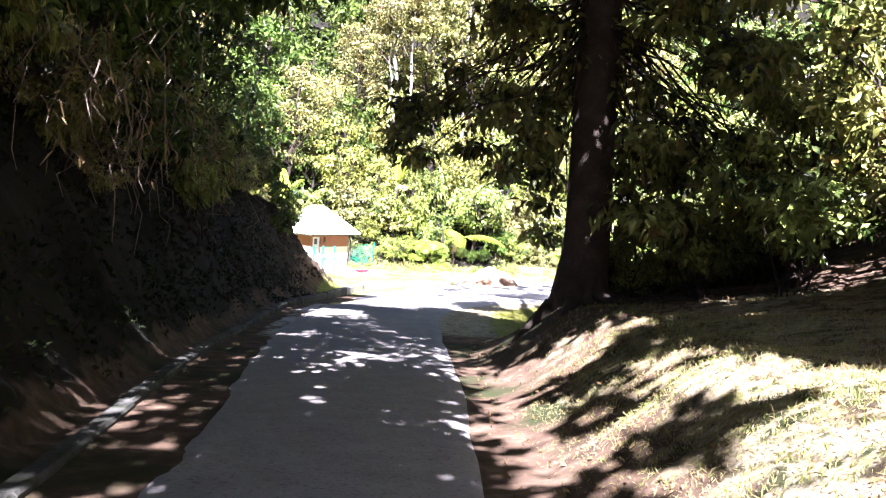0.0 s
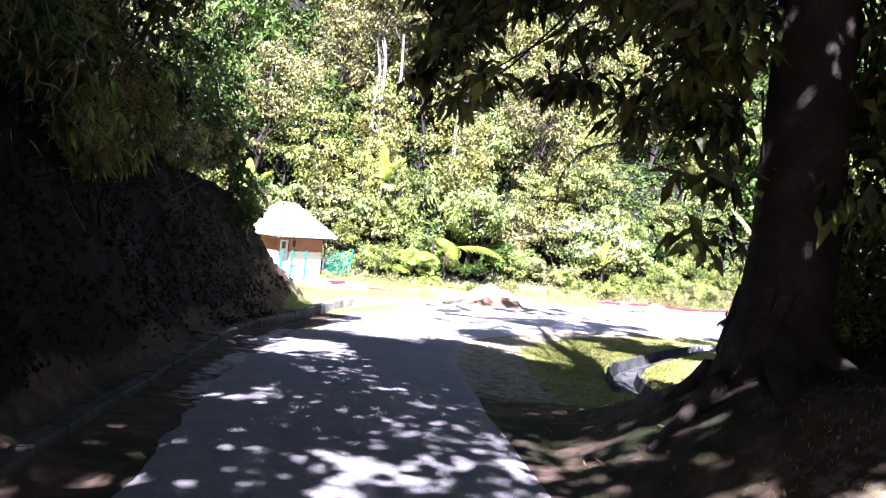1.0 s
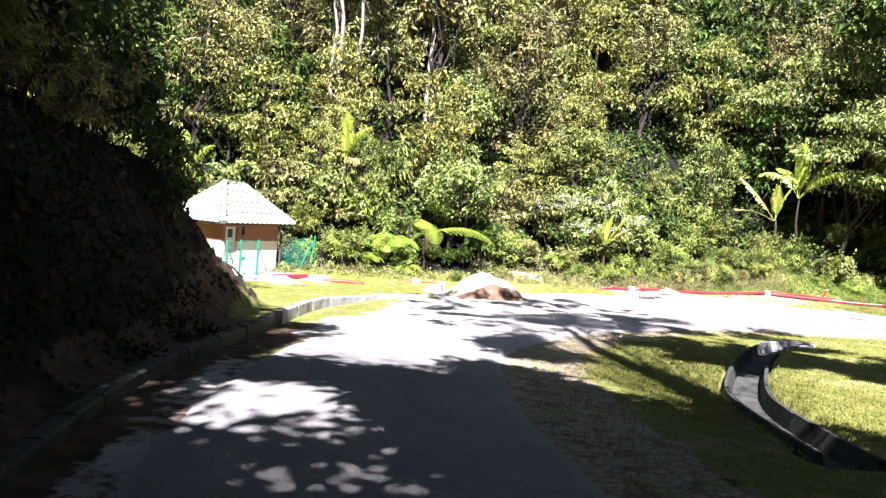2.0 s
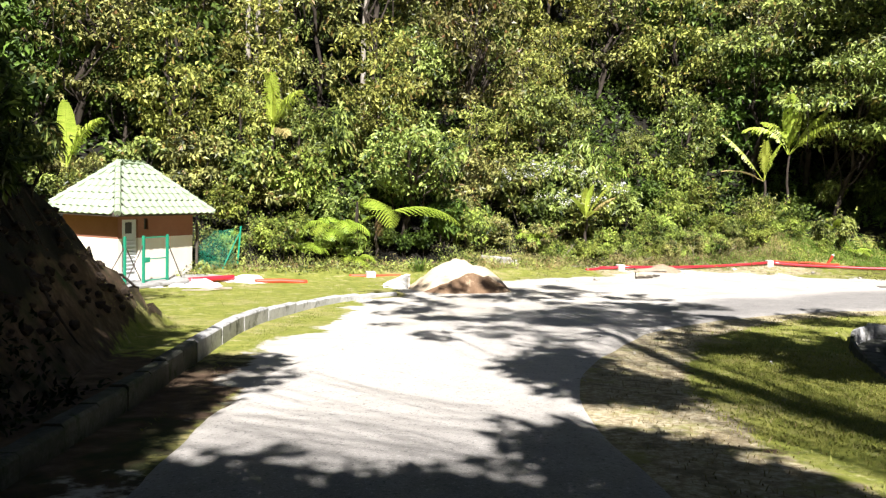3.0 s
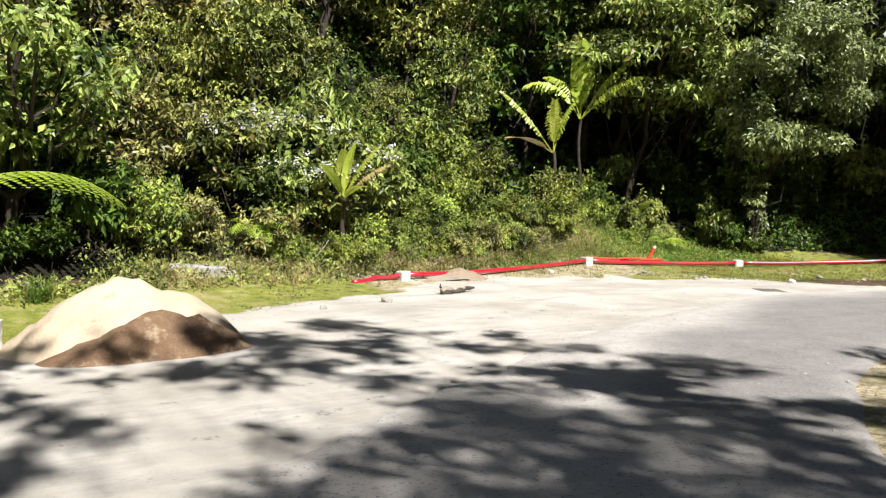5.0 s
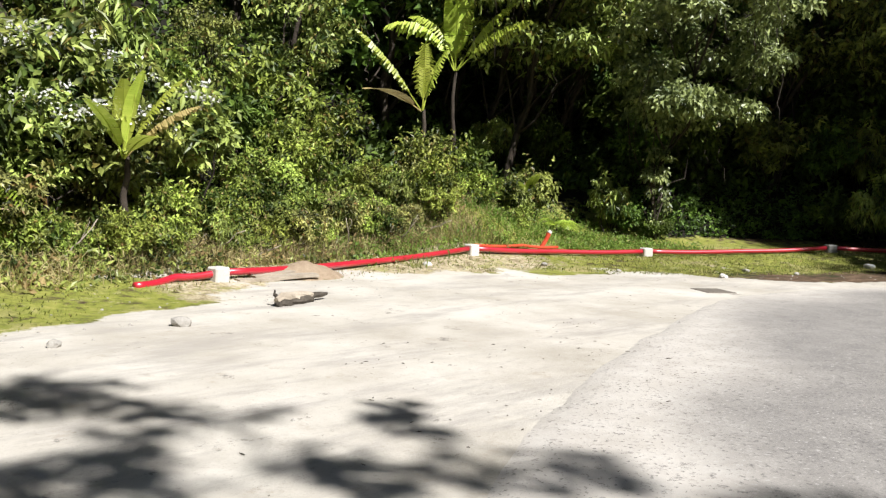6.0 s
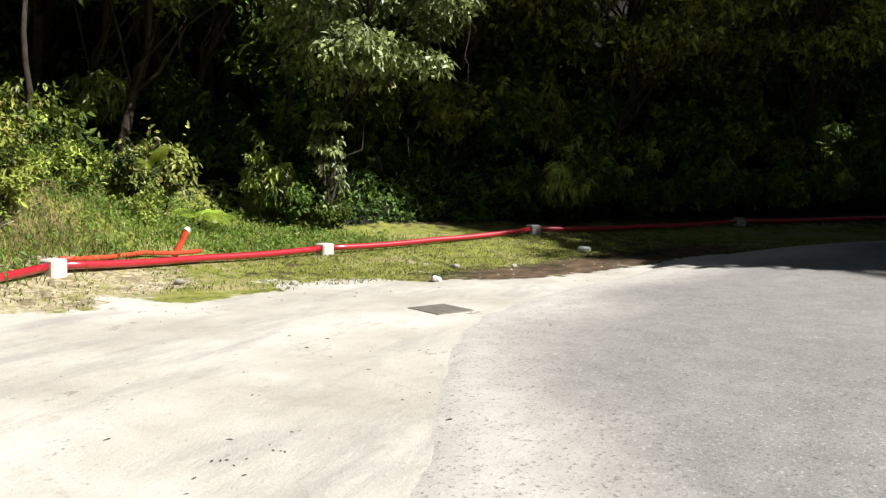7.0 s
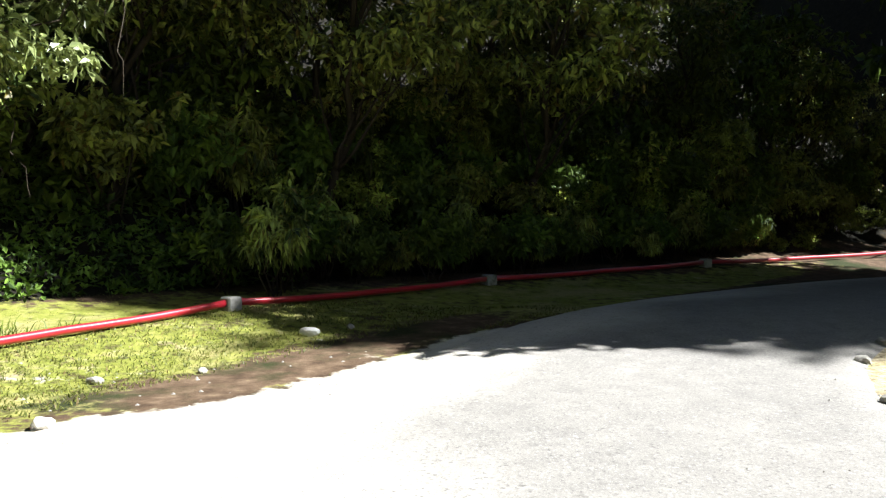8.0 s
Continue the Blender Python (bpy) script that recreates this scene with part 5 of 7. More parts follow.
def plant_wood():
    rng = np.random.default_rng(5)
    line = rounded(FOREST)
    total = np.hypot(*np.diff(line, axis=0).T).sum()
    rows = [(0.3, 1.5, (5, 5, 1, 1, 3), (0.55, 0.95)), (1.6, 1.55, (0, 1, 3, 1, 5, 2, 0), (0.7, 1.05)), (3.2, 1.8, (0, 1, 3, 0, 1, 11, 3), (0.95, 1.35)), (5.0, 2.2, (6, 9, 3, 6, 8, 0), (0.65, 0.95)),
            (7.6, 2.9, (6, 8, 9, 8, 6), (0.8, 1.05)), (11.5, 3.6, (9, 8, 9, 10, 6), (0.9, 1.2)), (15.5, 4.2, (10, 9, 8, 10), (0.95, 1.25)), (20.5, 5.4, (10, 9, 8), (1.05, 1.35)), (26.0, 7.4, (7, 9, 8), (1.8, 2.2))]
    for off, gap, kinds, (lo, hi) in rows:
        s, k = 22.0 + rng.uniform(0, gap), 0
        while s < total - 34:
            x, y = off_line(line, s, off + rng.uniform(-0.6, 0.6) * (1 if off < 3 else 2.2))
            k += 1
            kind = kinds[(k + int(rng.integers(0, 2))) % len(kinds)]
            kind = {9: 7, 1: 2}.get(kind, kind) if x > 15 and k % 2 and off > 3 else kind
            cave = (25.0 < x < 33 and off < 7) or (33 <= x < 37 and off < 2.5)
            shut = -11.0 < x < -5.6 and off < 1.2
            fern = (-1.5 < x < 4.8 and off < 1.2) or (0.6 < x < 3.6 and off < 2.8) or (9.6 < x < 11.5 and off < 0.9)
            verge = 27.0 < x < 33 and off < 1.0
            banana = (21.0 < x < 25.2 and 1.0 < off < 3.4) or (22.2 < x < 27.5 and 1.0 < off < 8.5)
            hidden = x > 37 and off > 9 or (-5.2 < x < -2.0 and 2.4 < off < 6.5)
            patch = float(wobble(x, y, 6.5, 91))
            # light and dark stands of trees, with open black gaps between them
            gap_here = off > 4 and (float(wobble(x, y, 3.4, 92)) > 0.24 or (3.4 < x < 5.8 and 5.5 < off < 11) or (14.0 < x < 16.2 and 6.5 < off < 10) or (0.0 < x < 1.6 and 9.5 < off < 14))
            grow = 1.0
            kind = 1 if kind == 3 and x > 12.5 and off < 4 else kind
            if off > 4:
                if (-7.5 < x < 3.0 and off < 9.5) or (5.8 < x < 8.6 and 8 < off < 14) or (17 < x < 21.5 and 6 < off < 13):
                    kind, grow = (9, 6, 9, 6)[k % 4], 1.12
                # past x -7.5 dark-leaved trees carry the shade of the bank trees
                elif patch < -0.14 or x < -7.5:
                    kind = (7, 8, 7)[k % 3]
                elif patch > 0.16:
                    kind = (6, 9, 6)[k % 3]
            if not (hidden or cave or shut or fern or banana or verge or gap_here):
                STOCK.plant(kind, x, y, -0.08, rng.uniform(0, 360), grow * rng.uniform(lo * (0.8 if off > 3 else 1), hi * (1.12 if off > 3 else 1)), (rng.uniform(-8, 8), rng.uniform(-8, 8)))
            s += gap * rng.uniform(0.8, 1.2) * (1.0 if x < 33 else 1.35)


def plant_wedge():
    """Trees in the fold of the hillside behind the bend, and tall pale stems above the pump house."""
    rng = np.random.default_rng(15)
    kinds = (7, 8, 9, 10, 7)
    t = forest_tree(132, 9.0, 3.4, 3.9, 4800, (0.33, 0.15), LEAF_MID, "leafy tree overhanging the hollow with hanging vines", n=70, r=0.75, lean=(0.3, -2.4), hang=14)
    t.matrix_basis = put(t, 27.0, 63.4, -0.1, 0, 1.0)
    for a, d, k in ((84, 4.6, 0.95), (40, 5.5, 1.0), (100, 8.4, 1.1), (70, 9.0, 1.1), (45, 9.6, 1.1), (22, 9.2, 1.0)):
        a = math.radians(a)
        copy_thing(t, put(t, 26.5 + d * math.cos(a), 60.2 + d * math.sin(a), -0.1, math.degrees(a) - 80, k))
    copy_thing(t, put(t, 36.4, 57.4, -0.1, 45, 1.05))
    copy_thing(t, put(t, 39.4, 52.6, -0.1, -50, 1.0))
    copy_thing(t, put(t, 43.4, 46.6, -0.1, -60, 1.0))
    line = rounded(FOREST)
    for off, gap in ((2.2, 1.8), (4.4, 2.3), (7.2, 3.0)):
        s_ = 79.0 + rng.uniform(0, 1)
        while s_ < 110:
            x, y = off_line(line, s_, off + rng.uniform(-0.6, 0.6))
            if x > 32.5:
                STOCK.plant((2, 11, 2, 7)[int(rng.integers(0, 4 if off > 4 else 3))], x, y, -0.1, rng.uniform(0, 360), rng.uniform(0.75, 1.15))
            s_ += gap * rng.uniform(0.8, 1.2)
    for i, (a, d) in enumerate((a, d) for d in (13.5, 17, 22) for a in range(98, 20, -int(300 / d))):
        a = math.radians(a + rng.uniform(-4, 4))
        d = d + rng.uniform(-1, 1)
        STOCK.plant(kinds[i % 5], 25 + d * math.cos(a), 60.6 + d * math.sin(a), -0.1, rng.uniform(0, 360), rng.uniform(0.95, 1.25))
    for x, y, k in ((19, 84, 1.5), (23, 86, 1.6), (27, 84, 1.5), (15, 86, 1.5), (31, 81, 1.4), (11, 87, 1.4), (36, 76, 1.4), (41, 70, 1.4), (38, 66, 1.2), (42, 64.5, 1.2), (45, 60, 1.2), (47, 66, 1.4), (46, 55.5, 1.3), (49, 52.5, 1.4), (51, 57, 1.5)):
        STOCK.plant(7, x, y, -0.2, 50 * x, k)
    p = forest_tree(141, 17.0, 2.4, 11.0, 2600, (0.3, 0.14), LEAF_OLIVE, "tall slender tree with a bare pale trunk", BARK_PALE, trunk_r=0.17, n=24, limbs=1, limb_r=0.15, wander=0.005)
    p.matrix_basis = put(p, -4.5, 63.5, -0.2, 0)
    for x, y, t, k in ((-3.4, 63.8, 120, 0.95), (-4.9, 63.9, 70, 0.9), (0.9, 66, 40, 1.0)):
        copy_thing(p, put(p, x, y, -0.2, t, k))


def plant_specials():
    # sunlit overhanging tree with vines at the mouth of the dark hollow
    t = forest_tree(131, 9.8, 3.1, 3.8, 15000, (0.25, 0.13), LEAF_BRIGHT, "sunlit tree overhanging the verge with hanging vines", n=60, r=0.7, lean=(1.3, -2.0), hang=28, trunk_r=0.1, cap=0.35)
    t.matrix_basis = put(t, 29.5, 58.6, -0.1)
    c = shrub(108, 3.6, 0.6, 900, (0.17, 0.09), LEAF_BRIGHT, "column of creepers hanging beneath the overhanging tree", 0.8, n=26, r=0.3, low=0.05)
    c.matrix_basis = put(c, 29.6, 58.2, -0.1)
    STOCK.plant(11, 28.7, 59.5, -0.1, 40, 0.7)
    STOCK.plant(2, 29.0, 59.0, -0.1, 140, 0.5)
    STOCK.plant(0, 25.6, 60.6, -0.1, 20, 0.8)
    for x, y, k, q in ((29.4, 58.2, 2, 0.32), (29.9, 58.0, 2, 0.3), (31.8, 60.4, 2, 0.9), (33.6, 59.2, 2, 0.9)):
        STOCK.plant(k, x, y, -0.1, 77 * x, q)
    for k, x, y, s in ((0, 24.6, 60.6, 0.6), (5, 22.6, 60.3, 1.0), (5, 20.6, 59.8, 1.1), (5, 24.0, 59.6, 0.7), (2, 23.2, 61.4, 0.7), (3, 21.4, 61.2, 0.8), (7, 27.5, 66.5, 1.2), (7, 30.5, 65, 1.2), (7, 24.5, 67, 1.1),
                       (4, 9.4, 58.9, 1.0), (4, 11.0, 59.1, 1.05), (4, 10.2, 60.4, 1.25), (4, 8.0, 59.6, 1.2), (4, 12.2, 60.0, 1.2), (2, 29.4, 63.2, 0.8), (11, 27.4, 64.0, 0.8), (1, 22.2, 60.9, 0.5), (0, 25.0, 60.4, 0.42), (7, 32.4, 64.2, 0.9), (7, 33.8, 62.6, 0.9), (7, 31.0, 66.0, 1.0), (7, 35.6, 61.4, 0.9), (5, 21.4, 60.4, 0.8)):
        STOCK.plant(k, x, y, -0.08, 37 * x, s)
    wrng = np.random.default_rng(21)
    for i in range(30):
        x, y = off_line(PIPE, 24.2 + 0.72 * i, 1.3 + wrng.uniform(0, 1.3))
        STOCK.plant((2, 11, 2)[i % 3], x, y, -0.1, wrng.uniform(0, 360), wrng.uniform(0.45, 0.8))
    for i in range(40):
        q = wrng.uniform(0, 1)
        x, y = 8.6 + 12.2 * q, 57.7 + 2.0 * q + wrng.uniform(-0.2, 1.5)
        if abs(x - 10.5) < 1.3 and y < 59.2:
            continue
        STOCK.plant((5, 1, 5, 0, 3, 5, 11)[i % 7], x, y, -0.08, wrng.uniform(0, 360), wrng.uniform(0.28, 0.55) * (1.9 if i % 7 in (0, 2, 5) else 1.0), (wrng.uniform(-10, 10), wrng.uniform(-10, 10)))
    b = banana_plant(201, 2.75 - float(land(23.7, 62.6)), [(215, 1.50, 0.22, 3.3, 0, 0), (142, 0.98, 1.5, 3.0, 1, 0), (118, 1.2, 1.2, 2.6, 1, 0), (-28, 1.38, 0.45, 2.8, 1, 0), (-42, 0.92, 0.35, 3.0, 1, 0), (-58, 0.68, 0.5, 3.0, 1, 0), (60, 1.15, 0.8, 2.4, 1, 0)],
                     "tall banana plant with torn sunlit leaves", 0.52, 0.62)
    b.matrix_basis = put(b, 23.7, 62.6, -0.1)
    b = banana_plant(202, 1.3 - float(land(22.4, 62.7)), [(142, 0.82, 0.25, 3.3, 1, 0), (225, 1.5, 0.1, 2.2, 1, 0), (-25, 1.25, 0.4, 2.2, 1, 0), (185, 0.28, 0.6, 2.7, 0, 1)], "young banana plant with one withered leaf", 0.42, 0.7)
    b.matrix_basis = put(b, 22.4, 62.7, -0.1)
    b = banana_plant(203, 2.3 - float(land(-3.6, 57.8)), [(275, 1.36, 0.2, 2.6, 1, 0), (200, 1.45, 0.35, 2.6, 0, 0), (330, 1.15, 0.9, 2.4, 1, 0), (80, 1.1, 0.8, 2.2, 1, 0), (300, 0.3, 1.2, 1.6, 1, 1)], "banana plant among shrubs on the slope", 0.42)
    b.matrix_basis = put(b, -3.6, 57.8)
    for x, y, k, q in ((-4.3, 57.0, 0, 1.15), (-3.4, 56.9, 3, 1.25), (-2.5, 57.2, 1, 1.5), (-4.9, 58.6, 9, 0.6), (-2.4, 58.8, 6, 0.7), (-3.7, 59.6, 9, 0.75)):
        STOCK.plant(k, x, y, -0.1, 80 * x, q)
    b = banana_plant(204, -0.85 - float(land(10.6, 58.0)), [(300, 1.30, 0.25, 1.7, 0, 0), (352, 1.0, 0.35, 1.9, 1, 0), (245, 1.35, 0.3, 1.5, 0, 0), (325, 0.75, 0.5, 1.7, 1, 1), (200, 1.0, 0.7, 1.4, 0, 0), (280, 0.6, 0.9, 1.2, 0, 0)], "small yellowing banana plant among white blossom", 0.21, 0.6)
    b.matrix_basis = put(b, 10.6, 58.0, -0.1)
    for x, y, k in ((10.3, 57.7, 0.7), (10.9, 57.8, 0.6), (11.4, 58.0, 0.7), (9.7, 57.6, 0.6)):
        STOCK.plant(5, x, y, -0.08, 90 * x, k)
    b = banana_plant(205, 1.2, [(270, 1.45, 0.3, 2.6, 0, 0), (330, 1.1, 0.9, 2.6, 1, 0), (200, 1.0, 0.9, 2.5, 1, 0), (90, 1.1, 0.9, 2.4, 1, 0)], "banana plant behind the pump house", 0.34)
    b.matrix_basis = put(b, -11.0, 55.0, 0.4)
    b = banana_plant(206, 0.75, [(250, 1.2, 0.9, 1.3, 0, 0), (320, 0.9, 1.0, 1.3, 0, 0), (10, 0.8, 1.1, 1.2, 0, 0), (190, 1.0, 1.0, 1.2, 0, 0), (100, 1.2, 0.8, 1.2, 0, 0)], "low broad-leaved plant on the grassy bank", 0.2, 0.4)
    b.matrix_basis = put(b, 25.2, 60.4, 0.0)
    t = forest_tree(133, 4.9, 2.0, 1.9, 3400, (0.25, 0.12), LEAF_MID, "leafy young tree leaning over the dark gap behind the ferns", n=44, r=0.5, lean=(0.2, -1.7), cap=0.5)
    t.matrix_basis = put(t, 2.1, 57.5, -0.1)
    # tree ferns over the dark gap behind the sand heap
    f = tree_fern(211, -0.42 - float(land(-0.1, 55.7)), [(-52, 0.30, 1.75, 2.5), (75, 0.2, 1.6, 1.3)], "tree fern with a bright arching frond and a dark trunk")
    f.matrix_basis = put(f, -0.1, 55.7, -0.05)
    f = tree_fern(213, -1.0 - float(land(0.7, 55.4)), [(4, 0.42, 1.15, 3.7), (-165, 0.2, 1.5, 0.9), (100, 1.0, 1.6, 1.6), (-60, -1.2, 0.4, 0.8)], "tree fern with one long frond and a shaggy trunk")
    f.matrix_basis = put(f, 0.7, 55.4, -0.05)
    f = tree_fern(212, 1.15, [(270, 0.9, 2.0, 1.9), (220, 0.8, 2.0, 1.7), (320, 0.8, 2.0, 1.8), (180, 0.9, 2.0, 1.7), (10, 0.8, 2.0, 1.6), (90, 1.1, 1.8, 1.6), (295, 1.1, 2.2, 1.6), (245, 0.5, 1.6, 1.5)], "low fern with arching green fronds")
    f.matrix_basis = put(f, -1.0, 55.2, 0.0, 15)
    copy_thing(f, put(f, -2.2, 54.7, -0.5, 130, 0.75))
    copy_thing(f, put(f, -0.2, 54.8, -0.6, 60, 0.6))
    copy_thing(f, put(f, 25.9, 59.6, -0.4, 70, 0.55))
    for x, y, k, q in ((-0.3, 55.2, 1, 0.72), (-0.75, 55.6, 0, 0.6), (10.5, 57.5, 1, 0.55), (11.0, 57.6, 5, 0.8)):
        STOCK.plant(k, x, y, -0.08, 95 * x, q)
    copy_thing(f, put(f, 8.2, 58.4, -0.3, 30, 0.7))
    # dark-leaved shrubs fill in for the shade behind the ferns
    for x, y, k in ((3.9, 57.4, 0.85), (2.3, 58.4, 1.15), (-0.9, 56.6, 0.75), (1.3, 56.4, 0.42), (2.0, 56.3, 0.4), (2.8, 56.6, 0.45), (0.5, 56.4, 0.42), (-0.3, 56.1, 0.45)):
        STOCK.plant(2, x, y, -0.1, 60 * x, k)


def big_tree():
    """The old tree on the mound, leaning limbs over the bend; its unseen high crown is set out for shade."""
    rng = np.random.default_rng(77)
    b = np.array([2.85, 16.5, float(land(2.85, 16.5))])
    root = thing("tree", Matrix.Translation(b), "old dark-barked tree with spreading roots on the mound", "tree", "trees beside the lane")
    tr = np.array([(0, 0, -0.5), (0, 0, 0.0), (0.02, 0, 0.5), (0.05, 0.02, 1.4), (0.02, 0.1, 3.5), (0.0, 0.25, 7), (0.1, 0.5, 11), (0.0, 1.0, 15), (0.2, 1.6, 19), (0.1, 2.2, 23)])
    stems = [tube_arrays(tr, [0.8, 0.62, 0.50, 0.46, 0.43, 0.40, 0.32, 0.24, 0.15, 0.06], 14)]
    for a, L in ((200, 1.5), (150, 1.1), (250, 1.6), (300, 1.2), (20, 1.2), (80, 1.0)):
        a = math.radians(a)
        p = [(0.25 * math.cos(a), 0.25 * math.sin(a), 0.75)]
        for r in np.linspace(0.45, L, 5):
            x, y = r * math.cos(a), r * math.sin(a)
            p.append((x, y, float(land(b[0] + x, b[1] + y)) - b[2] + 0.10 * (1 - r / L) + 0.35 * max(0, 0.75 - r)))
        stems.append(tube_arrays(p, np.linspace(0.24, 0.05, 6), 7))
    # high clumps out of view, placed by the shade wanted below
    clumps = shade_clumps(b, rng, ((120, (-0.5, 9.0), (37.5, 49.5), (12, 18), (0.18, 0.38)), (3, (3.6, 4.9), (46.9, 48.4), (14, 18), (0.3, 0.45)), (6, (4.5, 7.5), (44.5, 50.5), (14, 19), (0.4, 0.7)), (11, (5, 13), (40, 45), (12, 18), (0.5, 0.9)), (16, (3.6, 12), (34.6, 38.5), (9, 14), (0.5, 0.9)),
                                   (38, (-5, 1.4), (26.9, 28.0), (7, 11), (0.5, 0.8)), (9, (-5, -2.9), (28, 29.4), (7, 11), (0.4, 0.65)), (12, (-0.2, 1.6), (28, 30.0), (7, 11), (0.5, 0.75)), (36, (-1.6, 2.0), (22, 27.0), (7, 11), (0.7, 1.1)), (20, (-6, -4.4), (28, 33), (8, 12), (0.6, 0.9)), (24, (0.9, 2.5), (31.8, 36.4), (9, 13), (0.4, 0.65)), (20, (-6.2, -4.3), (31, 36.5), (8, 12), (0.5, 0.8)), (8, (-3.8, -3.1), (33.8, 36), (8, 12), (0.35, 0.5)), (4, (-4.4, -3.4), (31.4, 33.4), (8, 12), (0.3, 0.45))))
    low = []
    for _ in range(26):
        a, d = rng.uniform(-0.6, 3.6), rng.uniform(0.5, 2.4)
        low.append((d * math.cos(a), d * math.sin(a) * 0.8, rng.uniform(2.6, 6.5), rng.uniform(0.4, 0.75)))
    for _ in range(44):
        low.append((rng.uniform(0.6, 4.4), rng.uniform(-2.5, 1.5), rng.uniform(1.6, 6.5), rng.uniform(0.45, 0.8)))
    for _ in range(32):
        low.append((rng.uniform(-4.2, -0.6), rng.uniform(0.2, 2.4), rng.uniform(2.4, 4.6), rng.uniform(0.25, 0.42)))
    for x, y, z in ((-0.9, 0.1, 1.3), (-0.95, 0.0, 1.9), (-0.9, 0.2, 2.6), (-1.0, 0.3, 3.3), (-0.8, 0.2, 4.0), (0.7, -0.2, 2.4), (0.9, 0.0, 3.2), (1.3, 0.3, 1.7), (1.6, 0.6, 2.5), (1.1, 0.8, 1.2)):
        low.append((x, y, z, 0.38))
    for c in low:
        stems.append(tube_arrays(bent((0, 0, 4.5 + 0.4 * c[2]), c[:3], rng, 6, 0.05), np.linspace(0.03, 0.008, 6), 4))
    for c in clumps:
        k = int(np.clip(c[2] / 2.6 + 0.2, 5, 8))
        stems.append(tube_arrays(bent(tr[k], c[:3], rng, 6, 0.05), np.linspace(0.014, 0.005, 6), 4))
    v, f = joined(stems)
    sheet("trunk", v, f, BARK, root, smooth=True)
    c, out = crown_points(36000, clumps, rng)
    v, f = leaf_arrays(c, out, 0.36, 0.19, 0.4, rng)
    sheet("crown", v, f, LEAF_DEEP, root)
    c, out = crown_points(11500, low, rng)
    v, f = leaf_arrays(c, out, 0.26, 0.125, 0.6, rng)
    sheet("low_bough", v, f, LEAF_MID, root, "low hanging leafy boughs")


def shade_clumps(b, rng, fields):
    """Leaf clumps of a tree at b, each at a height within (z0, z1), such that the sun throws their shade into the given stretch of ground."""
    drift, rise = math.tan(radians(SUN_AZ)), math.tan(radians(SUN_EL))
    clumps = []
    for n, (x0, x1), (y0, y1), (z0, z1), (r0, r1) in fields:
        for _ in range(n):
            X, Y, z = rng.uniform(x0, x1), rng.uniform(y0, y1), rng.uniform(z0, z1)
            d = (z - float(np.interp(Y, ROAD_Y, ROAD_Z))) / rise
            clumps.append((X - drift * d - b[0], Y - d - b[1], z - b[2], rng.uniform(r0, r1)))
    return clumps


def shade_tree(x, y, h, seed, leaves, fields, lean):
    """An unseen tree, its limbs placed to throw shade over the given fields."""
    rng = np.random.default_rng(seed)
    b = np.array([x, y, float(land(x, y))])
    root = thing("tree", Matrix.Translation(b), "tall tree out of view, added for the shade it throws", "tree", "trees beside the lane")
    tr = bent((0, 0, -0.4), (lean[0], lean[1], h), rng, 9, 0.03)
    stems = [tube_arrays(tr, np.linspace(0.36, 0.07, 9), 9)]
    clumps = shade_clumps(b, rng, fields)
    for c in clumps:
        k = int(np.clip(c[2] / h * 8 - 1, 3, 7))
        stems.append(tube_arrays(bent(tr[k], c[:3], rng, 6, 0.05), np.linspace(0.035, 0.010, 6), 4))
    v, f = joined(stems)
    sheet("trunk", v, f, BARK, root, smooth=True)
    c, out = crown_points(leaves, clumps, rng)
    v, f = leaf_arrays(c, out, 0.5, 0.26, 0.4, rng)
    sheet("crown", v, f, LEAF_DEEP, root)


# planted for its shade, mostly where it is not seen
def tall_shade_tree(seed, h, w, z0, leaves, leaf):
    rng = np.random.default_rng(seed)
    cl = clump_field(rng, 46, 1.25, w, w, z0, h, 0.15)
    tr = bent((0, 0, -0.5), (0.3, 0.2, h * 0.95), rng, 9, 0.02)
    stems = [(tr, np.linspace(0.34, 0.06, 9))]
    for c in cl[:26]:
        k = int(np.clip(c[2] / h * 8 - 1.5, 1, 7))
        stems.append((bent(tr[k], c[:3], rng, 5, 0.06), np.linspace(0.12, 0.02, 5)))
    return plant("tree", "tall broad-crowned tree, mostly out of view, added for shade", "tree", "trees beside the lane", cl, leaves, leaf, LEAF_DEEP, stems, BARK, rng)


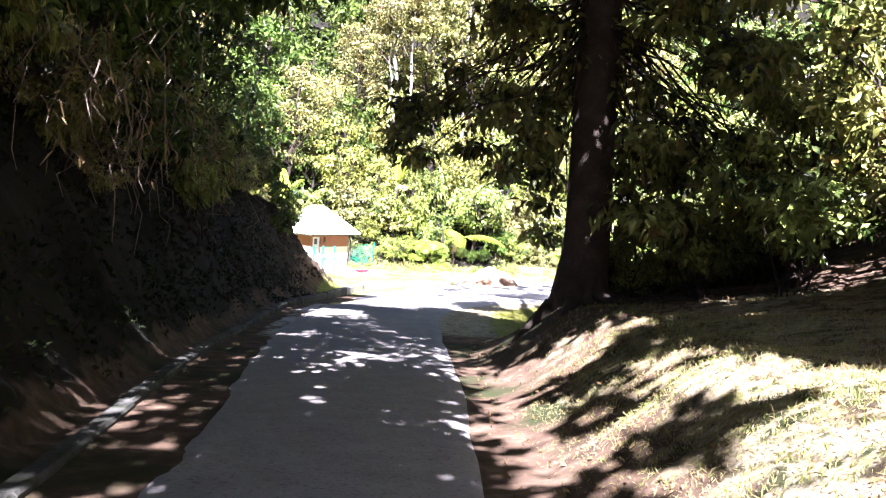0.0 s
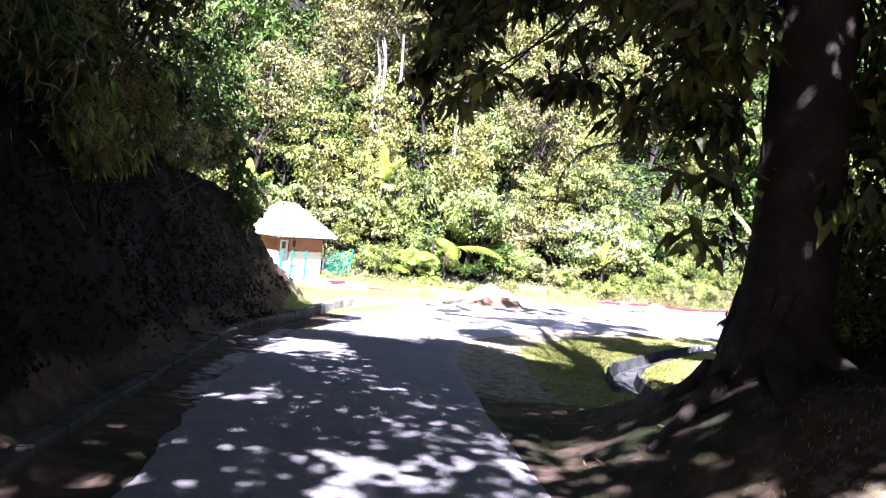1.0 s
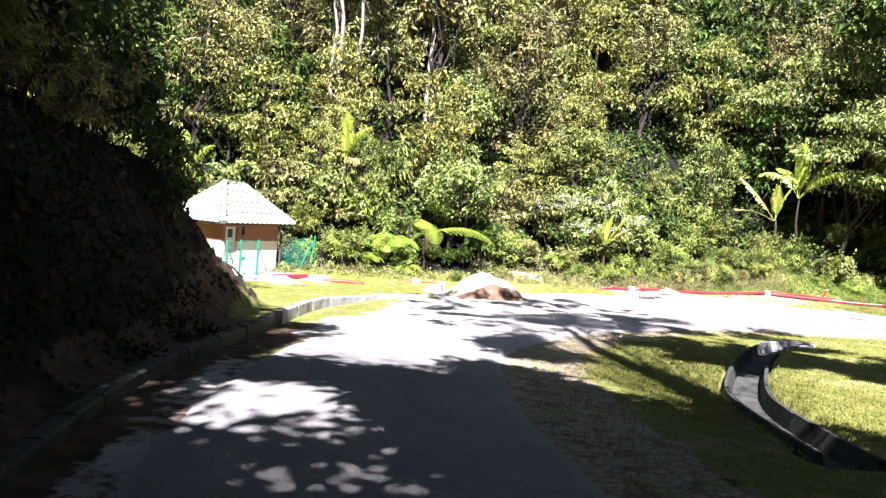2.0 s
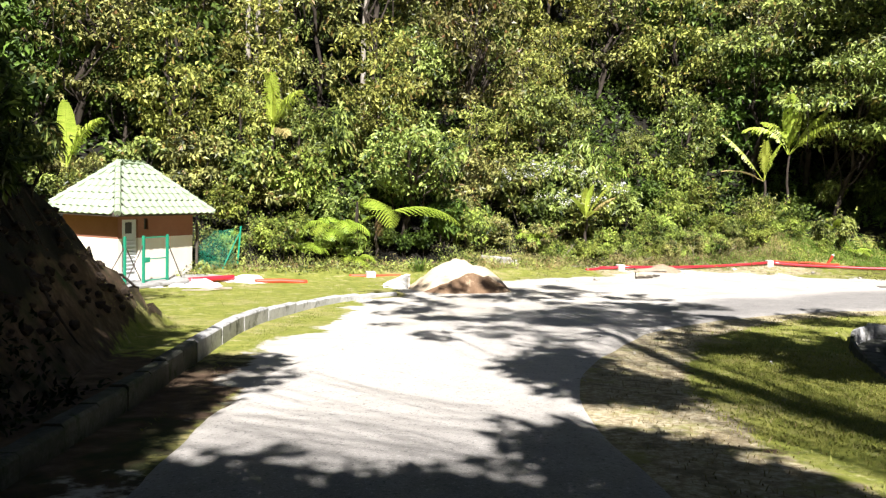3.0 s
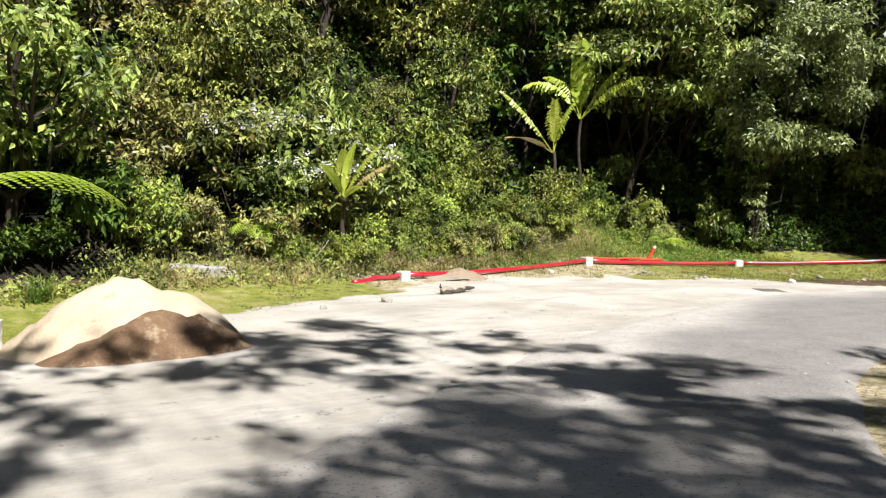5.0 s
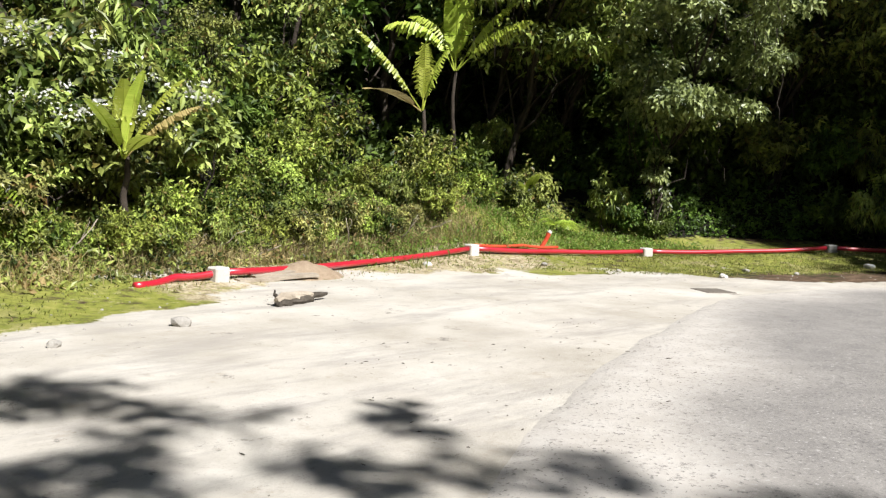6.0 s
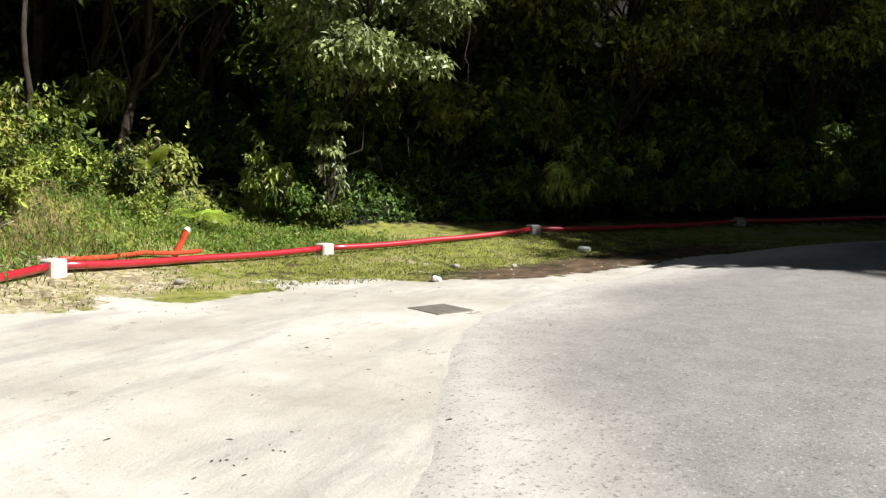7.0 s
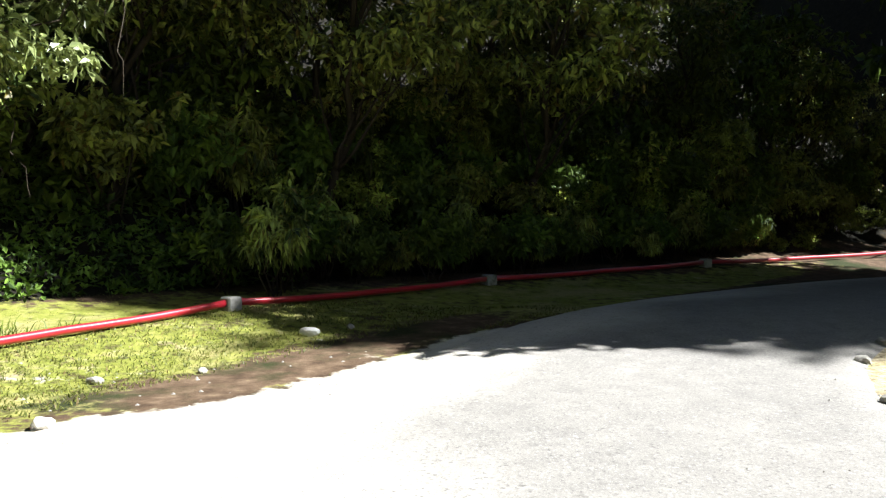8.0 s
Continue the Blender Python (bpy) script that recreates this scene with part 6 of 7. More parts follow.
def plant_lane():
    rng = np.random.default_rng(8)
    shade_tree(-7.0, -3.5, 12, 311, 11000, ((35, (-3.4, 0.2), (-2, 13), (8.5, 13), (0.7, 1.05)), (66, (-8.5, -2.6), (-2, 14), (8, 13), (0.8, 1.25))), (2, 0))
    shade_tree(-7.4, 6.5, 12, 312, 28000, ((90, (-9, -4.2), (11, 26), (8, 12.5), (0.8, 1.25)), (40, (-4.5, 1.6), (16.5, 24.3), (8, 12.5), (0.8, 1.2)), (20, (-4.5, 0.0), (10, 16), (8, 12.5), (0.7, 1.05)), (70, (-10.5, -5.2), (22, 38), (8, 12.5), (0.8, 1.3)), (22, (-9, -5.2), (35, 40.5), (8, 13), (0.6, 1.0)), (74, (1.0, 5.6), (14.5, 25), (8, 12.5), (0.8, 1.25)), (16, (0.6, 3.4), (24.5, 26.8), (8, 12.5), (0.6, 0.9))), (2, 0))
    shade_tree(6.4, -6.5, 12, 313, 8000, ((11, (1.8, 8), (10.5, 15), (8, 12), (0.35, 0.65)), (16, (1.2, 6), (6.5, 12), (8, 12), (0.3, 0.5)), (20, (3.2, 9), (9, 15), (8, 13), (0.5, 0.95)), (7, (3.4, 6.5), (7, 10), (8, 12), (0.5, 0.8)), (9, (-1.4, 0.6), (6.4, 8.9), (8, 10), (0.35, 0.55)), (9, (-0.8, 0.9), (3.2, 6.8), (8, 12), (0.5, 0.8))), (-1, 0))
    shade_tree(12.5, 22.5, 13, 315, 7000, ((28, (5.6, 9.5), (33.6, 37.2), (9.5, 13), (0.35, 0.75)), (16, (8.6, 13), (31.5, 36.5), (9.5, 13), (0.5, 0.9))), (-1, 0))
    # added shade trees, mostly unseen, over the lane and before the farther arm of the road
    a = tall_shade_tree(301, 14.0, 4.2, 5.5, 2600, (0.42, 0.2))
    a.matrix_basis = put(a, -7.6, -4.0, -0.2, 0)
    for x, y, t, s in ((-8.2, 4, 80, 1.0), (-9.0, 12, 200, 1.0), (-8.8, 16.5, 30, 0.95), (-8.6, 20.5, 310, 1.0), (-9.4, 25, 20, 0.95), (-10.2, 30, 120, 0.9), (12.0, -7, 60, 1.0), (10.6, 9.5, 250, 1.0), (-0.8, -15, 30, 1.05),
                       (-6.5, -14, 30, 1.05), (9.5, -19, 30, 1.05), (14, 12, 100, 1.1), (15.5, 22, 10, 1.0), (16, 4, 10, 1.1)):
        copy_thing(a, put(a, x, y, -0.2, t, s))
    b = tall_shade_tree(302, 25.0, 5.5, 5.0, 7000, (0.68, 0.34))
    b.matrix_basis = put(b, 42.0, 29.0, -0.2, 0, 1.2)
    # two more unseen trees, added to shade the farther road and the hollow
    shade_tree(34.5, 31.0, 13, 314, 16000, ((120, (29.4, 37.5), (40.5, 48.9), (6, 13), (0.7, 1.2)), (30, (31.8, 38), (48.5, 52.5), (9, 14), (0.7, 1.1))), (0, -1))
    shade_tree(38.0, 33.5, 20, 316, 14000, ((80, (33.4, 40), (52.5, 62), (14, 20), (0.9, 1.4)),), (0, 1))
    for x, y, t, s in ((36.6, 24.0, 40, 0.95), (36.6, 20.5, 90, 1.3), (48.5, 25.0, 190, 1.4), (34.0, 12, 280, 1.4), (54, 14, 40, 1.3), (56, 24, 130, 1.35)):
        copy_thing(b, put(b, x, y, -0.2, t, s / 1.2))
    # overgrown cut bank
    for y in np.arange(-1, 38, 1.5):
        for off, kinds, lo, hi in ((1.5, (2, 11, 3, 2), 0.55, 0.85), (2.6, (2, 11, 0, 3), 0.7, 1.05), (4.3, (2, 7, 11, 3), 0.65, 0.95)):
            if (y > 36 and off < 4) or (y > 24 and off < 2):
                continue
            x = float(kerb_x(y)) - off - rng.uniform(0.2, 0.9) - (0.8 if y > 30 else 0)
            if rng.uniform() < 0.82:
                STOCK.plant(kinds[int(rng.integers(0, 4))], x, y + rng.uniform(-0.5, 0.5), -0.15, rng.uniform(0, 360), rng.uniform(lo, hi) * (0.8 if off > 5 else 1), (rng.uniform(-10, 10), rng.uniform(0, 18)))
    for x, y, k, s in ((-7.4, 36.2, 2, 0.6), (-7.2, 37.6, 11, 0.5), (-8.0, 38.6, 2, 0.6), (-6.9, 35.0, 2, 0.5)):
        STOCK.plant(k, x, y, -0.1, 50 * y, s, (0, 8))
    # thicket on the mound
    for x, y, k, s in ((4.9, 15.5, 0, 0.7), (5.6, 13.0, 2, 0.85), (6.4, 10.5, 3, 0.95), (5.2, 17.6, 3, 0.8), (6.6, 15.2, 6, 0.7), (7.4, 12.4, 9, 0.75), (6.2, 8.2, 0, 0.7), (7.8, 8.6, 6, 0.7), (7.0, 17.5, 0, 1.0), (8.6, 15.0, 9, 0.8),
                       (8.8, 18.5, 2, 1.0), (9.8, 11.5, 8, 0.9), (10.5, 16.0, 6, 0.9), (7.6, 5.2, 3, 0.9), (9.6, 6.5, 7, 0.8), (11.5, 19.5, 0, 1.1), (6.2, 19.6, 5, 1.0), (12.5, 13, 9, 1.0), (4.2, 18.4, 5, 0.8), (10.8, 21.2, 3, 0.9),
                       (4.0, 16.9, 11, 0.55), (3.5, 17.8, 2, 0.5), (12.8, 17.5, 8, 1.0), (4.6, 17.2, 2, 0.4), (5.6, 18.6, 11, 0.42), (6.6, 18.4, 2, 0.45), (7.6, 18.8, 2, 0.45), (8.4, 19.4, 11, 0.42), (9.4, 19.6, 2, 0.5), (5.0, 19.2, 2, 0.36), (10.4, 19.8, 2, 0.5), (6.0, 16.6, 2, 0.42), (9.0, 13.2, 0, 1.2), (8.0, 20.3, 11, 0.8)):
        STOCK.plant({2: 0, 11: 9}.get(k, k) if y < 17.3 else k, x, y, -0.1, 71 * x + 13 * y, s * (0.5 if k == 11 and y < 17.3 else 1.0), (rng.uniform(-6, 6), rng.uniform(-6, 6)))
    for i in range(14):
        STOCK.plant(2, 4.2 + 0.65 * i, 18.9 + rng.uniform(-0.4, 0.4), -0.35, rng.uniform(0, 360), rng.uniform(0.42, 0.55))
    for i in range(13):
        STOCK.plant((2, 7, 2, 11)[i % 4], 4.6 + 0.85 * i, 20.4 + rng.uniform(-0.6, 0.8), -0.25, rng.uniform(0, 360), rng.uniform(0.6, 0.85) * (0.6 if i % 4 == 1 else 1.0))


def slender_tree():
    """A thin tall tree at the edge of the lawn."""
    p = forest_tree(151, 25.0, 1.8, 21.5, 1500, (0.34, 0.16), LEAF_DEEP, "slender tall tree at the edge of the lawn", BARK, trunk_r=0.15, n=22, r=0.6, limbs=6, limb_r=0.3, wander=0.006)
    p.matrix_basis = put(p, 3.55, 18.8, -0.1)


def drooping_bough():
    """Long-leaved bough that hangs beside the old tree."""
    rng = np.random.default_rng(33)
    x, y = 1.9, 18.4
    root = thing("hanging_bough", Matrix.Translation((x, y, 2.6)), "drooping bough with long feathered leaves beside the old tree", "bough")
    stem = bent((0.5, -0.3, 2.4), (0.0, 0.0, -0.4), rng, 8, 0.03)
    v, f = tube_arrays(stem, np.linspace(0.05, 0.015, 8), 6)
    sheet("stem", v, f, BARK, root, smooth=True)
    for i in range(9):
        a = rng.uniform(0, 360)
        v, f = frond_arrays(math.radians(a), rng.uniform(-0.3, 0.7), rng.uniform(1.2, 2.0), rng, 2.0, 16, 0.2)
        sheet("frond", v + stem[2 + i % 6], f, LEAF_DEEP, root)


def hollow_shade_trees():
    """Tall trees added on the hillside; their unseen crowns shade the dark hollow beyond the bend."""
    line = rounded(FOREST)
    acc = np.concatenate([[0], np.cumsum(np.hypot(*np.diff(line, axis=0).T))])
    s0 = float(np.interp(27.0, line[:, 0], acc))
    for i in range(6):
        rng = np.random.default_rng(400 + i)
        x, y = off_line(line, s0 + 2.0 + 5.2 * i, 8.5)
        b = np.array([x, y, float(land(x, y))])
        root = thing("tree", Matrix.Translation(b), "tall tree with its crown out of view, added to shade the hollow", "tree", "trees of the wood")
        clumps = []
        for _ in range(46 if i < 3 else 64):
            cx, cy = off_line(line, s0 + 2.0 + 5.2 * i + rng.uniform(-3.4, 3.4), rng.uniform((-2.4, -2.4, -3.0, -7.0, -7.0, -7.0)[i], 6.0))
            clumps.append((cx - x, cy - y, rng.uniform(13.0, 18.0) - b[2], rng.uniform(0.9, 1.5)))
        tr = bent((0, 0, -0.5), np.mean(clumps, 0)[:3] * np.array([0.7, 0.7, 1.0]), rng, 9, 0.02)
        stems = [tube_arrays(tr, np.linspace(0.34, 0.1, 9), 8)]
        for c in clumps:
            stems.append(tube_arrays(bent(tr[int(rng.integers(5, 9))], c[:3], rng, 5, 0.06), np.linspace(0.06, 0.015, 5), 4))
        v, f = joined(stems)
        sheet("trunk", v, f, BARK, root, smooth=True)
        c, out = crown_points(5200, clumps, rng)
        v, f = leaf_arrays(c, out, 0.6, 0.32, 0.4, rng)
        sheet("crown", v, f, LEAF_DEEP, root)


def hanging_roots():
    """Dry roots and vines hanging from the lip of the cut bank."""
    rng = np.random.default_rng(9)
    for y0, n in ((10.6, 16), (12.4, 12), (16.5, 8), (21, 8)):
        x0 = float(kerb_x(y0)) - 0.3
        root = thing("vine_curtain", Matrix.Translation((x0, y0, float(land(x0 - 1.5, y0)) + 1.5)), "dry roots and vines hanging from the overgrown bank", "vines", "hanging vines")
        pieces = []
        for _ in range(n):
            p = np.array([rng.uniform(-1.2, 0.5), rng.uniform(-0.9, 0.9), rng.uniform(0.2, 1.6)])
            e = p + np.array([rng.normal(0, 0.2), rng.normal(0, 0.2), -rng.uniform(0.7, 2.0)])
            pieces.append(tube_arrays(bent(p, e, rng, 7, 0.09), np.linspace(0.011, 0.005, 7), 4))
        v, f = joined(pieces)
        sheet("root_tangle", v, f, LIANA, root)
        c = np.stack([rng.uniform(-1.3, 0.4, 90), rng.uniform(-0.9, 0.9, 90), rng.uniform(-0.6, 1.8, 90)], 1)
        v, f = leaf_arrays(c, np.tile(np.array([[0.2, 0, -0.8]]), (90, 1)), 0.2, 0.03, 0.8, rng)
        sheet("dry_foliage", v, f, LEAF_DEAD, root)


def bank_roots():
    """Bare crooked roots and clods on the worn end of the cut bank."""
    rng = np.random.default_rng(19)
    for i in range(14):
        y = 32.6 + 0.55 * i + rng.uniform(-0.2, 0.2)
        x = float(kerb_x(y)) - np.interp(y, [32, 38, 44], [1.2, 1.8, 2.0]) - rng.uniform(0.7, 1.9)
        path = []
        a = rng.uniform(-0.9, 0.9)
        for k in range(7):
            path.append((x, y, float(land(x, y)) + 0.01))
            a += rng.normal(0, 0.55)
            x, y = x + 0.14 * math.cos(a), y + 0.14 * math.sin(a)
        p0 = np.array(path[0])
        v, f = tube_arrays(np.array(path) - p0, np.linspace(rng.uniform(0.03, 0.06), 0.012, 7), 6)
        root = thing("tree_root", Matrix.Translation(p0), "bare brown tree root on the worn earth bank", "tree root", "roots on the bank")
        sheet("root", v, f, BARK, root, smooth=True)
    bm = bmesh.new()
    bmesh.ops.create_icosphere(bm, subdivisions=1, radius=1.0)
    base = np.array([v.co[:] for v in bm.verts])
    face = [tuple(v.index for v in p.verts) for p in bm.faces]
    bm.free()
    pieces = []
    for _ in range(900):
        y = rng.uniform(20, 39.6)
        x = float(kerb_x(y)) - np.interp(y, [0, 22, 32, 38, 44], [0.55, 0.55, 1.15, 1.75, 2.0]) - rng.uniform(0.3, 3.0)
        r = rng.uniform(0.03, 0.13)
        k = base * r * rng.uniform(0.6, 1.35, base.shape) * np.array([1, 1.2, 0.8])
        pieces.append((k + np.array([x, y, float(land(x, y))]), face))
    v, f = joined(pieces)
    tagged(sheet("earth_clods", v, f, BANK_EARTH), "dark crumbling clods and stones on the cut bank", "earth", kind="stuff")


def dry_sticks():
    rng = np.random.default_rng(23)
    for x, y in ((13.2, 58.1), (16.4, 58.6), (17.6, 58.8), (18.1, 58.7), (14.8, 58.5), (19.3, 59.0), (11.8, 58.0), (9.3, 57.6), (15.6, 58.9), (6.2, 56.6), (12.6, 58.6)):
        L, a, e = rng.uniform(0.6, 1.3), rng.uniform(-2.6, -0.4), rng.uniform(0.3, 1.0)
        d = np.array([math.cos(a) * math.cos(e), math.sin(a) * math.cos(e), math.sin(e)])
        root = thing("dry_stick", Matrix.Translation(at(x, y, -0.03)), "bleached dry stick leaning in the straw", "stick", "dry sticks")
        p = bent((0, 0, 0), d * L, rng, 6, 0.03)
        v, f = joined([tube_arrays(p, np.linspace(0.022, 0.009, 6), 5), tube_arrays(bent(p[3], p[3] + d * 0.3 * L + rng.normal(0, 0.12, 3), rng, 4, 0.04), np.linspace(0.012, 0.005, 4), 4)])
        sheet("branch", v, f, GREY_WOOD, root, smooth=True)


def blades(name, label, n, region, h, mat, seed, lean=0.5, width=0.012):
    """Grass: single bent blades rooted in the ground, kept where region(x, y) > chance."""
    rng = np.random.default_rng(seed)
    x0, x1, y0, y1, keep = region
    x, y = rng.uniform(x0, x1, n), rng.uniform(y0, y1, n)
    k = keep(x, y)
    ok = (k > 0.06) & (k + 0.8 * wobble(x, y, 1.1, seed) > rng.uniform(0.1, 1, n))
    x, y = x[ok], y[ok]
    m = len(x)
    z = land(x, y)
    hh = h * rng.uniform(0.5, 1.3, m)
    a = rng.uniform(0, 2 * np.pi, m)
    dx, dy = np.cos(a), np.sin(a)
    le = lean * hh * rng.uniform(0.3, 1.2, m)
    w = width * rng.uniform(0.7, 1.4, m)
    rows = []
    for k, (fw, up, ww) in enumerate(((0.0, -0.1, 1.0), (0.35, 0.62, 0.7), (1.0, 1.0, 0.0))):
        cx, cy, cz = x + dx * le * fw, y + dy * le * fw, z + hh * up
        rows += [np.stack([cx - dy * w * ww, cy + dx * w * ww, cz], 1), np.stack([cx + dy * w * ww, cy - dx * w * ww, cz], 1)][: 2 if ww else 1]
    v = np.stack(rows, 1).reshape(-1, 3)
    i = np.arange(m)[:, None] * 5
    f = np.concatenate([i + np.array([[0, 1, 3]]), i + np.array([[0, 3, 2]]), i + np.array([[2, 3, 4]])])
    ob = sheet(name, v, f, mat)
    return tagged(ob, label, "grass", kind="stuff")


def plant_grass():
    right, north, wood = rounded(LANE_RIGHT), rounded(GRIT_NORTH), rounded(FOREST)
    island = lambda x, y: step(0.0, 1.0, (-beside(x, y, right) - np.interp(y, [34, 39], [0.9, 0.4])) / np.interp(y, [34, 39], [2.6, 0.9])) * step(18, 22, y) * (np.abs(beside(x, y, DRAIN)) > 0.5)
    verge = lambda x, y: step(-0.3, 0.7, beside(x, y, north)) * step(3.0, 1.0, beside(x, y, wood)) * (np.abs(beside(x, y, np.array([(25.6, 52.4), (28.5, 50.6), (33, 47.6)]))) > 0.75)
    kerbside = lambda x, y: 0.8 * step(0.25, 0.6, x - kerb_x(y)) * step(-0.1, 0.5, beside(x, y, north)) * step(28, 32, y)
    tall = lambda x, y: step(-2.4, -0.6, beside(x, y, wood)) * step(2.5, 1.0, beside(x, y, wood)) * (1 - (x > 0.4) * (x < 3.6) * (y > 54.7)) * step(28.0, 26.0, x)
    bank = lambda x, y: step(-3.6, -2.2, beside(x, y, wood)) * step(1.5, 0, beside(x, y, wood)) * (x > 17) * step(30.5, 28.5, x)
    hem = lambda x, y: 0.75 * step(1.3, 2.2, x) * step(4.6, 3.4, x) * step(18, 12, y)
    blades("grass", "short sunlit turf on the island lawn", 50000, (0, 17, 19, 46, island), 0.04, TURF_BLADE, 51, 1.6, 0.010)
    blades("grass", "short turf round the pump house and verge", 70000, (-10, 33, 38, 60, verge), 0.020, TURF_BLADE, 52, 2.0, 0.007)
    blades("grass", "thin turf strip beside the kerb", 40000, (-5, 1, 26, 47, kerbside), 0.020, TURF_BLADE, 53, 2.0, 0.007)
    blades("tall_grass", "tall dry grass at the foot of the bushes", 18000, (5, 23, 52, 63, tall), 0.36, STRAW, 54, 0.9, 0.005)
    blades("tall_grass", "rank green grass at the foot of the bushes", 22000, (-12, 36, 48, 63, tall), 0.3, GRASS_BLADE, 55, 0.9, 0.007)
    blades("tall_grass", "thick green grass on the bank behind the pipe", 42000, (17, 36, 48, 63, bank), 0.20, RICH_GRASS, 56, 1.3, 0.010)
    ragged = lambda x, y: 0.85 * step(-0.5, 0.5, beside(x, y, north) + 0.9 * wobble(x, y, 0.8, 71)) * step(0.9, -0.2, beside(x, y, PIPE)) * np.interp(x, [21, 23.5], [0.35, 1.0]) * (np.abs(beside(x, y, np.array([(25.6, 52.4), (28.5, 50.6), (33, 47.6)]))) > 0.6) * (x > 6)
    blades("grass", "ragged green grass along the gravel edge", 100000, (6, 34, 46, 59, ragged), 0.05, VERGE_BLADE, 72, 2.0, 0.009)
    fringe = lambda x, y: 0.8 * step(0.05, 0.3, -beside(x, y, right)) * step(2.2, 0.9, -beside(x, y, right)) * step(20, 24, y)
    blades("dry_grass", "bleached dry grass along the edge of the lane", 50000, (0, 24, 22, 46, fringe), 0.045, STRAW, 74, 2.0, 0.006)
    near = lambda x, y: island(x, y) * step(8, 6, x)
    blades("grass", "close lawn beside the lane", 80000, (1.0, 8, 25, 37, near), 0.04, TURF_BLADE, 73, 1.6, 0.007)
    strip = lambda x, y: step(0.2, 0.5, beside(x, y, PIPE)) * step(2.0, 1.2, beside(x, y, PIPE)) * step(22.5, 20.5, x)
    blades("tall_grass", "bleached straw behind the red pipe", 9000, (10.4, 23, 56, 60, strip), 0.42, STRAW, 59, 1.0, 0.006)
    blades("dry_grass", "straggling dry grass on the mound", 26000, (1, 7, 2, 18, lambda x, y: 0.9 * hem(x - 0.9, y)), 0.05, STRAW, 58, 1.0, 0.003)
    blades("grass", "straggling grass on the mound", 26000, (1, 5, 2, 18, hem), 0.045, GRASS_BLADE, 57, 1.3, 0.0035)


def low_weeds(label, n, region, size, tall, mat, seed, narrow=0.5):
    """Low broad-leaved weeds: loose leaves in small tufts, close over the ground."""
    rng = np.random.default_rng(seed)
    x0, x1, y0, y1, keep = region
    tx, ty = rng.uniform(x0, x1, n // 9), rng.uniform(y0, y1, n // 9)
    k = keep(tx, ty)
    ok = (k > 0.15) & (k + 0.7 * wobble(tx, ty, 1.4, seed) > rng.uniform(0.15, 1, len(tx)))
    tx, ty = np.repeat(tx[ok], 9), np.repeat(ty[ok], 9)
    th = np.repeat(tall * rng.uniform(0.2, 1.2, ok.sum()), 9)
    m = len(tx)
    x, y = tx + rng.normal(0, 0.10, m), ty + rng.normal(0, 0.10, m)
    c = np.stack([x, y, land(x, y) + th * rng.uniform(0.1, 1, m)], 1)
    out = np.stack([rng.normal(0, 0.6, m), rng.normal(0, 0.6, m) - 0.2, np.full(m, 0.5)], 1)
    v, f = leaf_arrays(c, unit(out), size, size * narrow, 0.1, rng)
    return tagged(sheet("low_weeds", v, f, mat), label, "weeds", kind="stuff")


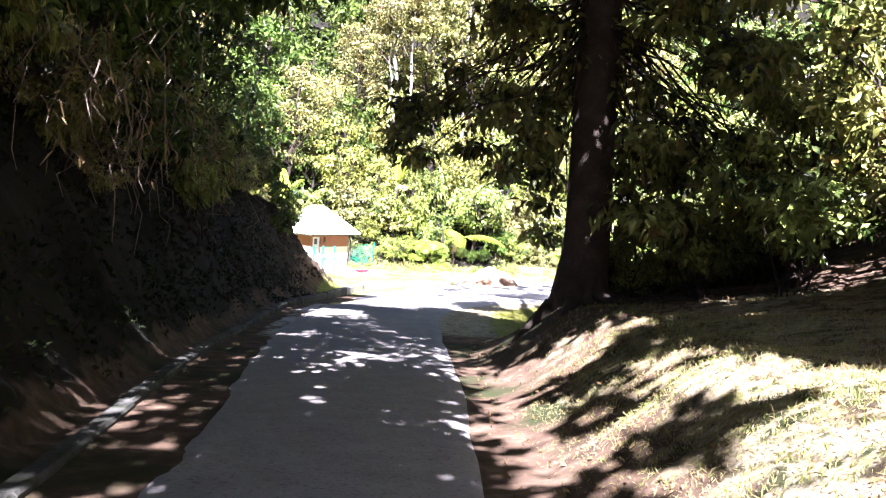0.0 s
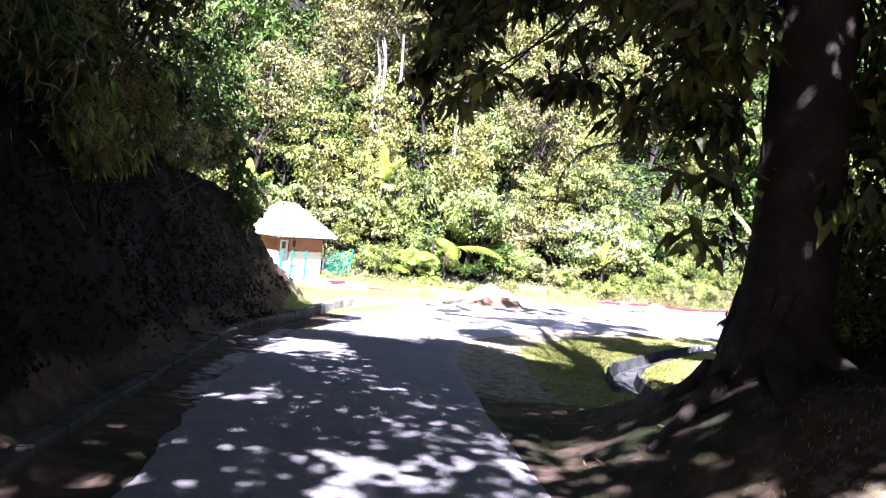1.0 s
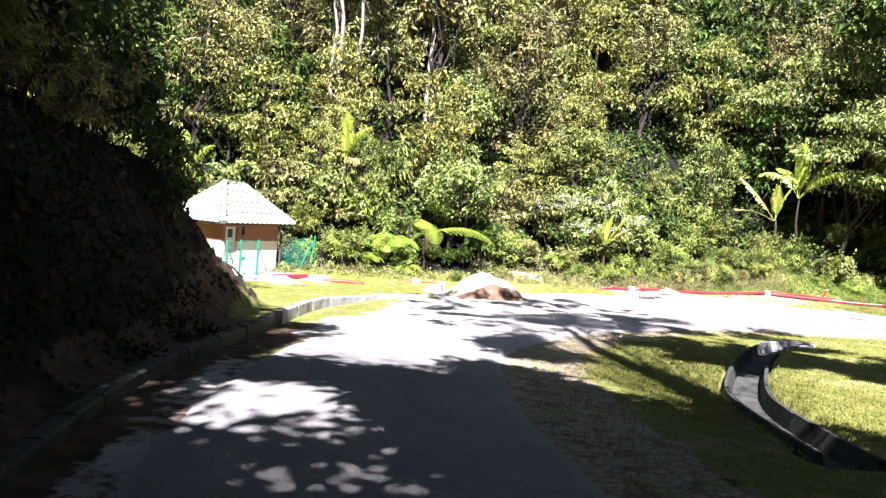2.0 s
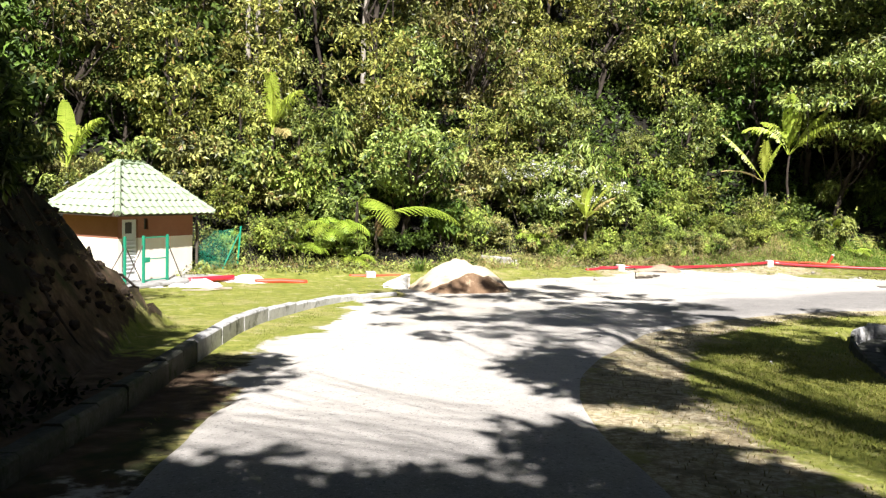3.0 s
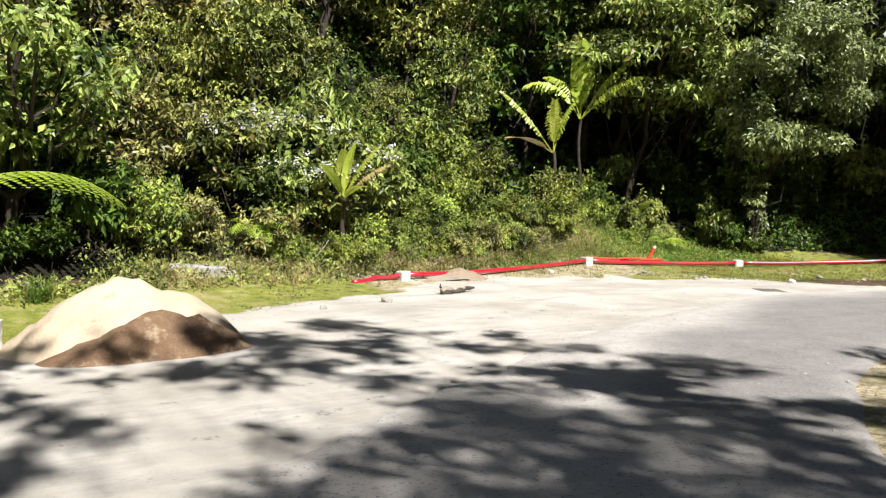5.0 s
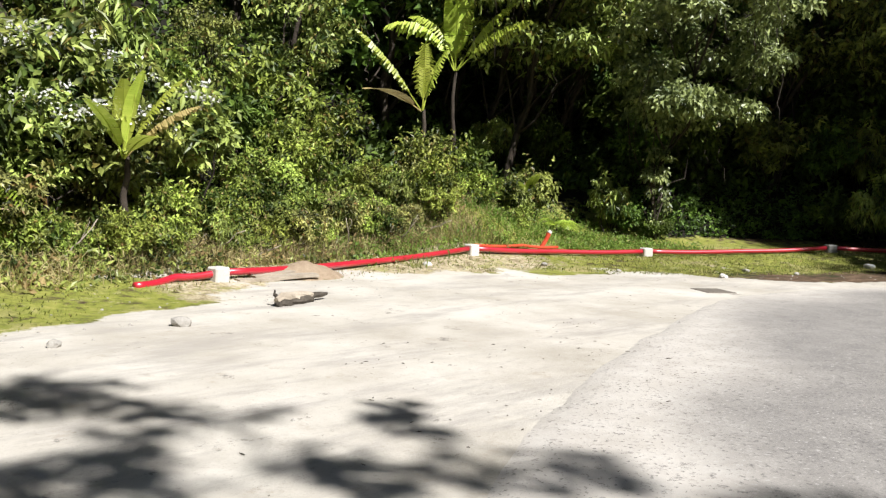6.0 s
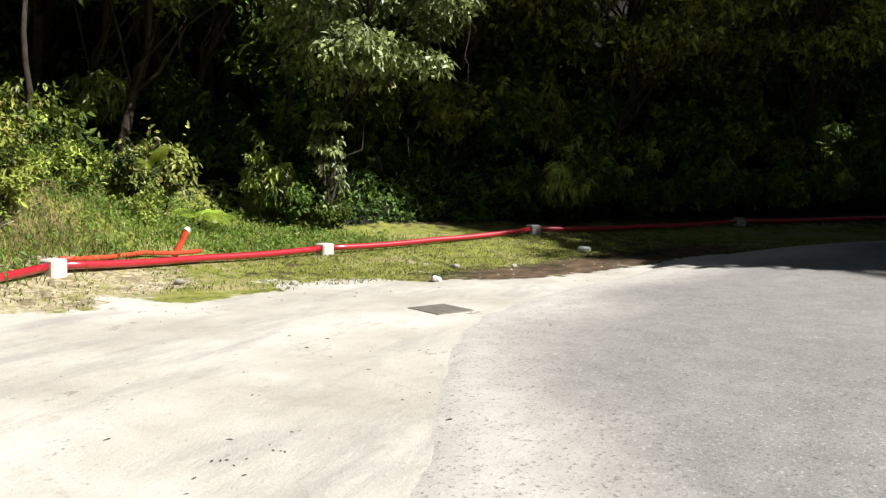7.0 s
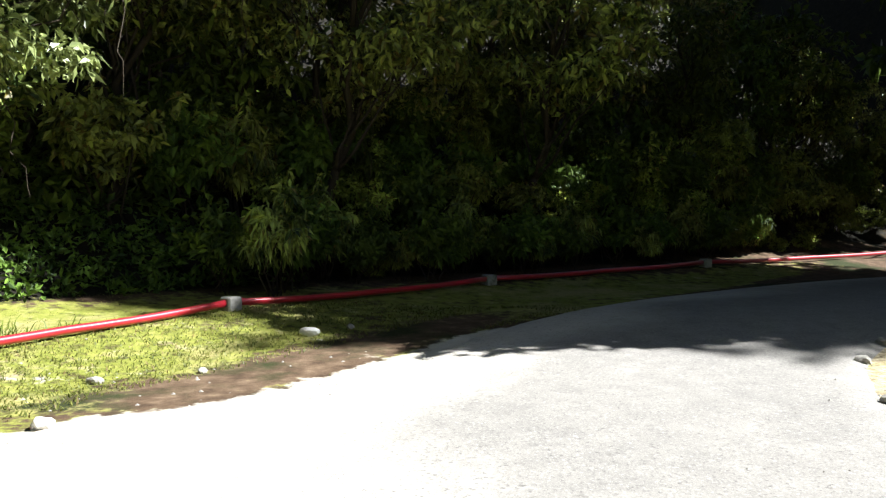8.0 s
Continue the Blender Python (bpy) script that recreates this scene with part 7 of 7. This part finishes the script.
def plant_weeds():
    wood = rounded(FOREST)
    north = rounded(GRIT_NORTH)
    foot = lambda x, y: step(-2.6, -1.2, beside(x, y, wood)) * step(4.5, 3.2, beside(x, y, wood)) * step(0.3, 1.0, beside(x, y, north)) * (1 - step(1.5, 1.1, np.abs(x - 2.1)) * step(-1.2, -0.6, beside(x, y, wood)))
    bank = lambda x, y: step(-3.2, -2.2, beside(x, y, wood)) * step(2.2, 1.0, beside(x, y, wood)) * step(0.3, 1.0, beside(x, y, north)) * step(30.5, 28.5, x)
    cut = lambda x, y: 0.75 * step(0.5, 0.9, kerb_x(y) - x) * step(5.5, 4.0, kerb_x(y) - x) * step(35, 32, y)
    low_weeds("low leafy weeds at the foot of the bushes", 64000, (-7, 20, 51, 64, foot), 0.13, 0.34, LEAF_MID, 61)
    low_weeds("bright creeping weeds on the bank behind the pipe", 34000, (16, 31.5, 54, 63, bank), 0.12, 0.26, RICH_GRASS, 62)
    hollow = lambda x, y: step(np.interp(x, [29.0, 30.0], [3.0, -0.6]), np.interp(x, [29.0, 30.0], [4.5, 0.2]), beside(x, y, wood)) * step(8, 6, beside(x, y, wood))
    # dark leaf colour chosen so the hollow floor reads as shade
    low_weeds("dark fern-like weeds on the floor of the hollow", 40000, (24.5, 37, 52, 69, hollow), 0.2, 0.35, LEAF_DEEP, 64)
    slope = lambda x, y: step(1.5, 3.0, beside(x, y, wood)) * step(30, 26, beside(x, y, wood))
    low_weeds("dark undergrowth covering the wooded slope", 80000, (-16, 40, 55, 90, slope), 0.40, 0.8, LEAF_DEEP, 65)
    matted = lambda x, y: 0.95 * step(0.9, 1.9, x) * step(7.2, 5.5, x) * step(14, 10, y)
    low_weeds("matted dry grass on the sunny mound", 70000, (0.9, 7.5, 3, 14, matted), 0.055, 0.04, MATTED, 66, 0.13)
    beyond = lambda x, y: step(24, 28, beside(x, y, wood)) * step(75, 65, beside(x, y, wood))
    low_weeds("distant treetops covering the upper hillside", 30000, (-30, 100, 20, 135, beyond), 1.1, 2.4, LEAF_MID, 67)
    strawy = lambda x, y: step(-2.3, -1.4, beside(x, y, wood)) * step(0.3, -0.4, beside(x, y, wood)) * step(0.4, 1.0, beside(x, y, north)) * np.interp(x, [3.5, 8], [0.3, 1.0])
    low_weeds("withered weeds and straw at the foot of the bushes", 30000, (-6, 22, 51, 61, strawy), 0.2, 0.4, STRAW, 68, 0.12)
    low_weeds("brown dead leaves at the foot of the bushes", 12000, (-6, 22, 51, 61, strawy), 0.13, 0.3, LEAF_DEAD, 69)
    # leaves on the bank use the colour with shade painted in
    low_weeds("moss and creepers on the cut bank, shade put into their colour", 60000, (-11, -2.5, -2, 41, cut), 0.13, 0.14, LEAF_MOSS_SHADE, 63)


def litter():
    rng = np.random.default_rng(10)
    n = 2600
    x, y = rng.uniform(0.7, 8, n), rng.uniform(2, 20, n)
    c = np.stack([x, y, land(x, y) + 0.012], 1)
    v, f = leaf_arrays(c, np.stack([rng.normal(0, 1, n), rng.normal(0, 1, n), np.zeros(n)], 1), 0.075, 0.04, 0.0, rng)
    tagged(sheet("leaf_litter", v, f, LEAF_DEAD), "fallen brown leaves on the mound and verge", "leaf litter", kind="stuff")
    n = 2000
    s = rng.uniform(0, 1, n)
    x, y = rng.uniform(-3, 29, n), rng.uniform(33, 57, n)
    north = rounded(GRIT_NORTH)
    ok = ((np.abs(beside(x, y, north)) < 1.6) & (y > 50)) | (np.abs(beside(x, y, rounded(LANE_RIGHT))) < 0.7) | (s < 0.12)
    x, y = x[ok], y[ok]
    pieces = []
    base = np.array([(1, 0, 0), (0.3, 0.9, 0), (-0.8, 0.5, 0), (-0.6, -0.7, 0), (0.4, -0.9, 0), (0.1, 0.1, 0.7)])
    face = [(0, 1, 5), (1, 2, 5), (2, 3, 5), (3, 4, 5), (4, 0, 5)]
    for px, py in zip(x, y):
        r = rng.uniform(0.010, 0.032)
        pieces.append((base * r * rng.uniform(0.7, 1.3, (6, 3)) + np.array([px, py, float(land(px, py)) + (0.045 if beside(px, py, LANE_LEFT) < 0 else 0.0)]), face))
    v, f = joined(pieces)
    tagged(sheet("gravel_stones", v, f, STONE), "loose pebbles scattered over the pale gravel", "gravel", kind="stuff")
    pieces = []
    for cx, cy, spread, m in ((12.5, 48.6, 0.5, 16), (14.6, 50.2, 0.4, 14), (10.6, 49.8, 0.7, 20), (12.0, 46.8, 0.8, 18), (15.8, 46.4, 0.5, 22), (17.5, 51.8, 1.2, 16), (20.5, 47.2, 0.6, 14), (9.5, 47.4, 0.9, 16), (6.5, 46, 2.5, 24), (16, 49, 4, 40), (22, 47.5, 3, 24), (1, 38, 2.5, 26)):
        for _ in range(m):
            px, py = cx + rng.normal(0, spread), cy + rng.normal(0, spread * 0.6)
            on_lane = beside(px, py, LANE_LEFT) < 0 and beside(px, py, LANE_RIGHT) > 0
            r = rng.uniform(0.006, 0.02)
            a = rng.uniform(0, 2 * np.pi)
            shape = base * r * np.array([rng.uniform(1, 2.6), rng.uniform(0.4, 1), 0.5])
            shape = shape @ np.array([[math.cos(a), math.sin(a), 0], [-math.sin(a), math.cos(a), 0], [0, 0, 1]])
            pieces.append((shape + np.array([px, py, float(land(px, py)) + (0.052 if on_lane else 0.004)]), face))
    v, f = joined(pieces)
    tagged(sheet("bark_chips", v, f, DARK_WOOD), "dark bits of bark and twig trodden into the gravel", "debris", kind="stuff")


plant_wood()
plant_wedge()
plant_specials()
big_tree()
plant_lane()
slender_tree()
drooping_bough()
hollow_shade_trees()
hanging_roots()
bank_roots()
dry_sticks()
plant_grass()
plant_weeds()
litter()
